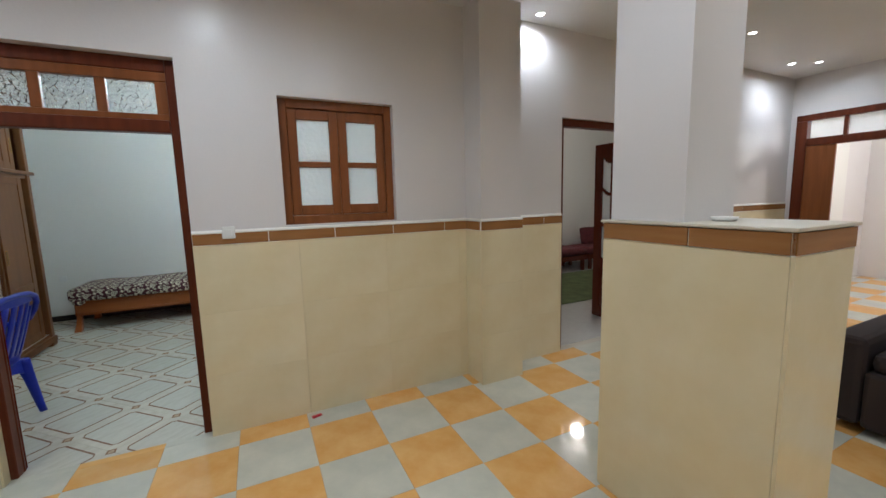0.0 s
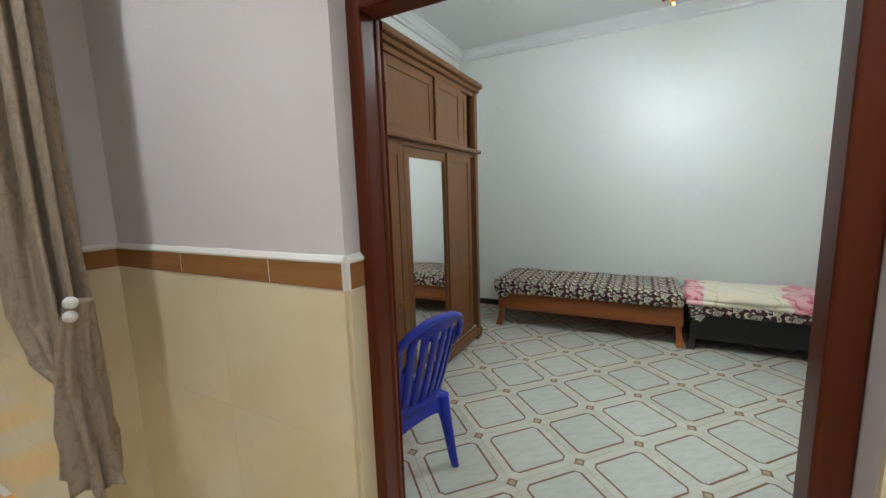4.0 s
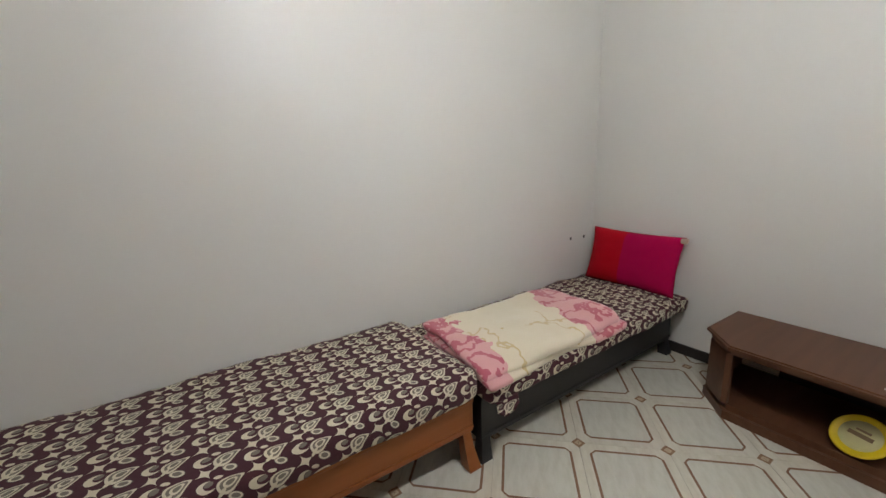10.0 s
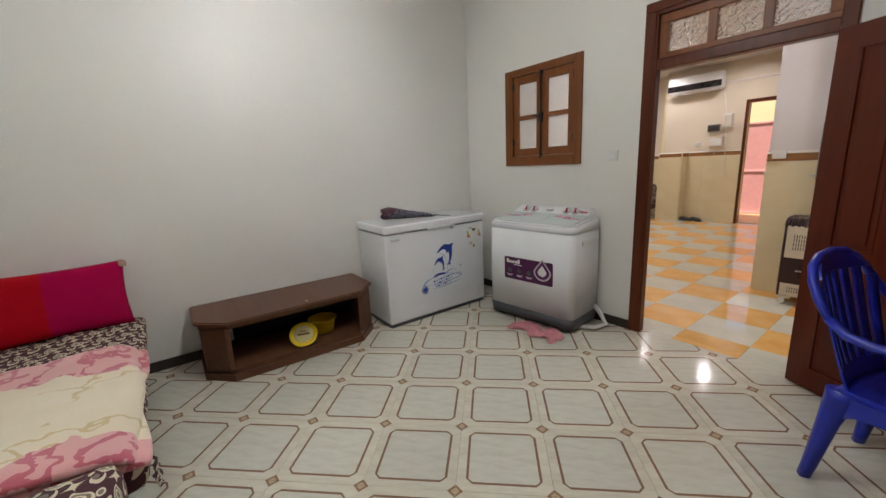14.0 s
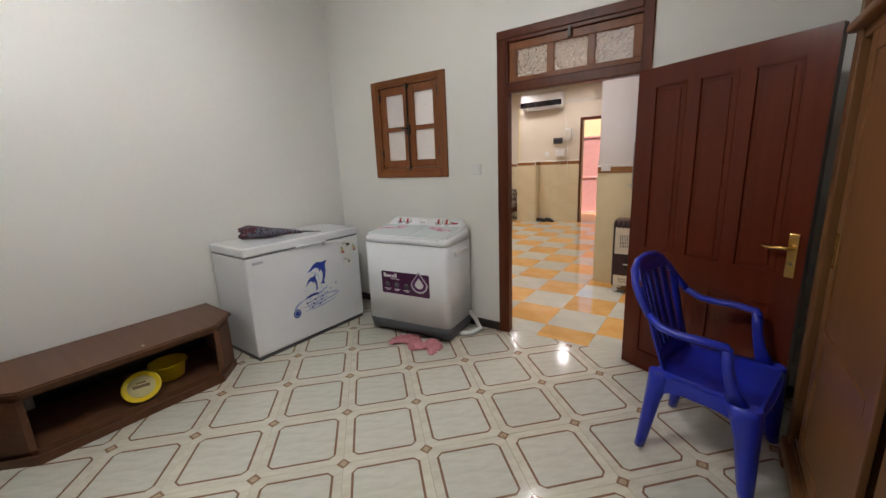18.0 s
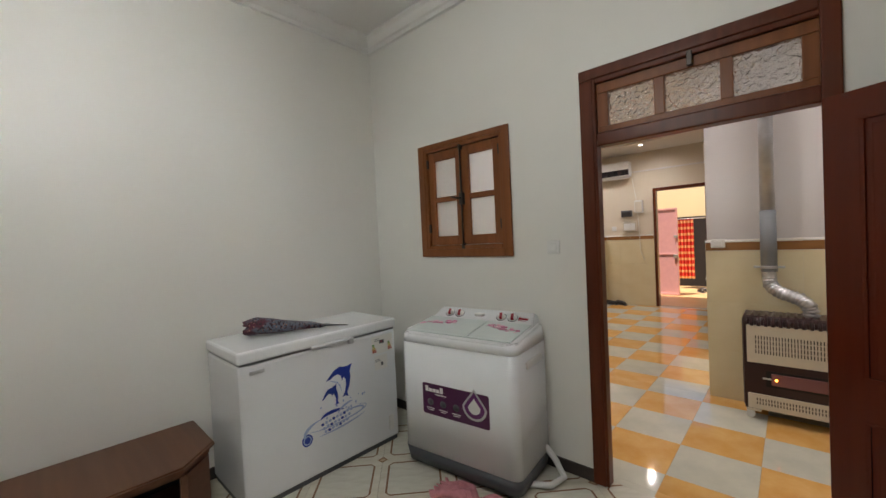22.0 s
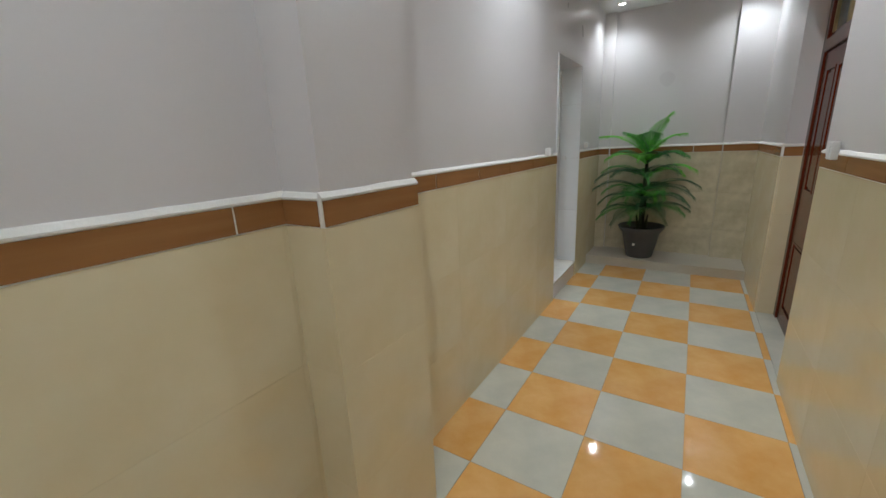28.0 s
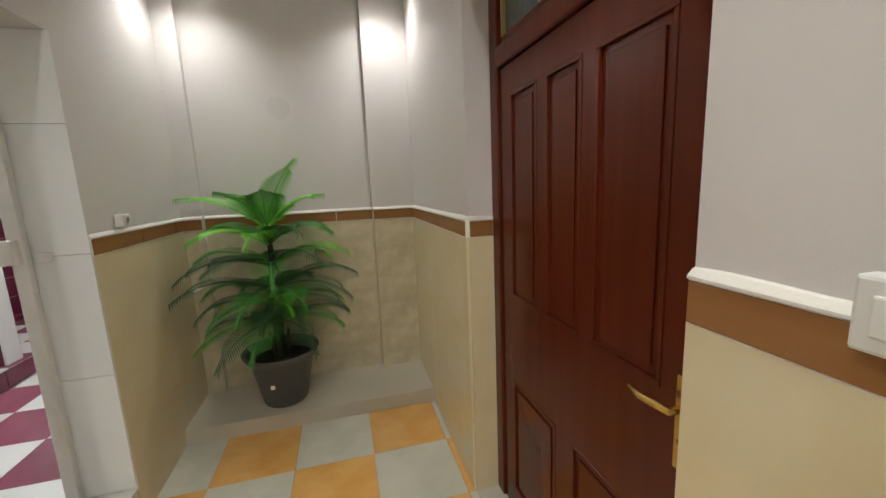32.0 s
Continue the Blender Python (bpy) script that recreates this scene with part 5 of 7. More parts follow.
freezer()
bag = thing("bouquet_wrap", "rolled dark patterned cloth with stems lying on the freezer", "bundle", pose(1.33, 4.26, 0.921, 0, 0, -112) @ Matrix.Diagonal((1, 1.2, 1.3, 1)))
m = Mat("dark_wrap", (0.06, 0.03, 0.04), 0.75)
v = m.node("ShaderNodeTexVoronoi", {"Vector": m.obj(), "Scale": 60.0})
col = m.mix(m.span(m.noise(9, 2), 0.42, 0.5), (0.09, 0.012, 0.028), (0.10, 0.115, 0.15))
col = m.mix(m.span(v.outputs[0], 0.30, 0.22), col, (0.30, 0.16, 0.12))
m.set("Base Color", m.mix(m.span(m.noise(70, 2), 0.52, 0.6), col, (0.03, 0.008, 0.014)))
m.bump(m.noise(30, 3), 0.5, 0.006)
WRAP = m.m


def roll(bm, keys, turns, n=40):
    """A rolled cloth: a spiral section (x, radius, flatness) drawn along x, open at its near end."""
    rows = []
    for x, y, r, sq in keys:
        row = []
        for k in range(n + 1):
            f = k / n
            a = -1.2 + f * turns * 2 * math.pi
            q = r * (1 - 0.6 * f)
            row.append(bm.verts.new((x + 0.02 * math.sin(3 * a), y + q * math.cos(a) * 1.25, max(0.003, r * sq + q * sq * math.sin(a)))))
        rows.append(row)
    for r0, r1 in zip(rows, rows[1:]):
        for k in range(n):
            bm.faces.new((r0[k], r0[k + 1], r1[k + 1], r1[k])).smooth = True
    for v in bm.verts:
        v.co += Vector((0, noise.noise(v.co * 18), abs(noise.noise(v.co * 17 + Vector((0, 5, 0)))))) * 0.01


bm = bmesh.new()
roll(bm, [(-0.10, 0.0, 0.056, 0.75), (-0.03, 0.004, 0.062, 0.8), (0.05, 0.0, 0.056, 0.8), (0.13, -0.004, 0.044, 0.8), (0.22, 0.0, 0.036, 0.75), (0.30, 0.004, 0.028, 0.7), (0.37, 0.0, 0.018, 0.6)], 1.9)
o = part("wrap", bm, WRAP, bag)
o.modifiers.new("thick", "SOLIDIFY").thickness = 0.004
bm = bmesh.new()
tube(bm, [(-0.07, 0.05, 0.03), (-0.01, 0.075, 0.038), (0.07, 0.07, 0.03), (0.16, 0.045, 0.02)], [0.012, 0.028, 0.026, 0.008], 12)
for v in bm.verts:
    v.co += Vector((noise.noise(v.co * 22), noise.noise(v.co * 25 + Vector((3, 0, 0))), noise.noise(v.co * 24 + Vector((0, 5, 0))))) * 0.007
    v.co.z = max(v.co.z, 0.001)
smooth(part("end_fold", bm, WRAP, bag))
for k in range(6):
    bm = bmesh.new()
    tube(bm, [(0.30, 0.004 * k - 0.01, 0.016), (0.42, 0.010 * k - 0.02, 0.014), (0.54 - 0.025 * k, 0.018 * k - 0.04, 0.005)], [0.004, 0.0035, 0.002], 6)
    part("stem", bm, DGREY, bag)

# twin-tub washing machine
PURPLE = plain("purple_print", (0.075, 0.012, 0.06), 0.3)
PINKP = plain("magenta_print", (0.55, 0.05, 0.22), 0.4)
PALEPINK = plain("pale_pink_print", (0.62, 0.30, 0.40), 0.3)
ROSEP = plain("rose_print", (0.36, 0.06, 0.16), 0.3)
LIDP = plain("pale_lid", (0.62, 0.70, 0.70), 0.12, 0, 0.05, 6, 0.4)


def washer():
    m = pose(0.335, 3.335, 0, 0, 0, 6.0) @ Matrix.Diagonal((1.10, 1.0, 1.035, 1.0))
    t = thing("washing_machine", "white twin-tub washing machine with purple sticker", "washing machine", m)
    W, D = 0.385, 0.235

    def body(z0, z1, w0, w1, r=0.05):
        bm = bmesh.new()
        rings = []
        for z, w, d in ((z0, w0, D - (W - w0)), (z1, w1, D - (W - w1))):
            pts = []
            for cx, cy, a0 in ((w - r, d - r, 0), (-w + r, d - r, 90), (-w + r, -d + r, 180), (w - r, -d + r, 270)):
                for k in range(7):
                    a = radians(a0 + 15 * k)
                    pts.append(bm.verts.new((cx + r * math.cos(a), cy + r * math.sin(a), z)))
            rings.append(pts)
        n = len(rings[0])
        for k in range(n):
            f = bm.faces.new((rings[0][k], rings[0][(k + 1) % n], rings[1][(k + 1) % n], rings[1][k]))
            f.smooth = True
        bm.faces.new(rings[0][::-1])
        bm.faces.new(rings[1])
        return bm
    part("base", body(0.03, 0.125, 0.375, 0.388), DGREY, t, "dark grey plastic base")
    for x in (-0.3, 0.3):
        for y in (-0.15, 0.15):
            part("foot", bx(x - 0.03, y - 0.03, 0, x + 0.03, y + 0.03, 0.032), DGREY, t)
    part("body", body(0.125, 0.80, 0.385, 0.382), WHITE, t)
    rise = lambda y: 0.14 * (0.235 - max(y, -0.12))
    deck = body(0.803, 0.858, 0.386, 0.376, 0.06)
    for v in deck.verts:
        if v.co.z > 0.85:
            v.co.z += rise(v.co.y)
    bmesh.ops.bevel(deck, geom=[e for e in deck.edges if min(v.co.z for v in e.verts) > 0.85], offset=0.016, segments=3, affect="EDGES")
    part("rim", deck, WHITE, t)
    # control panel: a low wedge at the back (y towards the wall is negative), narrower at its top
    bm = bmesh.new()
    prof = [(-0.228, 0.86, 0.36), (-0.228, 0.945, 0.335), (-0.205, 0.96, 0.325), (-0.18, 0.957, 0.325), (-0.095, 0.902, 0.352), (-0.095, 0.86, 0.36)]
    a = [bm.verts.new((-w, y, z)) for y, z, w in prof]
    b = [bm.verts.new((w, y, z)) for y, z, w in prof]
    for k in range(len(prof)):
        bm.faces.new((a[k], a[(k + 1) % 6], b[(k + 1) % 6], b[k]))
    bm.faces.new(a)
    bm.faces.new(b[::-1])
    bmesh.ops.bevel(bm, geom=bm.edges[:], offset=0.007, segments=2, affect="EDGES")
    part("control_panel", bm, WHITE, t)
    slope = math.atan2(0.055, 0.085)
    for x in (0.235, 0.16, -0.14, -0.215):
        o = part("dial_ring", lathe(bmesh.new(), [(0.0, 0.0008), (0.033, 0.0008), (0.033, 0)], 24), GREYP, t, "printed grey ring")
        o.matrix_basis = Matrix.Translation((x, -0.1375, 0.930)) @ Matrix.Rotation(-slope, 4, "X")
        o = part("dial", lathe(bmesh.new(), [(0.028, 0), (0.028, 0.004), (0.022, 0.007), (0.020, 0.016), (0, 0.018)], 24), WPLAS, t)
        o.matrix_basis = Matrix.Translation((x, -0.1375, 0.930)) @ Matrix.Rotation(-slope, 4, "X")
        o2 = part("dial_grip", bx(-0.009, -0.024, 0.004, 0.009, 0.024, 0.02, bevel=0.004), REDP, t, "dark red dial grip")
        o2.matrix_basis = o.matrix_basis @ Matrix.Rotation(0.25, 4, "Z")
    o = part("name_mark", boxes([(-0.055, -0.014, 0, 0.055, 0.008, 0.001), (-0.055, -0.026, 0, 0.04, -0.021, 0.001), (-0.055, 0.008, 0, -0.03, 0.016, 0.001)]), REDP, t, "dark red printed mark")
    o.matrix_basis = Matrix.Translation((-0.283, -0.1375, 0.9305)) @ Matrix.Diagonal((0.55, 0.5, 1, 1)) @ Matrix.Rotation(-slope, 4, "X") @ Matrix.Rotation(math.pi, 4, "Z")
    part("fill_inlet", bx(-0.02, -0.16, 0.925, 0.04, -0.115, 0.945, bevel=0.008), WPLAS, t)
    # lids lie on the sloping deck
    def sloped(bm):
        for v in bm.verts:
            v.co.z += rise(v.co.y)
        return bm
    part("wash_lid", sloped(bx(-0.072, -0.088, 0.859, 0.348, 0.2, 0.866, bevel=0.003)), LIDP, t, "glossy pale lid with pink flowers")
    part("spin_lid", sloped(bx(-0.348, -0.088, 0.859, -0.076, 0.2, 0.866, bevel=0.003)), LIDP, t, "glossy pale lid with pink flowers")
    rr = random.Random(11)
    for cx, cy, sp in ((0.22, 0.02, 0.11), (-0.22, 0.01, 0.10)):
        for k in range(40):
            u = rr.uniform(-1, 1)
            x, y = cx + sp * u, cy + 0.035 * u * (1 if cx > 0 else -1) + rr.uniform(-0.035, 0.035) * (1 - 0.6 * abs(u))
            r = rr.uniform(0.006, 0.016)
            bm = bmesh.new()
            prism(bm, [(x + r * (1 + 0.4 * math.sin(5 * i * math.pi / 10)) * math.cos(i * math.pi / 10), y + 0.7 * r * (1 + 0.4 * math.sin(5 * i * math.pi / 10)) * math.sin(i * math.pi / 10)) for i in range(20)], 0.866, 0.8666 + 0.00005 * k)
            part("flower_print", sloped(bm), (PALEPINK, PALEPINK, PINKP, ROSEP)[k % 4], t)
    # sticker on the front (towards +y)
    corner = [(cx + 0.012 * math.cos(radians(a0 + 30 * k)), cz + 0.012 * math.sin(radians(a0 + 30 * k))) for cx, cz, a0 in ((0.208, 0.551, 0), (-0.213, 0.551, 90), (-0.213, 0.382, 180), (0.208, 0.382, 270)) for k in range(4)]
    front = Matrix(((1, 0, 0, 0), (0, 0, 1, D), (0, 1, 0, 0), (0, 0, 0, 1)))
    bm = bmesh.new()
    prism(bm, corner, 0, 0.0015, m=front)
    part("sticker", bm, PURPLE, t, "purple product sticker")
    part("name_mark", boxes([(0.072 + 0.026 * k, D, 0.512, 0.094 + 0.026 * k, D + 0.002, 0.533 + (0.014 if k in (0, 4) else 0)) for k in range(5)], 0.0), WPLAS, t, "white printed mark")
    for k, x in enumerate((0.165, 0.075, -0.015)):
        bm = bmesh.new()
        lathe(bm, [(0.0, 0.0022), (0.022, 0.0022), (0.022, 0.0)], 18, m=Matrix.Translation((x, D, 0.448)) @ Matrix.Rotation(-math.pi / 2, 4, "X"))
        part("icon", bm, DGREY, t)
        part("small_print", boxes([(x - 0.03, D, 0.408, x + 0.03, D + 0.002, 0.413), (x - 0.02, D, 0.397, x + 0.02, D + 0.002, 0.402)]), WPLAS, t)
    part("small_print", bx(0.05, D, 0.497, 0.13, D + 0.002, 0.503), WPLAS, t)
    drop = [(0.085 * 0.95 * math.sin(a) * (1 if math.cos(a) < 0 else max(0.0, 1 - math.cos(a)) ** 0.8), -0.09 * -math.cos(a) * (1.25 if math.cos(a) > 0 else 0.85)) for a in [2 * math.pi * k / 36 for k in range(36)]]
    for s, mt, h in ((1.0, STEEL, 0.003), (0.82, plain("violet_drop", (0.16, 0.05, 0.16), 0.2), 0.004), (0.5, WPLAS, 0.005)):
        bm = bmesh.new()
        prism(bm, [(-0.135 + x * s * 0.95, 0.478 + z * s) for x, z in drop], 0, h, m=front)
        part("drop_print", bm, mt, t)
    part("side_grip", bx(-0.394, -0.12, 0.70, -0.38, 0.10, 0.74, bevel=0.006), WPLAS, t)
    bm = bmesh.new()
    tube(bm, [(-0.37, -0.16, 0.16), (-0.44, -0.14, 0.10), (-0.50, -0.10, 0.035), (-0.46, 0.0, 0.022), (-0.36, 0.05, 0.022), (-0.30, 0.03, 0.022)], 0.018, 10)
    part("drain_hose", bm, WPLAS, t, "ribbed grey drain hose")
    return t


washer()
rag = thing("pink_cloth", "crumpled pink cloth on the floor under the washing machine", "cloth")
bm = bmesh.new()
n = 26
g = [[bm.verts.new((0.38 - 0.46 * i / n + 0.02 * math.sin(j), 3.57 + 0.17 * j / n + 0.03 * math.sin(i * 0.5), 0)) for j in range(n + 1)] for i in range(n + 1)]
for i in range(n + 1):
    for j in range(n + 1):
        v = g[i][j]
        e = min(i, j, n - i, n - j) / n
        v.co.z = 0.005 + min(1, e * 6) * (0.03 + 0.04 * noise.noise((v.co.x * 16, v.co.y * 16, 0)))
        v.co.z = max(v.co.z, 0.004)
        v.co.x += 0.015 * noise.noise((v.co.x * 12, v.co.y * 12, 4))
        v.co.y += 0.02 * noise.noise((v.co.x * 12, v.co.y * 12, 9))
for i in range(n):
    for j in range(n):
        f = bm.faces.new((g[i][j], g[i + 1][j], g[i + 1][j + 1], g[i][j + 1]))
        f.smooth = True
c = part("cloth", bm, plain("pink_terry", (0.62, 0.24, 0.27), 0.95, 0, 0.2, 40, 0, 0.3), rag)
c.modifiers.new("thick", "SOLIDIFY").thickness = 0.004

# blue moulded plastic armchair: local y is forward
def plastic_chair():
    t = thing("plastic_chair", "blue moulded plastic armchair with slatted back", "chair", pose(-1.885, 3.79, 0, 0, 0, 76))

    def limb(rows, r=0.35):
        """A moulded leg or band: rounded rectangles at (x, y, z, half width, half depth), each level."""
        bm = bmesh.new()
        last = None
        for x, y, z, a, b in rows:
            k = min(a, b) * r * 2
            ring = []
            for sx, sy in ((1, 1), (-1, 1), (-1, -1), (1, -1)):
                for dx, dy in (((0, 1), (1, 0)) if sx * sy < 0 else ((1, 0), (0, 1))):
                    ring.append(bm.verts.new((x + sx * (a - (1 - dx) * k), y + sy * (b - (1 - dy) * k), z)))
            if last:
                for i in range(8):
                    bm.faces.new((last[i], last[(i + 1) % 8], ring[(i + 1) % 8], ring[i])).smooth = True
            else:
                bm.faces.new(ring[::-1])
            last = ring
        bm.faces.new(last)
        return bm

    # dished seat with a rolled front edge
    bm = bmesh.new()
    n = 14
    top, low = [], []
    for i in range(n + 1):
        for lst, dz in ((top, 0.0), (low, -0.014)):
            lst.append([])
            for j in range(n + 1):
                u, v = i / n * 2 - 1, j / n
                y = -0.20 + 0.43 * v
                half = 0.205 + 0.045 * v
                z = 0.438 - 0.02 * (1 - u * u) * (1 - (2 * v - 1) ** 4) - 0.03 * max(0.0, v - 0.85) / 0.15
                lst[-1].append(bm.verts.new((u * half, y + 0.015 * (1 - u * u) * v, z + dz)))
    for i in range(n):
        for j in range(n):
            bm.faces.new((top[i][j], top[i + 1][j], top[i + 1][j + 1], top[i][j + 1])).smooth = True
            bm.faces.new((low[i][j], low[i][j + 1], low[i + 1][j + 1], low[i + 1][j])).smooth = True
    for k in range(n):
        for a, b in (((k, 0), (k + 1, 0)), ((k + 1, n), (k, n)), ((0, k + 1), (0, k)), ((n, k), (n, k + 1))):
            bm.faces.new((top[a[0]][a[1]], low[a[0]][a[1]], low[b[0]][b[1]], top[b[0]][b[1]]))
    part("seat", bm, BLUE, t)

    # skirt with an arched lower edge, one piece a side
    def skirt(p, q, drop):
        bm = bmesh.new()
        p, q = Vector(p), Vector(q)
        side = (q - p).cross(Vector((0, 0, 1))).normalized() * 0.006
        m = 12
        rows = []
        for k in range(m + 1):
            f = k / m
            c = p.lerp(q, f)
            zl = 0.36 - drop * abs(2 * f - 1) ** 4
            rows.append([bm.verts.new((c.x + e * side.x, c.y + e * side.y, z)) for e, z in ((-1, zl), (1, zl), (1, 0.425), (-1, 0.425))])
        for r0, r1 in zip(rows, rows[1:]):
            for k in range(4):
                bm.faces.new((r0[k], r0[(k + 1) % 4], r1[(k + 1) % 4], r1[k]))
        bm.faces.new(rows[0][::-1])
        bm.faces.new(rows[-1])
        return bm
    for p, q, d in (((-0.20, -0.195, 0), (0.20, -0.195, 0), 0.05), ((0.212, -0.19, 0), (0.255, 0.205, 0), 0.07), ((-0.212, -0.19, 0), (-0.255, 0.205, 0), 0.07), ((-0.245, 0.218, 0), (0.245, 0.218, 0), 0.05)):
        part("skirt", skirt(p, q, d), BLUE, t)
    for e in (-1, 1):
        part("front_leg", limb([(e * 0.272, 0.222, 0.0, 0.024, 0.024), (e * 0.268, 0.215, 0.05, 0.03, 0.03), (e * 0.256, 0.195, 0.28, 0.042, 0.046), (e * 0.246, 0.175, 0.40, 0.044, 0.062), (e * 0.243, 0.165, 0.432, 0.034, 0.066)]), BLUE, t)
        part("rear_leg", limb([(e * 0.235, -0.238, 0.0, 0.023, 0.023), (e * 0.23, -0.23, 0.05, 0.025, 0.025), (e * 0.212, -0.20, 0.28, 0.03, 0.036), (e * 0.20, -0.18, 0.40, 0.034, 0.05), (e * 0.198, -0.18, 0.435, 0.03, 0.05)]), BLUE, t)
        part("arm_support", limb([(e * 0.245, 0.15, 0.425, 0.02, 0.042), (e * 0.255, 0.12, 0.50, 0.017, 0.026), (e * 0.265, 0.10, 0.58, 0.016, 0.022), (e * 0.27, 0.088, 0.68, 0.016, 0.022)]), BLUE, t)
    # rim: up over the back and down into both armrests
    side = [(0.268, 0.104, 0.655), (0.274, 0.088, 0.682), (0.286, 0.0, 0.687), (0.286, -0.09, 0.684), (0.276, -0.17, 0.695), (0.256, -0.235, 0.735), (0.238, -0.285, 0.80), (0.214, -0.322, 0.865), (0.17, -0.348, 0.918), (0.10, -0.362, 0.948), (0.0, -0.367, 0.957)]
    for e in (-1, 1):
        bm = bmesh.new()
        pts = [(e * x, y, z) for x, y, z in side[:6]]
        tube(bm, pts, [0.011, 0.016, 0.018, 0.018, 0.018, 0.018], 12)
        for v in bm.verts:
            v.co.x += 0.25 * (v.co.x - e * 0.28) if abs(v.co.y) < 0.12 else 0.0
        o = part("armrest", bm, BLUE, t)
        smooth(o)
    arch = side[5:]
    bm = bmesh.new()
    tube(bm, arch + [(-x, y, z) for x, y, z in arch[-2::-1]], 0.018, 12)
    smooth(part("back_rim", bm, BLUE, t))

    # back: a curved shell of fanned slats between a lower and an upper panel
    def shell(z):
        f = (z - 0.42) / 0.53
        return -0.195 - 0.165 * f ** 0.85

    def sheet(fx, z0, z1, m=10, u=6):
        """A curved plate between two side curves fx(z) -> (left, right)."""
        bm = bmesh.new()
        g = []
        for i in range(m + 1):
            z = z0 + (z1 - z0) * i / m
            a, b = fx(z)
            row = []
            for d in (0.0, -0.009):
                for k in range(u + 1):
                    x = a + (b - a) * k / u
                    row.append(bm.verts.new((x, shell(z) + 0.05 * (x / 0.22) ** 2 + d, z)))
            g.append(row)
        w = u + 1
        for i in range(m):
            for k in range(u):
                bm.faces.new((g[i][k], g[i][k + 1], g[i + 1][k + 1], g[i + 1][k])).smooth = True
                bm.faces.new((g[i][w + k], g[i + 1][w + k], g[i + 1][w + k + 1], g[i][w + k + 1])).smooth = True
            for k in (0, u):
                bm.faces.new((g[i][k], g[i + 1][k], g[i + 1][w + k], g[i][w + k]))
        for i in (0, m):
            for k in range(u):
                bm.faces.new((g[i][k], g[i][k + 1], g[i][w + k + 1], g[i][w + k]))
        return bm
    arc = lambda z: 0.226 * max(0.0, 1 - max(0.0, (z - 0.80) / 0.157) ** 2.4) ** 0.5
    part("upper_panel", sheet(lambda z: (-arc(z), arc(z)), 0.875, 0.952, 8, 12), BLUE, t)
    wide = lambda z: 0.185 + 0.045 * (z - 0.42) / 0.4
    part("lower_panel", sheet(lambda z: (-wide(z), wide(z)), 0.42, 0.50, 3, 12), BLUE, t)
    for k in range(7):
        f = (k - 3) / 3.0
        part("slat", sheet(lambda z: (f * wide(z) * 0.87 - 0.021, f * wide(z) * 0.87 + 0.021) if z < 0.82 else (f * 0.2 - 0.021, f * 0.2 + 0.021), 0.495, 0.88 if abs(f) < 0.9 else 0.84, 8, 2), BLUE, t)
    return t


plastic_chair()

# chandelier
GLASSO = plain("amber_glass_edge", (0.55, 0.25, 0.05), 0.2)
m = Mat("cream_shade_glass", (0.72, 0.58, 0.34), 0.25)
m.set("Transmission Weight", 0.35)
m.set("Base Color", m.mix(m.span(m.noise(18, 3), 0.35, 0.65), (0.42, 0.24, 0.08), (0.62, 0.46, 0.26)))
SHADEG = m.m
BRONZE = plain("antique_bronze", (0.30, 0.20, 0.10), 0.25, 1.0)
LIT = glow("lit_bulb", (1.0, 0.97, 0.9), 20.0)
m = Mat("lit_shade_glass", (0.9, 0.75, 0.5), 0.3)
m.set("Emission Color", (1.0, 0.74, 0.34, 1))
m.set("Emission Strength", 1.7)
LITSHADE = m.m
CX, CY, CZ = -0.40, 5.0, 2.74
ch = thing("chandelier", "small bronze chandelier with three flower glass shades, two lit", "chandelier")
bm = bmesh.new()
lathe(bm, [(0.0, -0.045), (0.03, -0.04), (0.062, -0.01), (0.062, 0.02), (0.03, 0.035), (0.012, 0.06)], 24, Matrix.Translation((CX, CY, CZ)))
part("body", bm, BRONZE, ch)
bm = bmesh.new()
lathe(bm, [(0.0, -0.085), (0.012, -0.075), (0.02, -0.055), (0.012, -0.04)], 14, Matrix.Translation((CX, CY, CZ)))
part("finial", bm, GLASSO, ch)
bm = bmesh.new()
tube(bm, [(CX, CY, CZ + 0.05), (CX, CY, BH - 0.05)], 0.008, 10)
part("stem", bm, BRONZE, ch)
bm = bmesh.new()
lathe(bm, [(0.0, 0.0), (0.03, -0.045), (0.055, -0.03), (0.06, 0.0)], 20, Matrix.Translation((CX, CY, BH - 0.001)))
part("canopy", bm, BRONZE, ch)
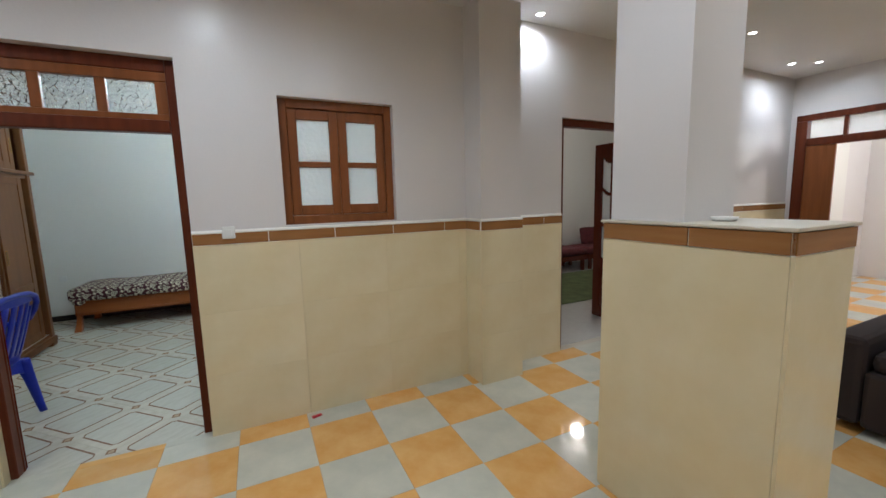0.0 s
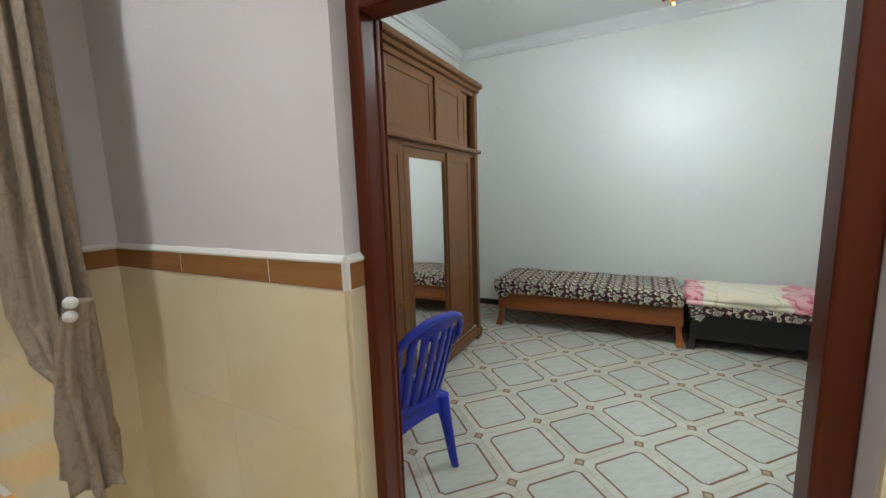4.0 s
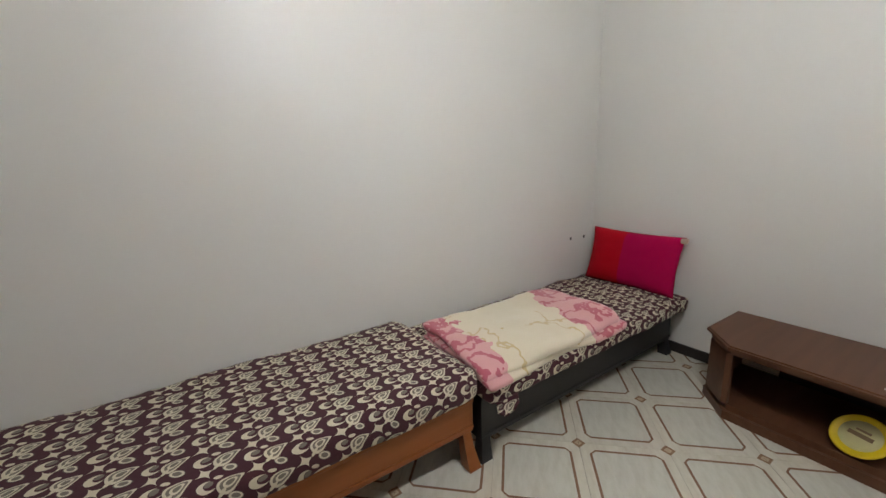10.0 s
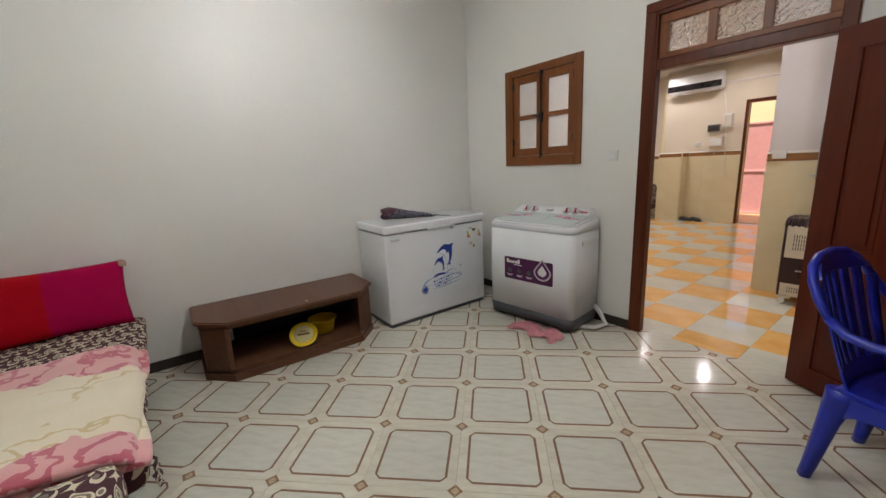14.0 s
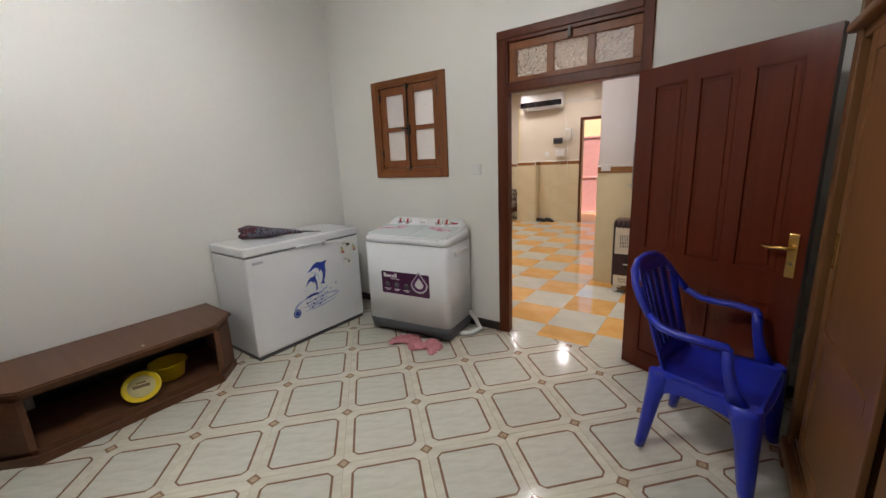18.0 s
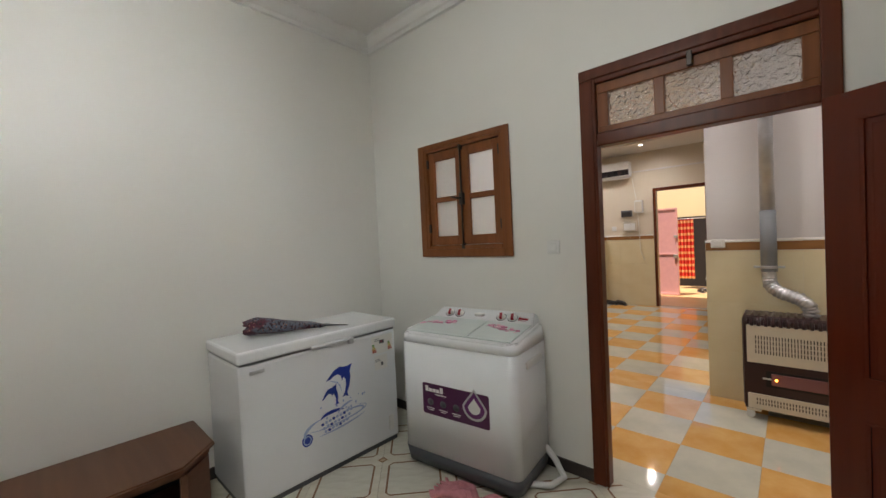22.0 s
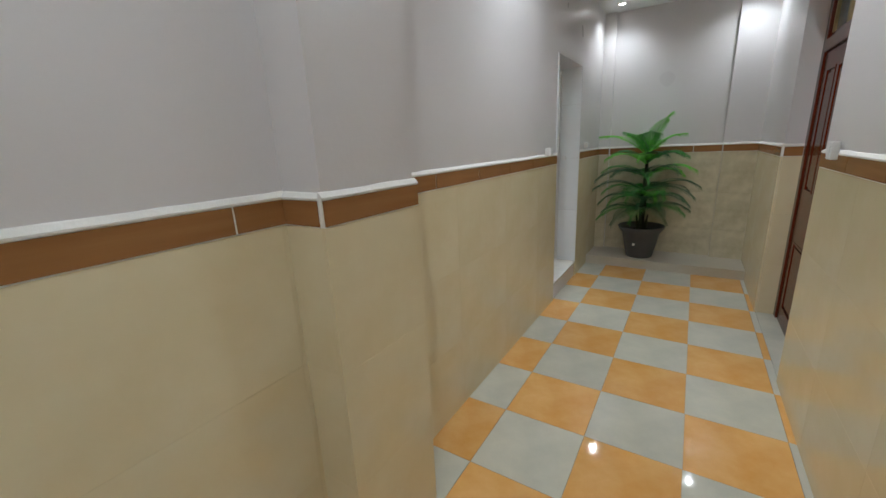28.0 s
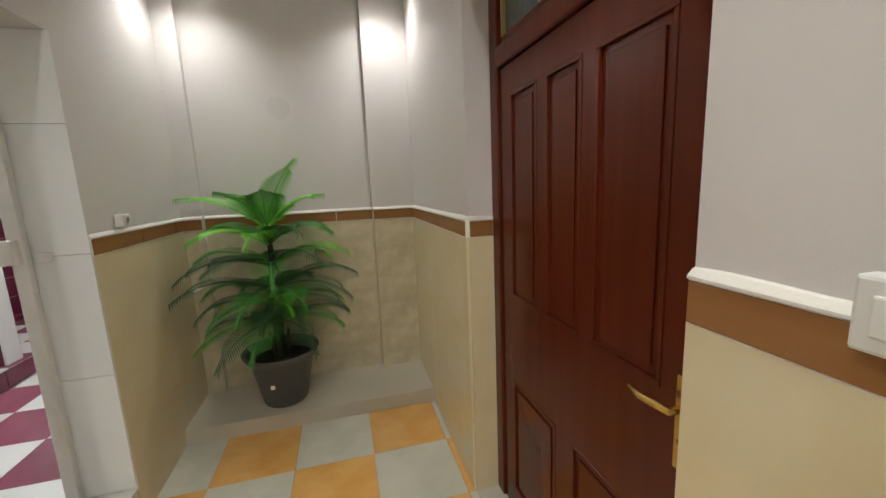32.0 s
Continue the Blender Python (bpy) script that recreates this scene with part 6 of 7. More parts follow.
for ang, lit, far in ((146, True, 0.0), (26, True, 0.0), (262, False, 0.045)):
    a = radians(ang)
    dx, dy = math.cos(a), math.sin(a)
    P = lambda r, z: (CX + dx * r, CY + dy * r, CZ + z)
    bm = bmesh.new()
    tube(bm, [P(0.03, 0.02), P(0.06, 0.075), P(0.11 + 0.5 * far, 0.10 + 0.5 * far), P(0.155 + far, 0.085 + 0.8 * far), P(0.18 + far, 0.05 + 0.6 * far)], 0.007, 8)
    part("arm", bm, BRONZE, ch)
    base = Matrix.Translation(P(0.17 + far, 0.06 + 0.6 * far)) @ Matrix.Rotation(a, 4, "Z") @ Matrix.Rotation(radians(132), 4, "Y")
    bm = bmesh.new()
    lathe(bm, [(0.0, 0.0), (0.028, 0.0), (0.03, 0.03), (0.02, 0.034)], 16, base)
    part("socket", bm, BRONZE, ch)
    bm = bmesh.new()
    prof = [(0.032, 0.02), (0.042, 0.045), (0.048, 0.08), (0.052, 0.11), (0.075, 0.14)]
    nn = 48
    rings = []
    for i, (r, z) in enumerate(prof):
        rings.append([bm.verts.new(base @ Vector(((r * (1 + (0.10 if i == 4 else 0.03) * math.sin(8 * 2 * math.pi * k / nn))) * math.cos(2 * math.pi * k / nn), (r * (1 + (0.10 if i == 4 else 0.03) * math.sin(8 * 2 * math.pi * k / nn))) * math.sin(2 * math.pi * k / nn), z + (0.012 * math.sin(8 * 2 * math.pi * k / nn + 1.5) if i == 4 else 0)))) for k in range(nn)])
    for i, (r0, r1) in enumerate(zip(rings, rings[1:])):
        for k in range(nn):
            f = bm.faces.new((r0[k], r0[(k + 1) % nn], r1[(k + 1) % nn], r1[k]))
            f.smooth = True
            f.material_index = 1 if i == 3 else 0
    sh = part("shade", bm, [LITSHADE if lit else SHADEG, GLASSO], ch, "lit flower-shaped glass shade" if lit else "unlit flower-shaped glass shade")
    sh.visible_shadow = False
    bm = bmesh.new()
    bmesh.ops.create_uvsphere(bm, u_segments=16, v_segments=10, radius=0.03)
    bmesh.ops.transform(bm, verts=bm.verts, matrix=base @ Matrix.Translation((0, 0, 0.085)))
    for f in bm.faces:
        f.smooth = True
    b = part("bulb", bm, LIT if lit else WPLAS, ch)
    b.visible_shadow = False
    if lit:
        q = base @ Vector((0, 0, 0.11))
        # through the shade's mouth, and through its glass
        lamp("bulb_light", "SPOT", tuple(q), 14, BULB, 0.035, aim=tuple(base @ Vector((0, 0, 1.0))), spot=172, blend=0.6)
        lamp("bulb_light", "POINT", tuple(q), 9, BULB, 0.035)
    a2 = a + 1.05
    bm = bmesh.new()
    e = (CX + math.cos(a2) * 0.115, CY + math.sin(a2) * 0.115, CZ - 0.06)
    tube(bm, [(CX + math.cos(a2) * 0.05, CY + math.sin(a2) * 0.05, CZ + 0.01), (CX + math.cos(a2) * 0.09, CY + math.sin(a2) * 0.09, CZ + 0.02), (CX + math.cos(a2) * 0.105, CY + math.sin(a2) * 0.105, CZ - 0.02), e], 0.004, 6)
    tube(bm, [(e[0], e[1], e[2]), (e[0] + 0.004, e[1], e[2] - 0.02), (e[0] + 0.008, e[1], e[2] - 0.028)], [0.005, 0.012, 0.018], 8)
    part("leaf_ornament", bm, GLASSO, ch)


# switches and sockets
def plate(name, label, m, w=0.08, h=0.08, d=0.012, rocker=True, deep=0.0):
    """A wall plate that looks along local +y."""
    t = thing(name, label, "switch" if "switch" in name else "socket", m)
    part("frame", bx(-w / 2, 0, -h / 2, w / 2, d + deep, h / 2, bevel=0.005), WPLAS, t)
    if rocker:
        o = part("rocker", bx(-w * 0.27, d + deep - 0.002, -h * 0.27, w * 0.27, d + deep + 0.005, h * 0.27, bevel=0.003), WPLAS, t)
    else:
        bm = bmesh.new()
        lathe(bm, [(0.018, 0.0), (0.018, 0.004), (0.014, 0.0045), (0.013, 0.001), (0, 0.001)], 18, Matrix.Translation((0, d + deep - 0.001, 0)) @ Matrix.Rotation(-math.pi / 2, 4, "X"))
        part("outlet", bm, WPLAS, t)
    return t


plate("light_switch", "white plastic light switch on the bedroom wall", pose(-0.134, BS, 1.415), 0.085, 0.085)
plate("light_switch", "yellowed plastic light switch above the border tiles", pose(-0.165, HN - TH, 1.362, 0, 0, 180), 0.074, 0.078, 0.018, deep=0.01)
plate("light_switch", "white plastic light switch on the border by the heater", pose(-0.767, HS + TH, 1.35), 0.1, 0.075, 0.02, deep=0.012)
plate("light_switch", "white surface switch above the border beside the door", pose(-4.445, CN - TH, 1.378, 0, 0, 180), 0.078, 0.082, 0.018, deep=0.012)
plate("wall_socket", "small white wall socket above the corridor border", pose(-5.09, CS + 0.004, 1.40), 0.07, 0.06, 0.025, deep=0.02)
plate("wall_socket", "small white wall socket above the corridor border", pose(-6.42, CS + 0.004, 1.42), 0.07, 0.06, 0.02, False, 0.02)
plate("wall_socket", "painted-over wall socket low on the bedroom wall", pose(-2.46, BN, 0.588, 0, 0, 180), 0.075, 0.075, 0.008, False)
for x, z in ((1.318, 0.793), (1.49, 0.79)):
    o = part("wall_hole", bx(x - 0.009, BN - 0.002, z - 0.012, x + 0.009, BN + 0.001, z + 0.012, bevel=0.004), DARK)
    tagged(o, "small dark screw hole in the white bedroom wall", "hole", "holes in the wall")

# ---- hall things ----
# pier with border tiles, stone top and column
pier = tagged(new("partition_pier"), "low tiled partition with stone top and square column", "partition", kind="structure")
PX0, PY0, PX1, PY1, PZ = 1.57, 0.70, 1.99, 1.455, 1.405
core = part("core", bx(PX0 - 0.009, PY0 - 0.009, 0, PX1, PY1, PZ - 0.005), PUTTY, pier)
wall_tiles(core, (PX0, PY1), (PX0, PY0), W_, [(0, PZ - 0.08)], DADO, "wall_tile", 0.8)
wall_tiles(core, (PX0, PY1), (PX0, PY0), W_, [(PZ - 0.08, PZ)], PLANE, "border_tile", 0.42, 0.006, TH + 0.003)
wall_tiles(core, (PX0 - TH, PY0), (PX1, PY0), S_, [(0, PZ - 0.08)], DADO, "wall_tile", 0.65)
wall_tiles(core, (PX0 - TH, PY0), (PX1, PY0), S_, [(PZ - 0.08, PZ)], PLANE, "border_tile", 0.65, 0.006, TH + 0.003)
wall_tiles(core, (PX1, PY1), (PX0, PY1), N_, [(0, PZ - 0.08), (PZ - 0.08, PZ)], DADO, "wall_tile", 0.6)
part("stone_top", bx(PX0 - 0.02, PY0 - 0.02, PZ, PX1 + 0.02, PY1 + 0.014, PZ + 0.014, bevel=0.004), STONE, pier)
part("column", bx(1.605, 1.085, PZ + 0.014, 1.955, PY1 - 0.003, HH + 0.02), HALL, pier)
tray = thing("ashtray", "small pale dish on the partition top", "dish", pose(1.77, 1.02, PZ + 0.014))
part("dish", lathe(bmesh.new(), [(0, 0), (0.04, 0), (0.05, 0.018), (0.044, 0.018), (0.036, 0.005), (0, 0.005)], 20), WPLAS, tray)


def gas_heater():
    t = thing("gas_heater", "brown and cream gas room heater on castors", "heater")
    x0, x1, y0, y1 = -1.735, -0.937, HS + 0.05, 1.572
    part("body", bx(x0, y0, 0.075, x1, y1 - 0.012, 0.797, bevel=0.03), BROWNM, t)
    part("front_frame", bx(x0 + 0.012, y1 - 0.02, 0.085, x1 - 0.012, y1 - 0.006, 0.735), BROWNM, t)
    for k in range(19):
        x = x0 + 0.02 + (x1 - x0 - 0.04) * k / 18
        bm = bmesh.new()
        tube(bm, [(x, y0 + 0.01, 0.765), (x, y0 + 0.04, 0.792), (x, y1 - 0.06, 0.792), (x, y1 - 0.02, 0.778), (x, y1 + 0.002, 0.752), (x, y1 + 0.002, 0.728)], 0.0125, 8)
        part("top_grille_bar", bm, BROWNM, t)

    def grille(z0, z1, rows, cols, zs, ze):
        g = part("front_panel", bx(x0 + 0.03, y1 - 0.006, z0, x1 - 0.03, y1 + 0.006, z1, bevel=0.003), CREAM, t, "cream perforated panel")
        bm = bmesh.new()
        hh = (ze - zs) / rows
        for r in range(rows):
            for c in range(cols):
                x = x0 + 0.085 + (x1 - x0 - 0.17) * c / (cols - 1)
                z = zs + hh * r
                box(bm, x - 0.0032, y1 + 0.005, z + 0.003, x + 0.0032, y1 + 0.0068, z + hh - 0.005)
        part("perforation", bm, DARK, g)
    grille(0.445, 0.732, 4, 38, 0.515, 0.66)
    grille(0.09, 0.205, 2, 38, 0.125, 0.18)
    part("burner_recess", bx(x0 + 0.14, y1 - 0.006, 0.27, x1 - 0.14, y1 - 0.002, 0.39), DARK, t)
    m = Mat("burner_glass", (0.30, 0.13, 0.14), 0.2)
    m.set("Transmission Weight", 0.3)
    part("burner_window", bx(x0 + 0.22, y1 - 0.004, 0.285, x1 - 0.17, y1 + 0.008, 0.375, bevel=0.006), m.m, t)
    part("burner_bar", bx(x0 + 0.15, y1 - 0.003, 0.325, x1 - 0.12, y1 + 0.004, 0.337), STEEL, t)
    bm = bmesh.new()
    bmesh.ops.create_uvsphere(bm, u_segments=10, v_segments=8, radius=0.008)
    bmesh.ops.transform(bm, verts=bm.verts, matrix=Matrix.Translation((x1 - 0.2, y1 + 0.008, 0.33)))
    part("pilot_flame", bm, glow("pilot_flame", (1.0, 0.28, 0.03), 9.0), t)
    part("name_plate", bx(x0 + 0.1, y1 - 0.004, 0.315, x0 + 0.19, y1 + 0.002, 0.345), GREYP, t)
    for x in (x0 + 0.06, x1 - 0.06):
        for y in (y0 + 0.05, y1 - 0.05):
            c = part("castor", boxes([(x - 0.045, y - 0.02, 0.055, x + 0.045, y + 0.02, 0.078)], 0.004), CREAM, t)
            bm = bmesh.new()
            tube(bm, [(x + 0.02, y - 0.012, 0.028), (x + 0.02, y + 0.012, 0.028)], 0.028, 14)
            part("wheel", bm, WPLAS, c)
    return t


gas_heater()
flue = thing("flue_pipe", "galvanised flue pipe with corrugated elbow above the heater", "pipe")
FX = -1.103
DY = HS - 1.12
bm = bmesh.new()
pts = [Vector(p) + Vector((0.032, DY, 0)) for p in ((-1.37, 1.33, 0.76), (-1.37, 1.33, 0.83), (-1.355, 1.325, 0.885), (-1.31, 1.305, 0.925), (-1.24, 1.28, 0.945), (-1.175, 1.255, 0.975), (-1.14, 1.23, 1.02), (-1.135, 1.215, 1.08), (-1.135, 1.21, 1.13))]
fine = []
for i in range(len(pts) - 1):
    for k in range(8):
        fine.append(pts[i].lerp(pts[i + 1], k / 8))
tube(bm, fine, [0.047 + 0.004 * (1 if k % 3 == 0 else -1) for k in range(len(fine))], 20)
part("corrugated_elbow", bm, STEEL, flue)
bm = bmesh.new()
tube(bm, [(FX, HS + 0.085, 1.12), (FX, HS + 0.085, 1.605)], 0.052, 24)
part("painted_pipe", bm, GREYP, flue, "grey painted pipe section")
bm = bmesh.new()
tube(bm, [(FX, HS + 0.085, 1.60), (FX, HS + 0.085, HH)], 0.047, 24)
part("steel_pipe", bm, STEEL, flue)
for z in (1.155, 2.42):
    bm = bmesh.new()
    tube(bm, [(FX, HS + 0.085, z - 0.012), (FX, HS + 0.085, z + 0.012)], 0.057, 24)
    for sx in (-1, 1):
        tube(bm, [(FX + sx * 0.055, HS + 0.08, z), (FX + sx * 0.095, HS + 0.07, z)], 0.009, 8)
        tube(bm, [(FX + sx * 0.09, HS + 0.08, z), (FX + sx * 0.09, HS, z)], 0.006, 8)
    part("clamp", bm, STEEL, flue)
gp = thing("gas_pipe", "thin gas pipe with brass tap on the wall", "pipe")
GX = -1.635
bm = bmesh.new()
tube(bm, [(GX, HS + 0.025, 1.36), (GX, HS + 0.02, HH)], 0.009, 8)
part("upper_pipe", bm, HALL, gp, "painted upper pipe")
bm = bmesh.new()
tube(bm, [(GX - 0.02, HS + 0.03, 0.62), (GX, HS + 0.03, 1.36)], 0.011, 8)
part("hose", bm, plain("brown_hose", (0.10, 0.05, 0.03), 0.6), gp, "brown rubber gas hose")
bm = bmesh.new()
tube(bm, [(GX, HS + 0.02, 1.60), (GX, HS + 0.02, 1.66)], 0.017, 10)
tube(bm, [(GX - 0.03, HS + 0.035, 1.635), (GX + 0.035, HS + 0.05, 1.64)], 0.008, 8)
part("tap", bm, BRASS, gp, "small brass gas tap")
for z in (1.95, 2.3, 2.75):
    part("clip", bx(GX - 0.022, HS, z, GX + 0.022, HS + 0.032, z + 0.018, bevel=0.003), WPLAS, gp)
part("hook", bx(-1.05, HS, 2.55, -0.97, HS + 0.02, 2.585, bevel=0.004), WPLAS, gp)

# gathered curtain with its holder
m = Mat("taupe_curtain", (0.25, 0.21, 0.17), 0.8)
pat = m.math("GREATER_THAN", m.noise(55, 3, (1, 1, 0.7)), 0.56)
m.set("Base Color", m.mix(pat, (0.31, 0.25, 0.18), (0.25, 0.20, 0.14)))
m.bump(m.noise(220, 2), 0.3, 0.002)
cu = thing("curtain", "taupe patterned curtain gathered by a white tieback", "curtain")


def drape(path, nn=120, folds=11):
    """A hanging cloth: rings at (x, y, z, half width, half depth, fold depth)."""
    bm = bmesh.new()
    rings = []
    for i, (cx, cy, z, rx, ry, fd) in enumerate(path):
        f = i / len(path)
        ring = []
        for k in range(nn):
            a = 2 * math.pi * k / nn
            w = 1 + fd * math.sin(folds * a + 1.5 * math.sin(f * 5)) + 0.4 * fd * math.sin(17 * a + f * 7)
            ring.append(bm.verts.new((cx + rx * w * math.cos(a), cy + ry * w * math.sin(a), z + 0.012 * math.sin(5 * a) * (i == len(path) - 1))))
        rings.append(ring)
    for r0, r1 in zip(rings, rings[1:]):
        for k in range(nn):
            bm.faces.new((r0[k], r0[(k + 1) % nn], r1[(k + 1) % nn], r1[k])).smooth = True
    bm.faces.new(rings[0])
    bm.faces.new(rings[-1][::-1])
    return bm


def lerp_path(keys, n):
    out = []
    for i in range(n + 1):
        s = i / n * (len(keys) - 1)
        k = min(int(s), len(keys) - 2)
        f = s - k
        f = f * f * (3 - 2 * f)
        out.append(tuple(a + (b - a) * f for a, b in zip(keys[k], keys[k + 1])))
    return out


part("cloth", drape(lerp_path([(-2.32, 2.65, 2.96, 0.112, 0.055, 0.22), (-2.34, 2.65, 2.2, 0.118, 0.06, 0.26), (-2.365, 2.65, 1.45, 0.142, 0.065, 0.26), (-2.365, 2.65, 1.18, 0.16, 0.065, 0.24), (-2.32, 2.65, 1.04, 0.15, 0.055, 0.16), (-2.22, 2.65, 0.99, 0.085, 0.045, 0.10), (-2.18, 2.65, 0.97, 0.03, 0.03, 0.05)], 48)), m.m, cu)
part("tail", drape(lerp_path([(-2.09, 2.63, 1.27, 0.03, 0.03, 0.05), (-2.13, 2.63, 1.15, 0.05, 0.04, 0.2), (-2.17, 2.63, 1.0, 0.07, 0.045, 0.26), (-2.185, 2.63, 0.84, 0.088, 0.05, 0.28), (-2.195, 2.63, 0.685, 0.108, 0.05, 0.28)], 24), 60, 7), m.m, cu, "gathered tail of the curtain")
bm = bmesh.new()
for z in (1.275, 1.235):
    bmesh.ops.create_icosphere(bm, subdivisions=2, radius=0.017, matrix=Matrix.Translation((-2.05 - (1.275 - z) * 0.4, 2.60, z)))
tube(bm, [(-2.07, 2.62, 1.26), (-2.25, 2.66, 1.22), (-2.62, 2.73, 1.26)], 0.006, 6)
part("tieback", bm, WPLAS, cu, "white tieback with two knobs")
bm = bmesh.new()
tube(bm, [(-2.36, HN - 0.002, 2.985), (-2.36, HS, 2.985)], 0.014, 10)
part("rod", bm, BRONZE, cu)

# air conditioner and boxes on the far wall
ac = thing("air_conditioner", "white split air conditioner with dark stripe on the wall", "air conditioner")
part("case", bx(1.12, HSO, 2.585, 2.08, HSO + 0.2, 2.885, bevel=0.025), WPLAS, ac)
part("stripe", bx(1.125, HSO + 0.198, 2.61, 2.075, HSO + 0.204, 2.725, bevel=0.002), plain("black_gloss", (0.015, 0.013, 0.016), 0.12), ac, "glossy dark front stripe")
part("flap", bx(1.15, HSO + 0.06, 2.557, 2.0, HSO + 0.17, 2.572), WPLAS, ac)
part("pipe_cover", boxes([(-0.6, HSO, 2.66, 1.12, HSO + 0.02, 2.685)], 0.004), HALL, ac)
for nm, lb, q, mt in (("fuse_box", "white plastic fuse box on the hall wall", (0.93, 1.85, 1.08, 2.10), WPLAS), ("meter_box", "dark electric meter box on the hall wall", (1.135, 1.785, 1.335, 1.915), DGREY), ("junction_box", "pale junction box on the hall wall", (1.06, 1.49, 1.30, 1.68), CREAM)):
    t = thing(nm, lb, "box")
    part("case", bx(q[0], HSO, q[1], q[2], HSO + 0.07, q[3], bevel=0.008), mt, t)
    part("cover", bx(q[0] + 0.015, HSO + 0.068, q[1] + 0.02, q[2] - 0.015, HSO + 0.076, q[3] - 0.03, bevel=0.003), BLACKW if mt is DGREY else WPLAS if mt is CREAM else CREAM, t)
plate("wall_socket", "white wall socket on the hall wall", pose(1.50, HSO, 1.56), 0.09, 0.09, 0.015, False)
wire = thing("cable", "thin white cable hanging below the meter boxes", "cable")
bm = bmesh.new()
tube(bm, [(1.12, HSO + 0.015, 2.55), (1.05, HSO + 0.015, 2.10), (1.02, HSO + 0.02, 1.6), (1.0, HSO + 0.03, 1.1), (0.93, HSO + 0.03, 0.9)], 0.005, 6)
part("wire", bm, WPLAS, wire)
sh = thing("television", "dark flat panel on a bracket on the hall wall, seen edge-on", "television")
part("screen", bx(-0.64, -0.45, 1.85, -0.595, 0.45, 2.45, bevel=0.006), plain("olive_panel", (0.12, 0.09, 0.045), 0.4), sh)
part("bracket", bx(-0.70, -0.15, 2.05, -0.64, 0.15, 2.25), STEEL, sh)


def shoe(m, g):
    t = thing("shoe", "black leather shoe standing by the wall", "shoe", m, g)
    bm = bmesh.new()
    tube(bm, [(0, -0.13, 0.035), (0, -0.08, 0.05), (0, 0.0, 0.045), (0, 0.08, 0.032), (0, 0.13, 0.02)], [0.032, 0.042, 0.04, 0.042, 0.02], 12)
    for v in bm.verts:
        v.co.z = max(v.co.z, 0.012)
    part("upper", bm, plain("black_leather", (0.02, 0.018, 0.018), 0.4), t)
    part("sole", bx(-0.042, -0.14, 0, 0.042, 0.14, 0.014, bevel=0.006), DGREY, t)
    return t


s0 = shoe(pose(1.56, HSO + 0.16, 0, 0, 0, 80), "pair of shoes")
copy_thing(s0, pose(1.38, HSO + 0.12, 0, 0, 0, 65))
for k, q in enumerate(((0.35, -5.3), (0.28, -5.45))):
    copy_thing(s0, pose(q[0], q[1], 0, 0, 0, 30 + 50 * k))


def bench(label, m, cloth, wood, w, group):
    t = thing("sofa_bench", label, "bench", m, group)
    part("seat_frame", bx(0, 0, 0.22, w, 0.7, 0.32, bevel=0.008), wood, t)
    for x in (0.05, w - 0.11):
        for y in (0.03, 0.6):
            part("leg", bx(x, y, 0, x + 0.06, y + 0.06, 0.22, bevel=0.006), wood, t)
    part("cushion", cushion(0, 0, 0.32, w, 0.7, 0.47, 6, 0.01, (16, 8)), cloth, t)
    return t


b = bench("dark wooden sofa bench with patterned grey cushion", pose(2.1, -2.05, 0, 0, 0, 188 + 0), PAISLEY, WOODF, 1.0, "sofa benches")
b.matrix_world = pose(2.20, HSO - 0.2, 0, 0, 0, 0)
pc = part("throw_pillow", cushion(0, 0, 0, 0.5, 0.14, 0.3, 12, 0.01, (12, 6)), PAISLEY)
pc.matrix_world = pose(2.26, HSO - 0.1, 0.475, -14, 0, 0)
tagged(pc, "patterned grey cushion leaning on the bench", "cushion")
REDV = plain("red_brocade", (0.13, 0.02, 0.025), 0.8, 0, 0.5, 14)
for k, (x, y, r) in enumerate(((5.3, 5.95, 0), (7.2, 5.95, 0))):
    b = bench("low carved salon bench with red brocade cushion", pose(x - 1.0, y, 0, 0, 0, r), REDV, WOODR, 1.85, "salon benches")
    q = part("back_cushion", cushion(0, 0, 0, 0.55, 0.16, 0.38, 15 + k, 0.01, (12, 6)), REDV)
    q.matrix_world = pose(x - 0.6, y + 0.5, 0.47, -12, 0, 0)
    tagged(q, "red brocade back cushion on the salon bench", "cushion", "salon cushions")
rug = part("rug", bx(3.6, 4.2, 0, 6.4, 5.9, 0.012, bevel=0.003), plain("green_rug", (0.10, 0.13, 0.045), 0.95, 0, 0.5, 5, 0, 0.4))
tagged(rug, "green patterned rug on the sitting room floor", "rug")
# dark sofa in the hall's east part
so = thing("dark_sofa", "dark brown upholstered armchair in the hall", "sofa")
SOFA = plain("dark_brown_cloth", (0.02, 0.012, 0.011), 0.8)
part("base", bx(3.3, 0.30, 0.05, 4.2, 1.0, 0.42, bevel=0.03), SOFA, so)
part("arm", bx(3.3, 1.0, 0.05, 4.2, 1.18, 0.62, bevel=0.04), SOFA, so)
part("back", bx(4.1, 0.28, 0.42, 4.3, 1.0, 0.85, bevel=0.05), SOFA, so)
part("seat_cushion", bx(3.32, 0.32, 0.42, 4.1, 0.98, 0.54, bevel=0.04), SOFA, so)
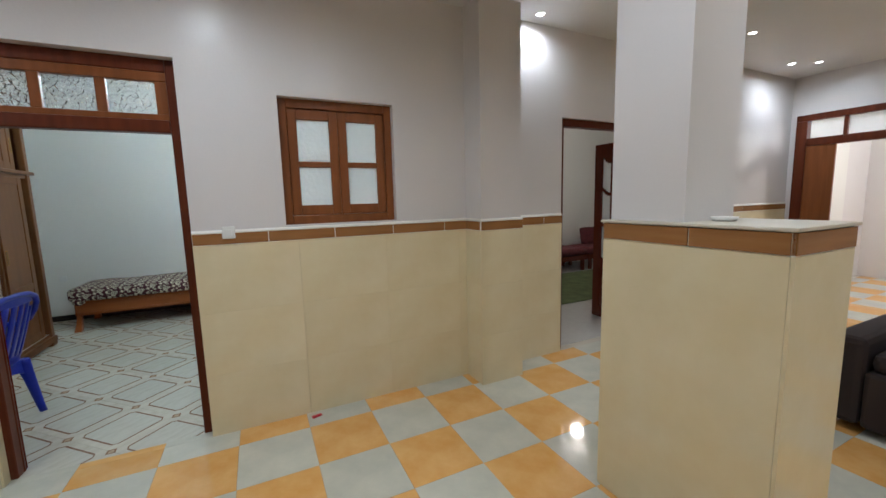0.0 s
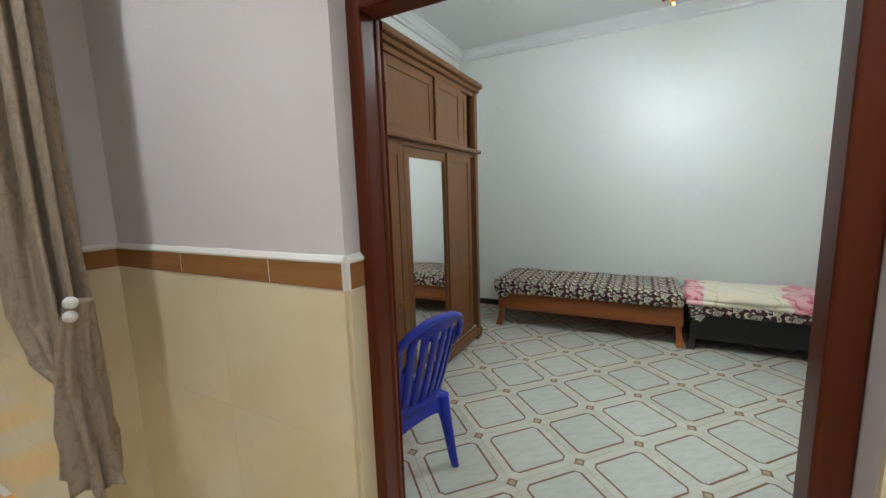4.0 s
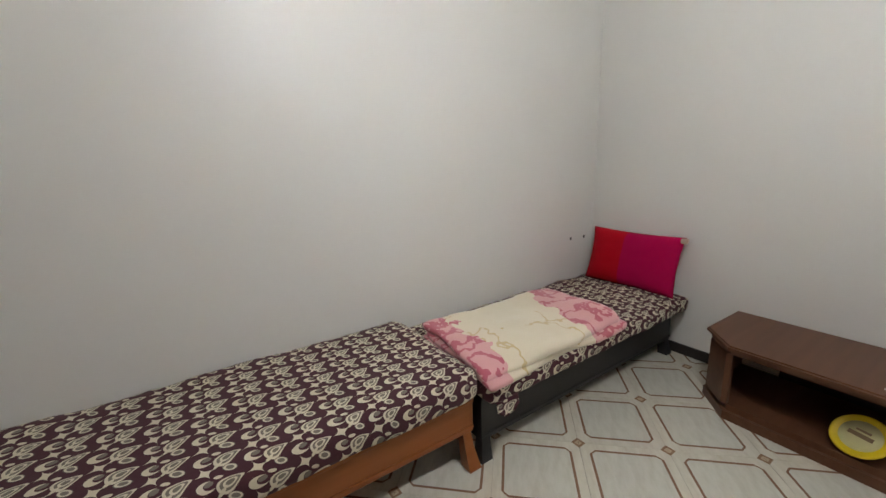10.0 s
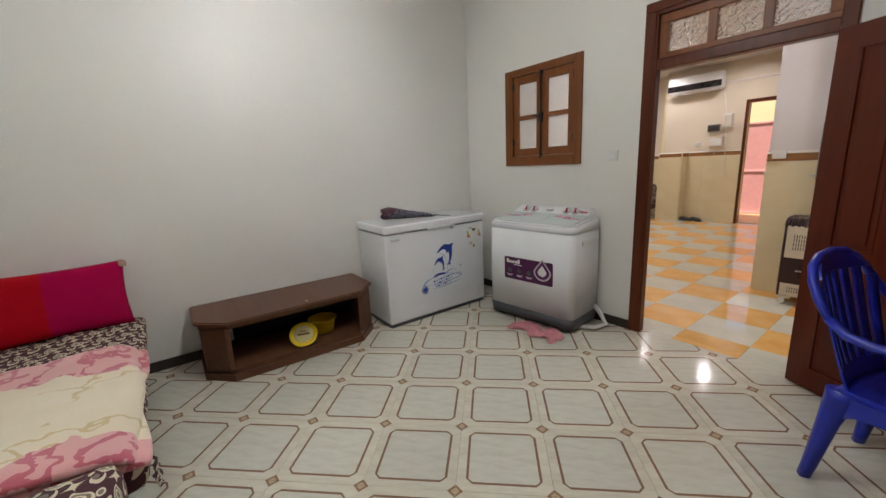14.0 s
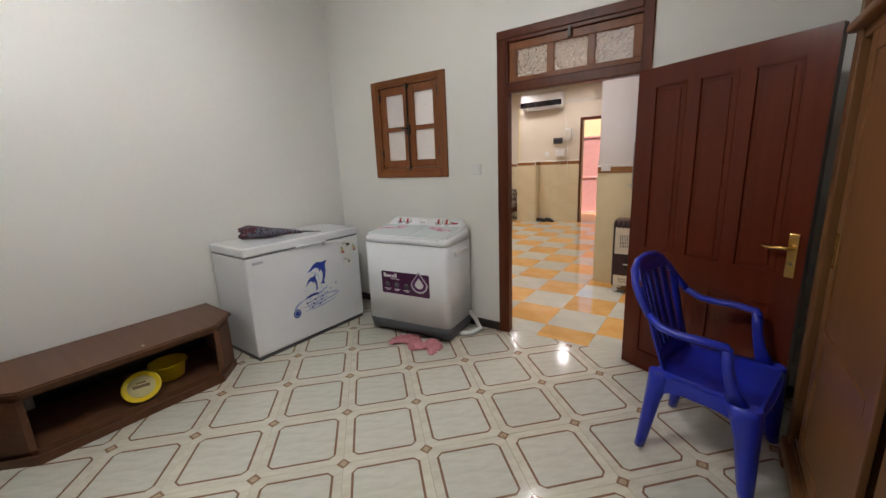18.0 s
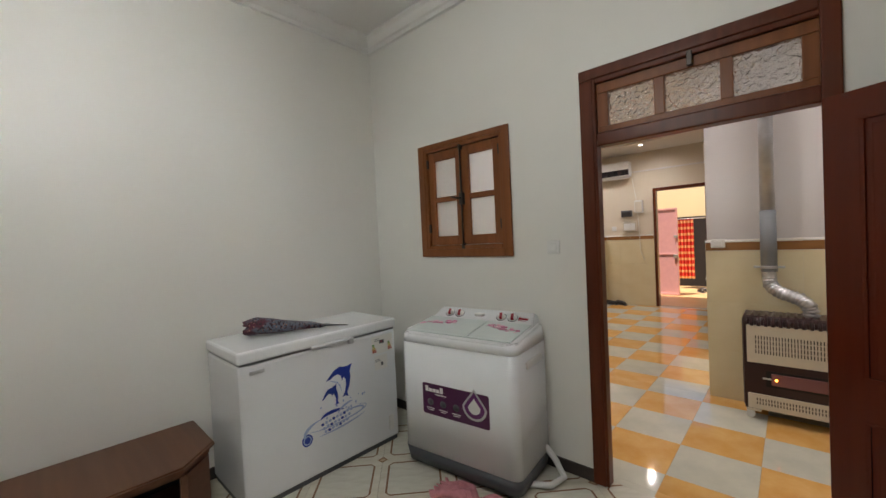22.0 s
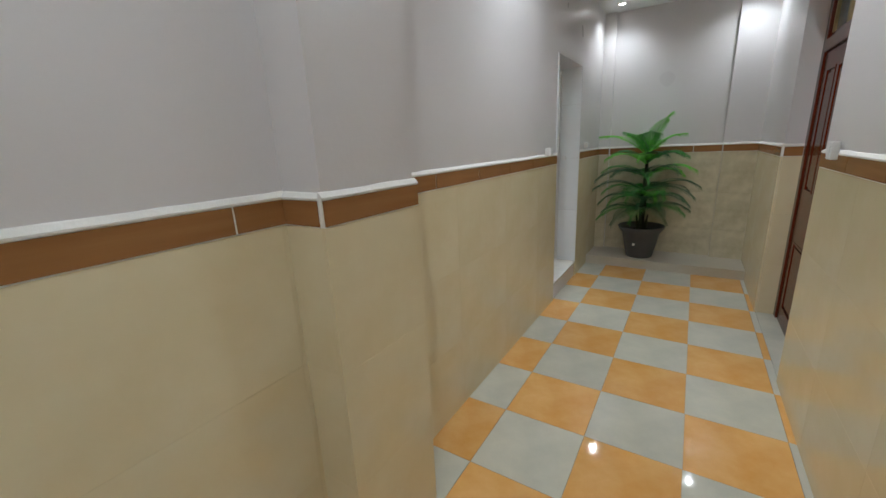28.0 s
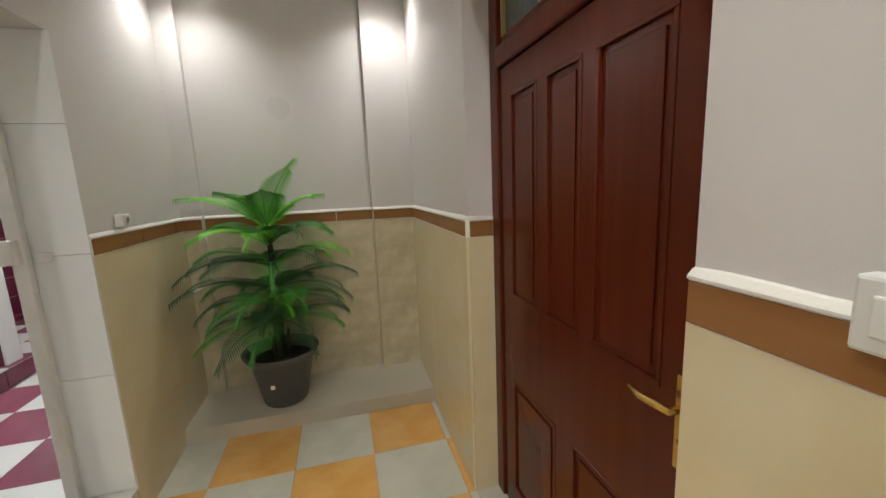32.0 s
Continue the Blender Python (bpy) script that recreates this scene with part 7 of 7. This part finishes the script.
# wide doorway on the east: frame with transom
d6 = tagged(new("door_6"), "wide brown doorway with glazed transom and open leaf", "door", kind="structure")
part("frame_post", bx(6.71, 1.15, 0, 6.83, 1.25, 2.45, bevel=0.006), WOODF, d6)
part("frame_post", bx(6.71, 2.74, 0, 6.83, 2.86, 2.45, bevel=0.006), WOODF, d6)
part("frame_head", bx(6.71, 1.15, 2.45, 6.83, 2.86, 2.53, bevel=0.006), WOODF, d6)
part("transom_bar", bx(6.71, 1.25, 2.12, 6.83, 2.74, 2.22, bevel=0.006), WOODF, d6)
for k in range(4):
    y = 1.25 + k * 0.3725
    no_shadow(part("pane", bx(6.765, y + 0.02, 2.22, 6.771, y + 0.3525, 2.45), FROST, d6))
    if k:
        part("muntin", bx(6.73, y - 0.02, 2.22, 6.81, y + 0.02, 2.45), WOODF, d6)
part("leaf", bx(6.72, 2.44, 0.01, 6.76, 2.74, 2.12, bevel=0.005), WOODW, d6)

# potted palm
def palm():
    px, py, pz = -6.93, 1.755, 0.10
    pot = thing("plant_pot", "round grey plastic plant pot with wide rim", "pot")
    POT = plain("grey_pot", (0.085, 0.085, 0.085), 0.45, 0, 0.15, 10)
    bm = bmesh.new()
    lathe(bm, [(0.0, 0.0), (0.135, 0.0), (0.142, 0.012), (0.2, 0.29), (0.235, 0.335), (0.25, 0.365), (0.243, 0.375), (0.225, 0.365), (0.21, 0.33), (0.2, 0.30)], 40, Matrix.Translation((px, py, pz)))
    part("body", bm, POT, pot)
    bm = bmesh.new()
    lathe(bm, [(0.0, 0.305), (0.2, 0.30)], 24, Matrix.Translation((px, py, pz)))
    part("soil", bm, plain("dark_soil", (0.02, 0.016, 0.012), 0.95, 0, 0.4, 30, 0, 0.5), pot)
    part("tag", bx(px + 0.168, py - 0.06, pz + 0.16, px + 0.178, py - 0.035, pz + 0.185), WPLAS, pot)
    t = thing("artificial_palm", "artificial palm with glossy green feathered fronds", "plant")
    bm = bmesh.new()
    tube(bm, [(px, py, pz + 0.29), (px + 0.01, py, pz + 0.6), (px, py + 0.01, pz + 0.9), (px, py, pz + 1.16)], [0.045, 0.04, 0.03, 0.018], 12)
    for k in range(4):
        a = k * 1.7
        tube(bm, [(px + 0.03 * math.cos(a), py + 0.03 * math.sin(a), pz + 0.29), (px + 0.06 * math.cos(a), py + 0.06 * math.sin(a), pz + 0.5)], [0.022, 0.008], 8)
    part("trunk", bm, plain("palm_trunk", (0.05, 0.05, 0.025), 0.8, 0, 0.4, 30, 0, 0.4), t)
    mats = []
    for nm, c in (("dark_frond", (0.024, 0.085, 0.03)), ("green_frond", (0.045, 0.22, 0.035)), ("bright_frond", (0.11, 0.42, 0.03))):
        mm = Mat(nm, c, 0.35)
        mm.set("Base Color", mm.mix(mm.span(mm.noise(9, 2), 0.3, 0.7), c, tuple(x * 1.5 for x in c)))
        mm.set("Subsurface Weight", 0.0)
        mats.append(mm.m)
    rr = random.Random(21)

    def frond(root, az, rise, length, droop, mat):
        bm = bmesh.new()
        n = 38
        d = Vector((math.cos(az), math.sin(az), 0))
        pts = []
        p = Vector(root)
        ang = rise
        for i in range(n + 1):
            pts.append(p.copy())
            ang -= droop / n * (0.4 + 1.2 * i / n)
            p = p + (d * math.cos(ang) + Vector((0, 0, math.sin(ang)))) * (length / n)
        tube(bm, pts, [0.006 * (1 - i / n) + 0.0015 for i in range(n + 1)], 6)
        side = d.cross(Vector((0, 0, 1)))
        for i in range(5, n + 1):
            f = i / n
            ll = 0.15 * math.sin(min(1.0, f * 1.15 + 0.05) * math.pi) ** 0.7 + 0.025
            tan = (pts[i] - pts[i - 1]).normalized()
            upv = side.cross(tan).normalized()
            for s in (-1, 1):
                out = (side * s * 0.82 + tan * 0.55 + upv * 0.12).normalized()
                a = pts[i]
                w = tan * 0.005
                mid = a + out * ll * 0.5 + upv * 0.006
                tip = a + out * ll - Vector((0, 0, 0.018 + 0.02 * f))
                q = [bm.verts.new(a - w * 0.5), bm.verts.new(mid - w), bm.verts.new(tip), bm.verts.new(mid + w), bm.verts.new(a + w * 0.5)]
                bm.faces.new((q[0], q[1], q[3], q[4]))
                bm.faces.new((q[1], q[2], q[3]))
        return part("frond", bm, mat, t)
    for z, n, rise, ln, dr, off in ((0.56, 10, 0.35, 0.58, 1.2, 0.0), (0.68, 9, 0.5, 0.5, 1.4, 0.6), (0.78, 9, 0.45, 0.58, 1.25, 0.35), (0.94, 9, 0.55, 0.56, 1.3, 0.1), (1.08, 8, 0.75, 0.50, 1.35, 0.5), (1.17, 5, 1.05, 0.46, 1.0, 0.2)):
        for k in range(n):
            az = off + 2 * math.pi * k / n + rr.uniform(-0.2, 0.2)
            l2 = ln * rr.uniform(0.85, 1.08)
            reach = Vector((math.cos(az), math.sin(az)))
            if px + reach.x * l2 * 0.9 < END - 0.02:
                l2 = min(l2, (px - END + 0.02) / max(0.2, -reach.x))
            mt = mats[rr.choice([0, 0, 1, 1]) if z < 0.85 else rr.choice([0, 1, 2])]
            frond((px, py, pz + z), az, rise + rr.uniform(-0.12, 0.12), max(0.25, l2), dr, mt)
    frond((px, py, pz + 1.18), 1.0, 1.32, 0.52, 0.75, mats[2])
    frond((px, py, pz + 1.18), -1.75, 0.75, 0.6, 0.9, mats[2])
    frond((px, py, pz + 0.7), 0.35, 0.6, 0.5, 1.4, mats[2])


palm()
lit = thing("candy_wrapper", "small crumpled red wrapper on the floor by the wall", "litter", pose(0.287, 2.845, 0.001, 0, 0, 15))
bm = bmesh.new()
box(bm, -0.035, -0.012, 0, 0.035, 0.012, 0.012, bevel=0.004)
for v in bm.verts:
    v.co += Vector((0, noise.noise(v.co * 90) * 0.008, abs(noise.noise(v.co * 70)) * 0.008))
part("foil", bm, plain("red_foil", (0.5, 0.02, 0.03), 0.3), lit)

# recessed ceiling spots
SPOTG = glow("spot_lens", (1.0, 0.97, 0.92), 12.0)
SPOTS = [(2.25, 2.78), (-6.93, 1.39), (-6.93, 2.56), (5.9, 2.62), (6.15, 2.46), (-1.9, 2.0), (-0.25, 1.95), (-4.3, 1.35), (-4.3, 2.62), (2.1, -2.45), (4.4, 2.3), (4.4, -2.0)]
for k in range(6):
    a = radians(30 + 60 * k)
    SPOTS.append((CEN[0] + 1.72 * math.cos(a), CEN[1] + 1.72 * math.sin(a)))


def spot(m):
    t = thing("ceiling_spot", "round recessed ceiling spotlight, lit", "spotlight", m, "ceiling spotlights")
    bm = bmesh.new()
    lathe(bm, [(0.032, 0.0), (0.034, -0.006), (0.046, -0.006), (0.048, 0.0)], 24)
    part("ring", bm, WPLAS, t)
    bm = bmesh.new()
    lathe(bm, [(0.0, -0.003), (0.033, -0.003), (0.033, 0.0)], 20)
    part("lens", bm, SPOTG, t)
    return t


first = spot(pose(*SPOTS[0], HH))
for x, y in SPOTS[1:]:
    copy_thing(first, pose(x, y, HC if x < -2.95 else HH))
for x, y in SPOTS:
    lamp("spot_light", "SPOT", (x, y, (HC if x < -2.95 else HH) - 0.02), 12 if x < -6.5 else 21 if x < -3 else 22 if x < -1.5 else 24 if y > 1.9 and x < 1 else 10 if y > 2 else 22, COOL, 0.035, aim=(x, y, 0.0), spot=135 if x < -6.5 else 172, blend=1.0 if x < -6.5 else 0.9)
lamp("bathroom_light", "POINT", (-6.6, 0.0, 2.7), 20, (0.86, 0.95, 1.0), 0.08)
lamp("bathroom_light", "POINT", (-8.3, 0.3, 2.7), 18, (0.86, 0.95, 1.0), 0.08)
# Point lamps without fixtures, added to brighten the sitting room and east room.
lamp("salon_fill", "POINT", (5.2, 5.2, 2.9), 22, (1.0, 0.9, 0.78), 0.1)
lamp("east_fill", "POINT", (8.4, 0.8, 2.8), 60, (1.0, 0.95, 0.88), 0.1)
sun = bpy.data.lights.new("sun", "SUN")
sun.energy, sun.angle, sun.color = 5.0, radians(0.6), (1.0, 0.93, 0.82)
so_ = new("sun", sun)
so_.matrix_world = look((0, 0, 0), (-0.15, -0.25, -1.0))

# ---- floor tiles, last ----
T = 0.434
tm = {}


def floor_tile(parent, x0, y0, x1, y1, mat, z=0.0, name="floor_tile", gap=0.002):
    key = (round(x1 - x0, 3), round(y1 - y0, 3), mat.name, round(z, 3))
    if key not in tm:
        bm = bmesh.new()
        w, h = (x1 - x0) / 2 - gap / 2, (y1 - y0) / 2 - gap / 2
        box(bm, -w, -h, -0.008, w, h, 0)
        tm[key] = mesh_of(name, bm, mat)
    ob = new(name, tm[key])
    ob.parent = parent
    ob.location = ((x0 + x1) / 2, (y0 + y1) / 2, z)


def checker(parent, x0, y0, x1, y1, ox, oy, t, mats, z=0.0, gap=0.002):
    i0, i1 = math.floor((x0 - ox) / t), math.ceil((x1 - ox) / t)
    j0, j1 = math.floor((y0 - oy) / t), math.ceil((y1 - oy) / t)
    for i in range(i0, i1):
        for j in range(j0, j1):
            a, b = max(x0, ox + i * t), max(y0, oy + j * t)
            c, d = min(x1, ox + (i + 1) * t), min(y1, oy + (j + 1) * t)
            if c - a > 0.01 and d - b > 0.01:
                floor_tile(parent, a, b, c, d, mats[(i + j) % 2], z, gap=gap)


# hall and corridor: orange and grey squares; the joints across x and along y
def x_line(k):
    return -4.549 + T * k


HT = [ORANGE, GREYT]


def hall_tiles(x0, y0, x1, y1):
    for i in range(-8, 36):
        for j in range(-14, 5):
            a, b = max(x0, x_line(i)), max(y0, 1.865 + T * j)
            c, d = min(x1, x_line(i + 1)), min(y1, 1.865 + T * (j + 1))
            if c - a > 0.01 and d - b > 0.01:
                floor_tile(FL_H, a, b, c, d, HT[(i + j) % 2])


EDGE = x_line(15)
hall_tiles(END, CS, PLX0, CN)
hall_tiles(PLX0, HS, EDGE, HN)
hall_tiles(HEX, HSO, EDGE, HS)
hall_tiles(DX0, HN, DX1, BS - 0.062)
for par, mat in ((0, ORANGE), (1, GREYT)):
    bm = bmesh.new()
    for i in range(15, 34):
        for j in range(-14, 4):
            a, b = x_line(i), 1.865 + T * j
            if (i + j) % 2 == par and a < 9.5 and HSO - 0.5 < b < HN:
                box(bm, a + 0.001, b + 0.001, -0.008, a + T - 0.001, min(b + T - 0.001, HN), 0)
    tagged(part("floor_tiles_far", bm, mat, FL_H), kind="stuff")
checker(FL_BA, -7.2, -1.1, -4.6, CS - 0.24, -7.2, 0.05, 0.42, [MAROONF, WTILE], BAZ - 0.006, 0.003)
checker(FL_BA, -9.15, -0.24, -7.2, CS - 0.24, -7.2, 0.05, 0.42, [MAROONF, WTILE], BAZ - 0.006, 0.003)
checker(W_SH, -9.15, -1.1, -7.2, -0.25, -7.65, 0.05, 0.3, [WTILE, MAROONF], BAZ + 0.146, 0.003)

# bedroom: cream tiles laid diagonally, each with a printed brown square and corner diamonds
m = Mat("bedroom_floor_tile", (0.7, 0.68, 0.6), 0.12)
sep = m.node("ShaderNodeSeparateXYZ", {0: m.obj()})
s = 0.305 / math.sqrt(2)
ax, ay = m.math("ABSOLUTE", sep.outputs[0]), m.math("ABSOLUTE", sep.outputs[1])
big = m.math("MAXIMUM", ax, ay)
diag = m.math("ADD", ax, ay)
octa = m.math("MAXIMUM", big, m.math("SUBTRACT", diag, 0.142))
line = m.math("LESS_THAN", m.math("ABSOLUTE", m.math("SUBTRACT", octa, 0.1665)), 0.0062)
corner = m.math("SUBTRACT", 2 * s, diag)
node = m.math("LESS_THAN", corner, 0.036)
core = m.math("LESS_THAN", corner, 0.02)
vein = m.span(m.noise(7, 5, (1, 3.5, 1), 0.6), 0.4, 0.75)
inside = m.math("LESS_THAN", octa, 0.163)
cream = m.mix(vein, (0.60, 0.585, 0.505), (0.50, 0.48, 0.395))
band = m.mix(vein, (0.64, 0.60, 0.50), (0.53, 0.48, 0.38))
col = m.mix(inside, band, cream)
col = m.mix(line, col, (0.24, 0.135, 0.085))
col = m.mix(node, col, (0.30, 0.18, 0.11))
col = m.mix(core, col, (0.50, 0.37, 0.25))
hsv = m.node("ShaderNodeHueSaturation", {"Color": col, "Value": m.span(m.random(), 0, 1, 0.94, 1.05)})
m.set("Base Color", hsv.outputs[0])
m.set("Roughness", m.span(m.noise(5, 4), 0.3, 0.75, 0.07, 0.17))
m.bump(m.noise(2.0, 2), 0.02, 0.02)
BTILE = m.m


def clip(poly, axis, val, keep_less):
    out = []
    for k in range(len(poly)):
        p, q = poly[k], poly[(k + 1) % len(poly)]
        a, b = (val - p[axis]) * (1 if keep_less else -1), (val - q[axis]) * (1 if keep_less else -1)
        if a >= 0:
            out.append(p)
        if a * b < 0:
            f = a / (a - b)
            out.append(tuple(p[i] + f * (q[i] - p[i]) for i in range(2)))
    return out


h, SLANT = 0.305, 0.0050
tilt = SLANT / h
whole = None
turned = radians(45) + math.atan(tilt)
cT, sT = math.cos(turned), math.sin(turned)
for i in range(-12, 8):
    for j in range(-12, 6):
        if (i + j) % 2 == 0:
            continue
        cx, cy = 0.25 + h * i - SLANT * (j + 5), 6.11 + h * j + SLANT * (i + 3)
        g = 0.0015
        sq = [(cx + u * (h - g), cy + v * (h - g)) for u, v in ((1, tilt), (-tilt, 1), (-1, -tilt), (tilt, -1))]
        poly = clip(clip(clip(clip(sq, 0, BE, True), 0, BW, False), 1, BN, True), 1, BS - 0.062, False)
        if len(poly) < 3:
            continue
        area = abs(sum(p[0] * q[1] - q[0] * p[1] for p, q in zip(poly, poly[1:] + poly[:1]))) / 2
        if area < 2e-4:
            continue
        if len(poly) == 4 and abs(area - 2 * (h - g) ** 2 * (1 + tilt * tilt)) < 1e-5:
            if whole is None:
                bm = bmesh.new()
                prism(bm, [((x - cx) * cT + (y - cy) * sT, -(x - cx) * sT + (y - cy) * cT) for x, y in sq], -0.008, 0)
                whole = mesh_of("floor_tile", bm, BTILE)
            me = whole
        else:
            bm = bmesh.new()
            prism(bm, [((x - cx) * cT + (y - cy) * sT, -(x - cx) * sT + (y - cy) * cT) for x, y in poly], -0.008, 0)
            me = mesh_of("floor_tile", bm, BTILE)
        ob = new("floor_tile", me)
        ob.parent = FL_B
        ob.matrix_basis = pose(cx, cy, 0, 0, 0, math.degrees(turned))
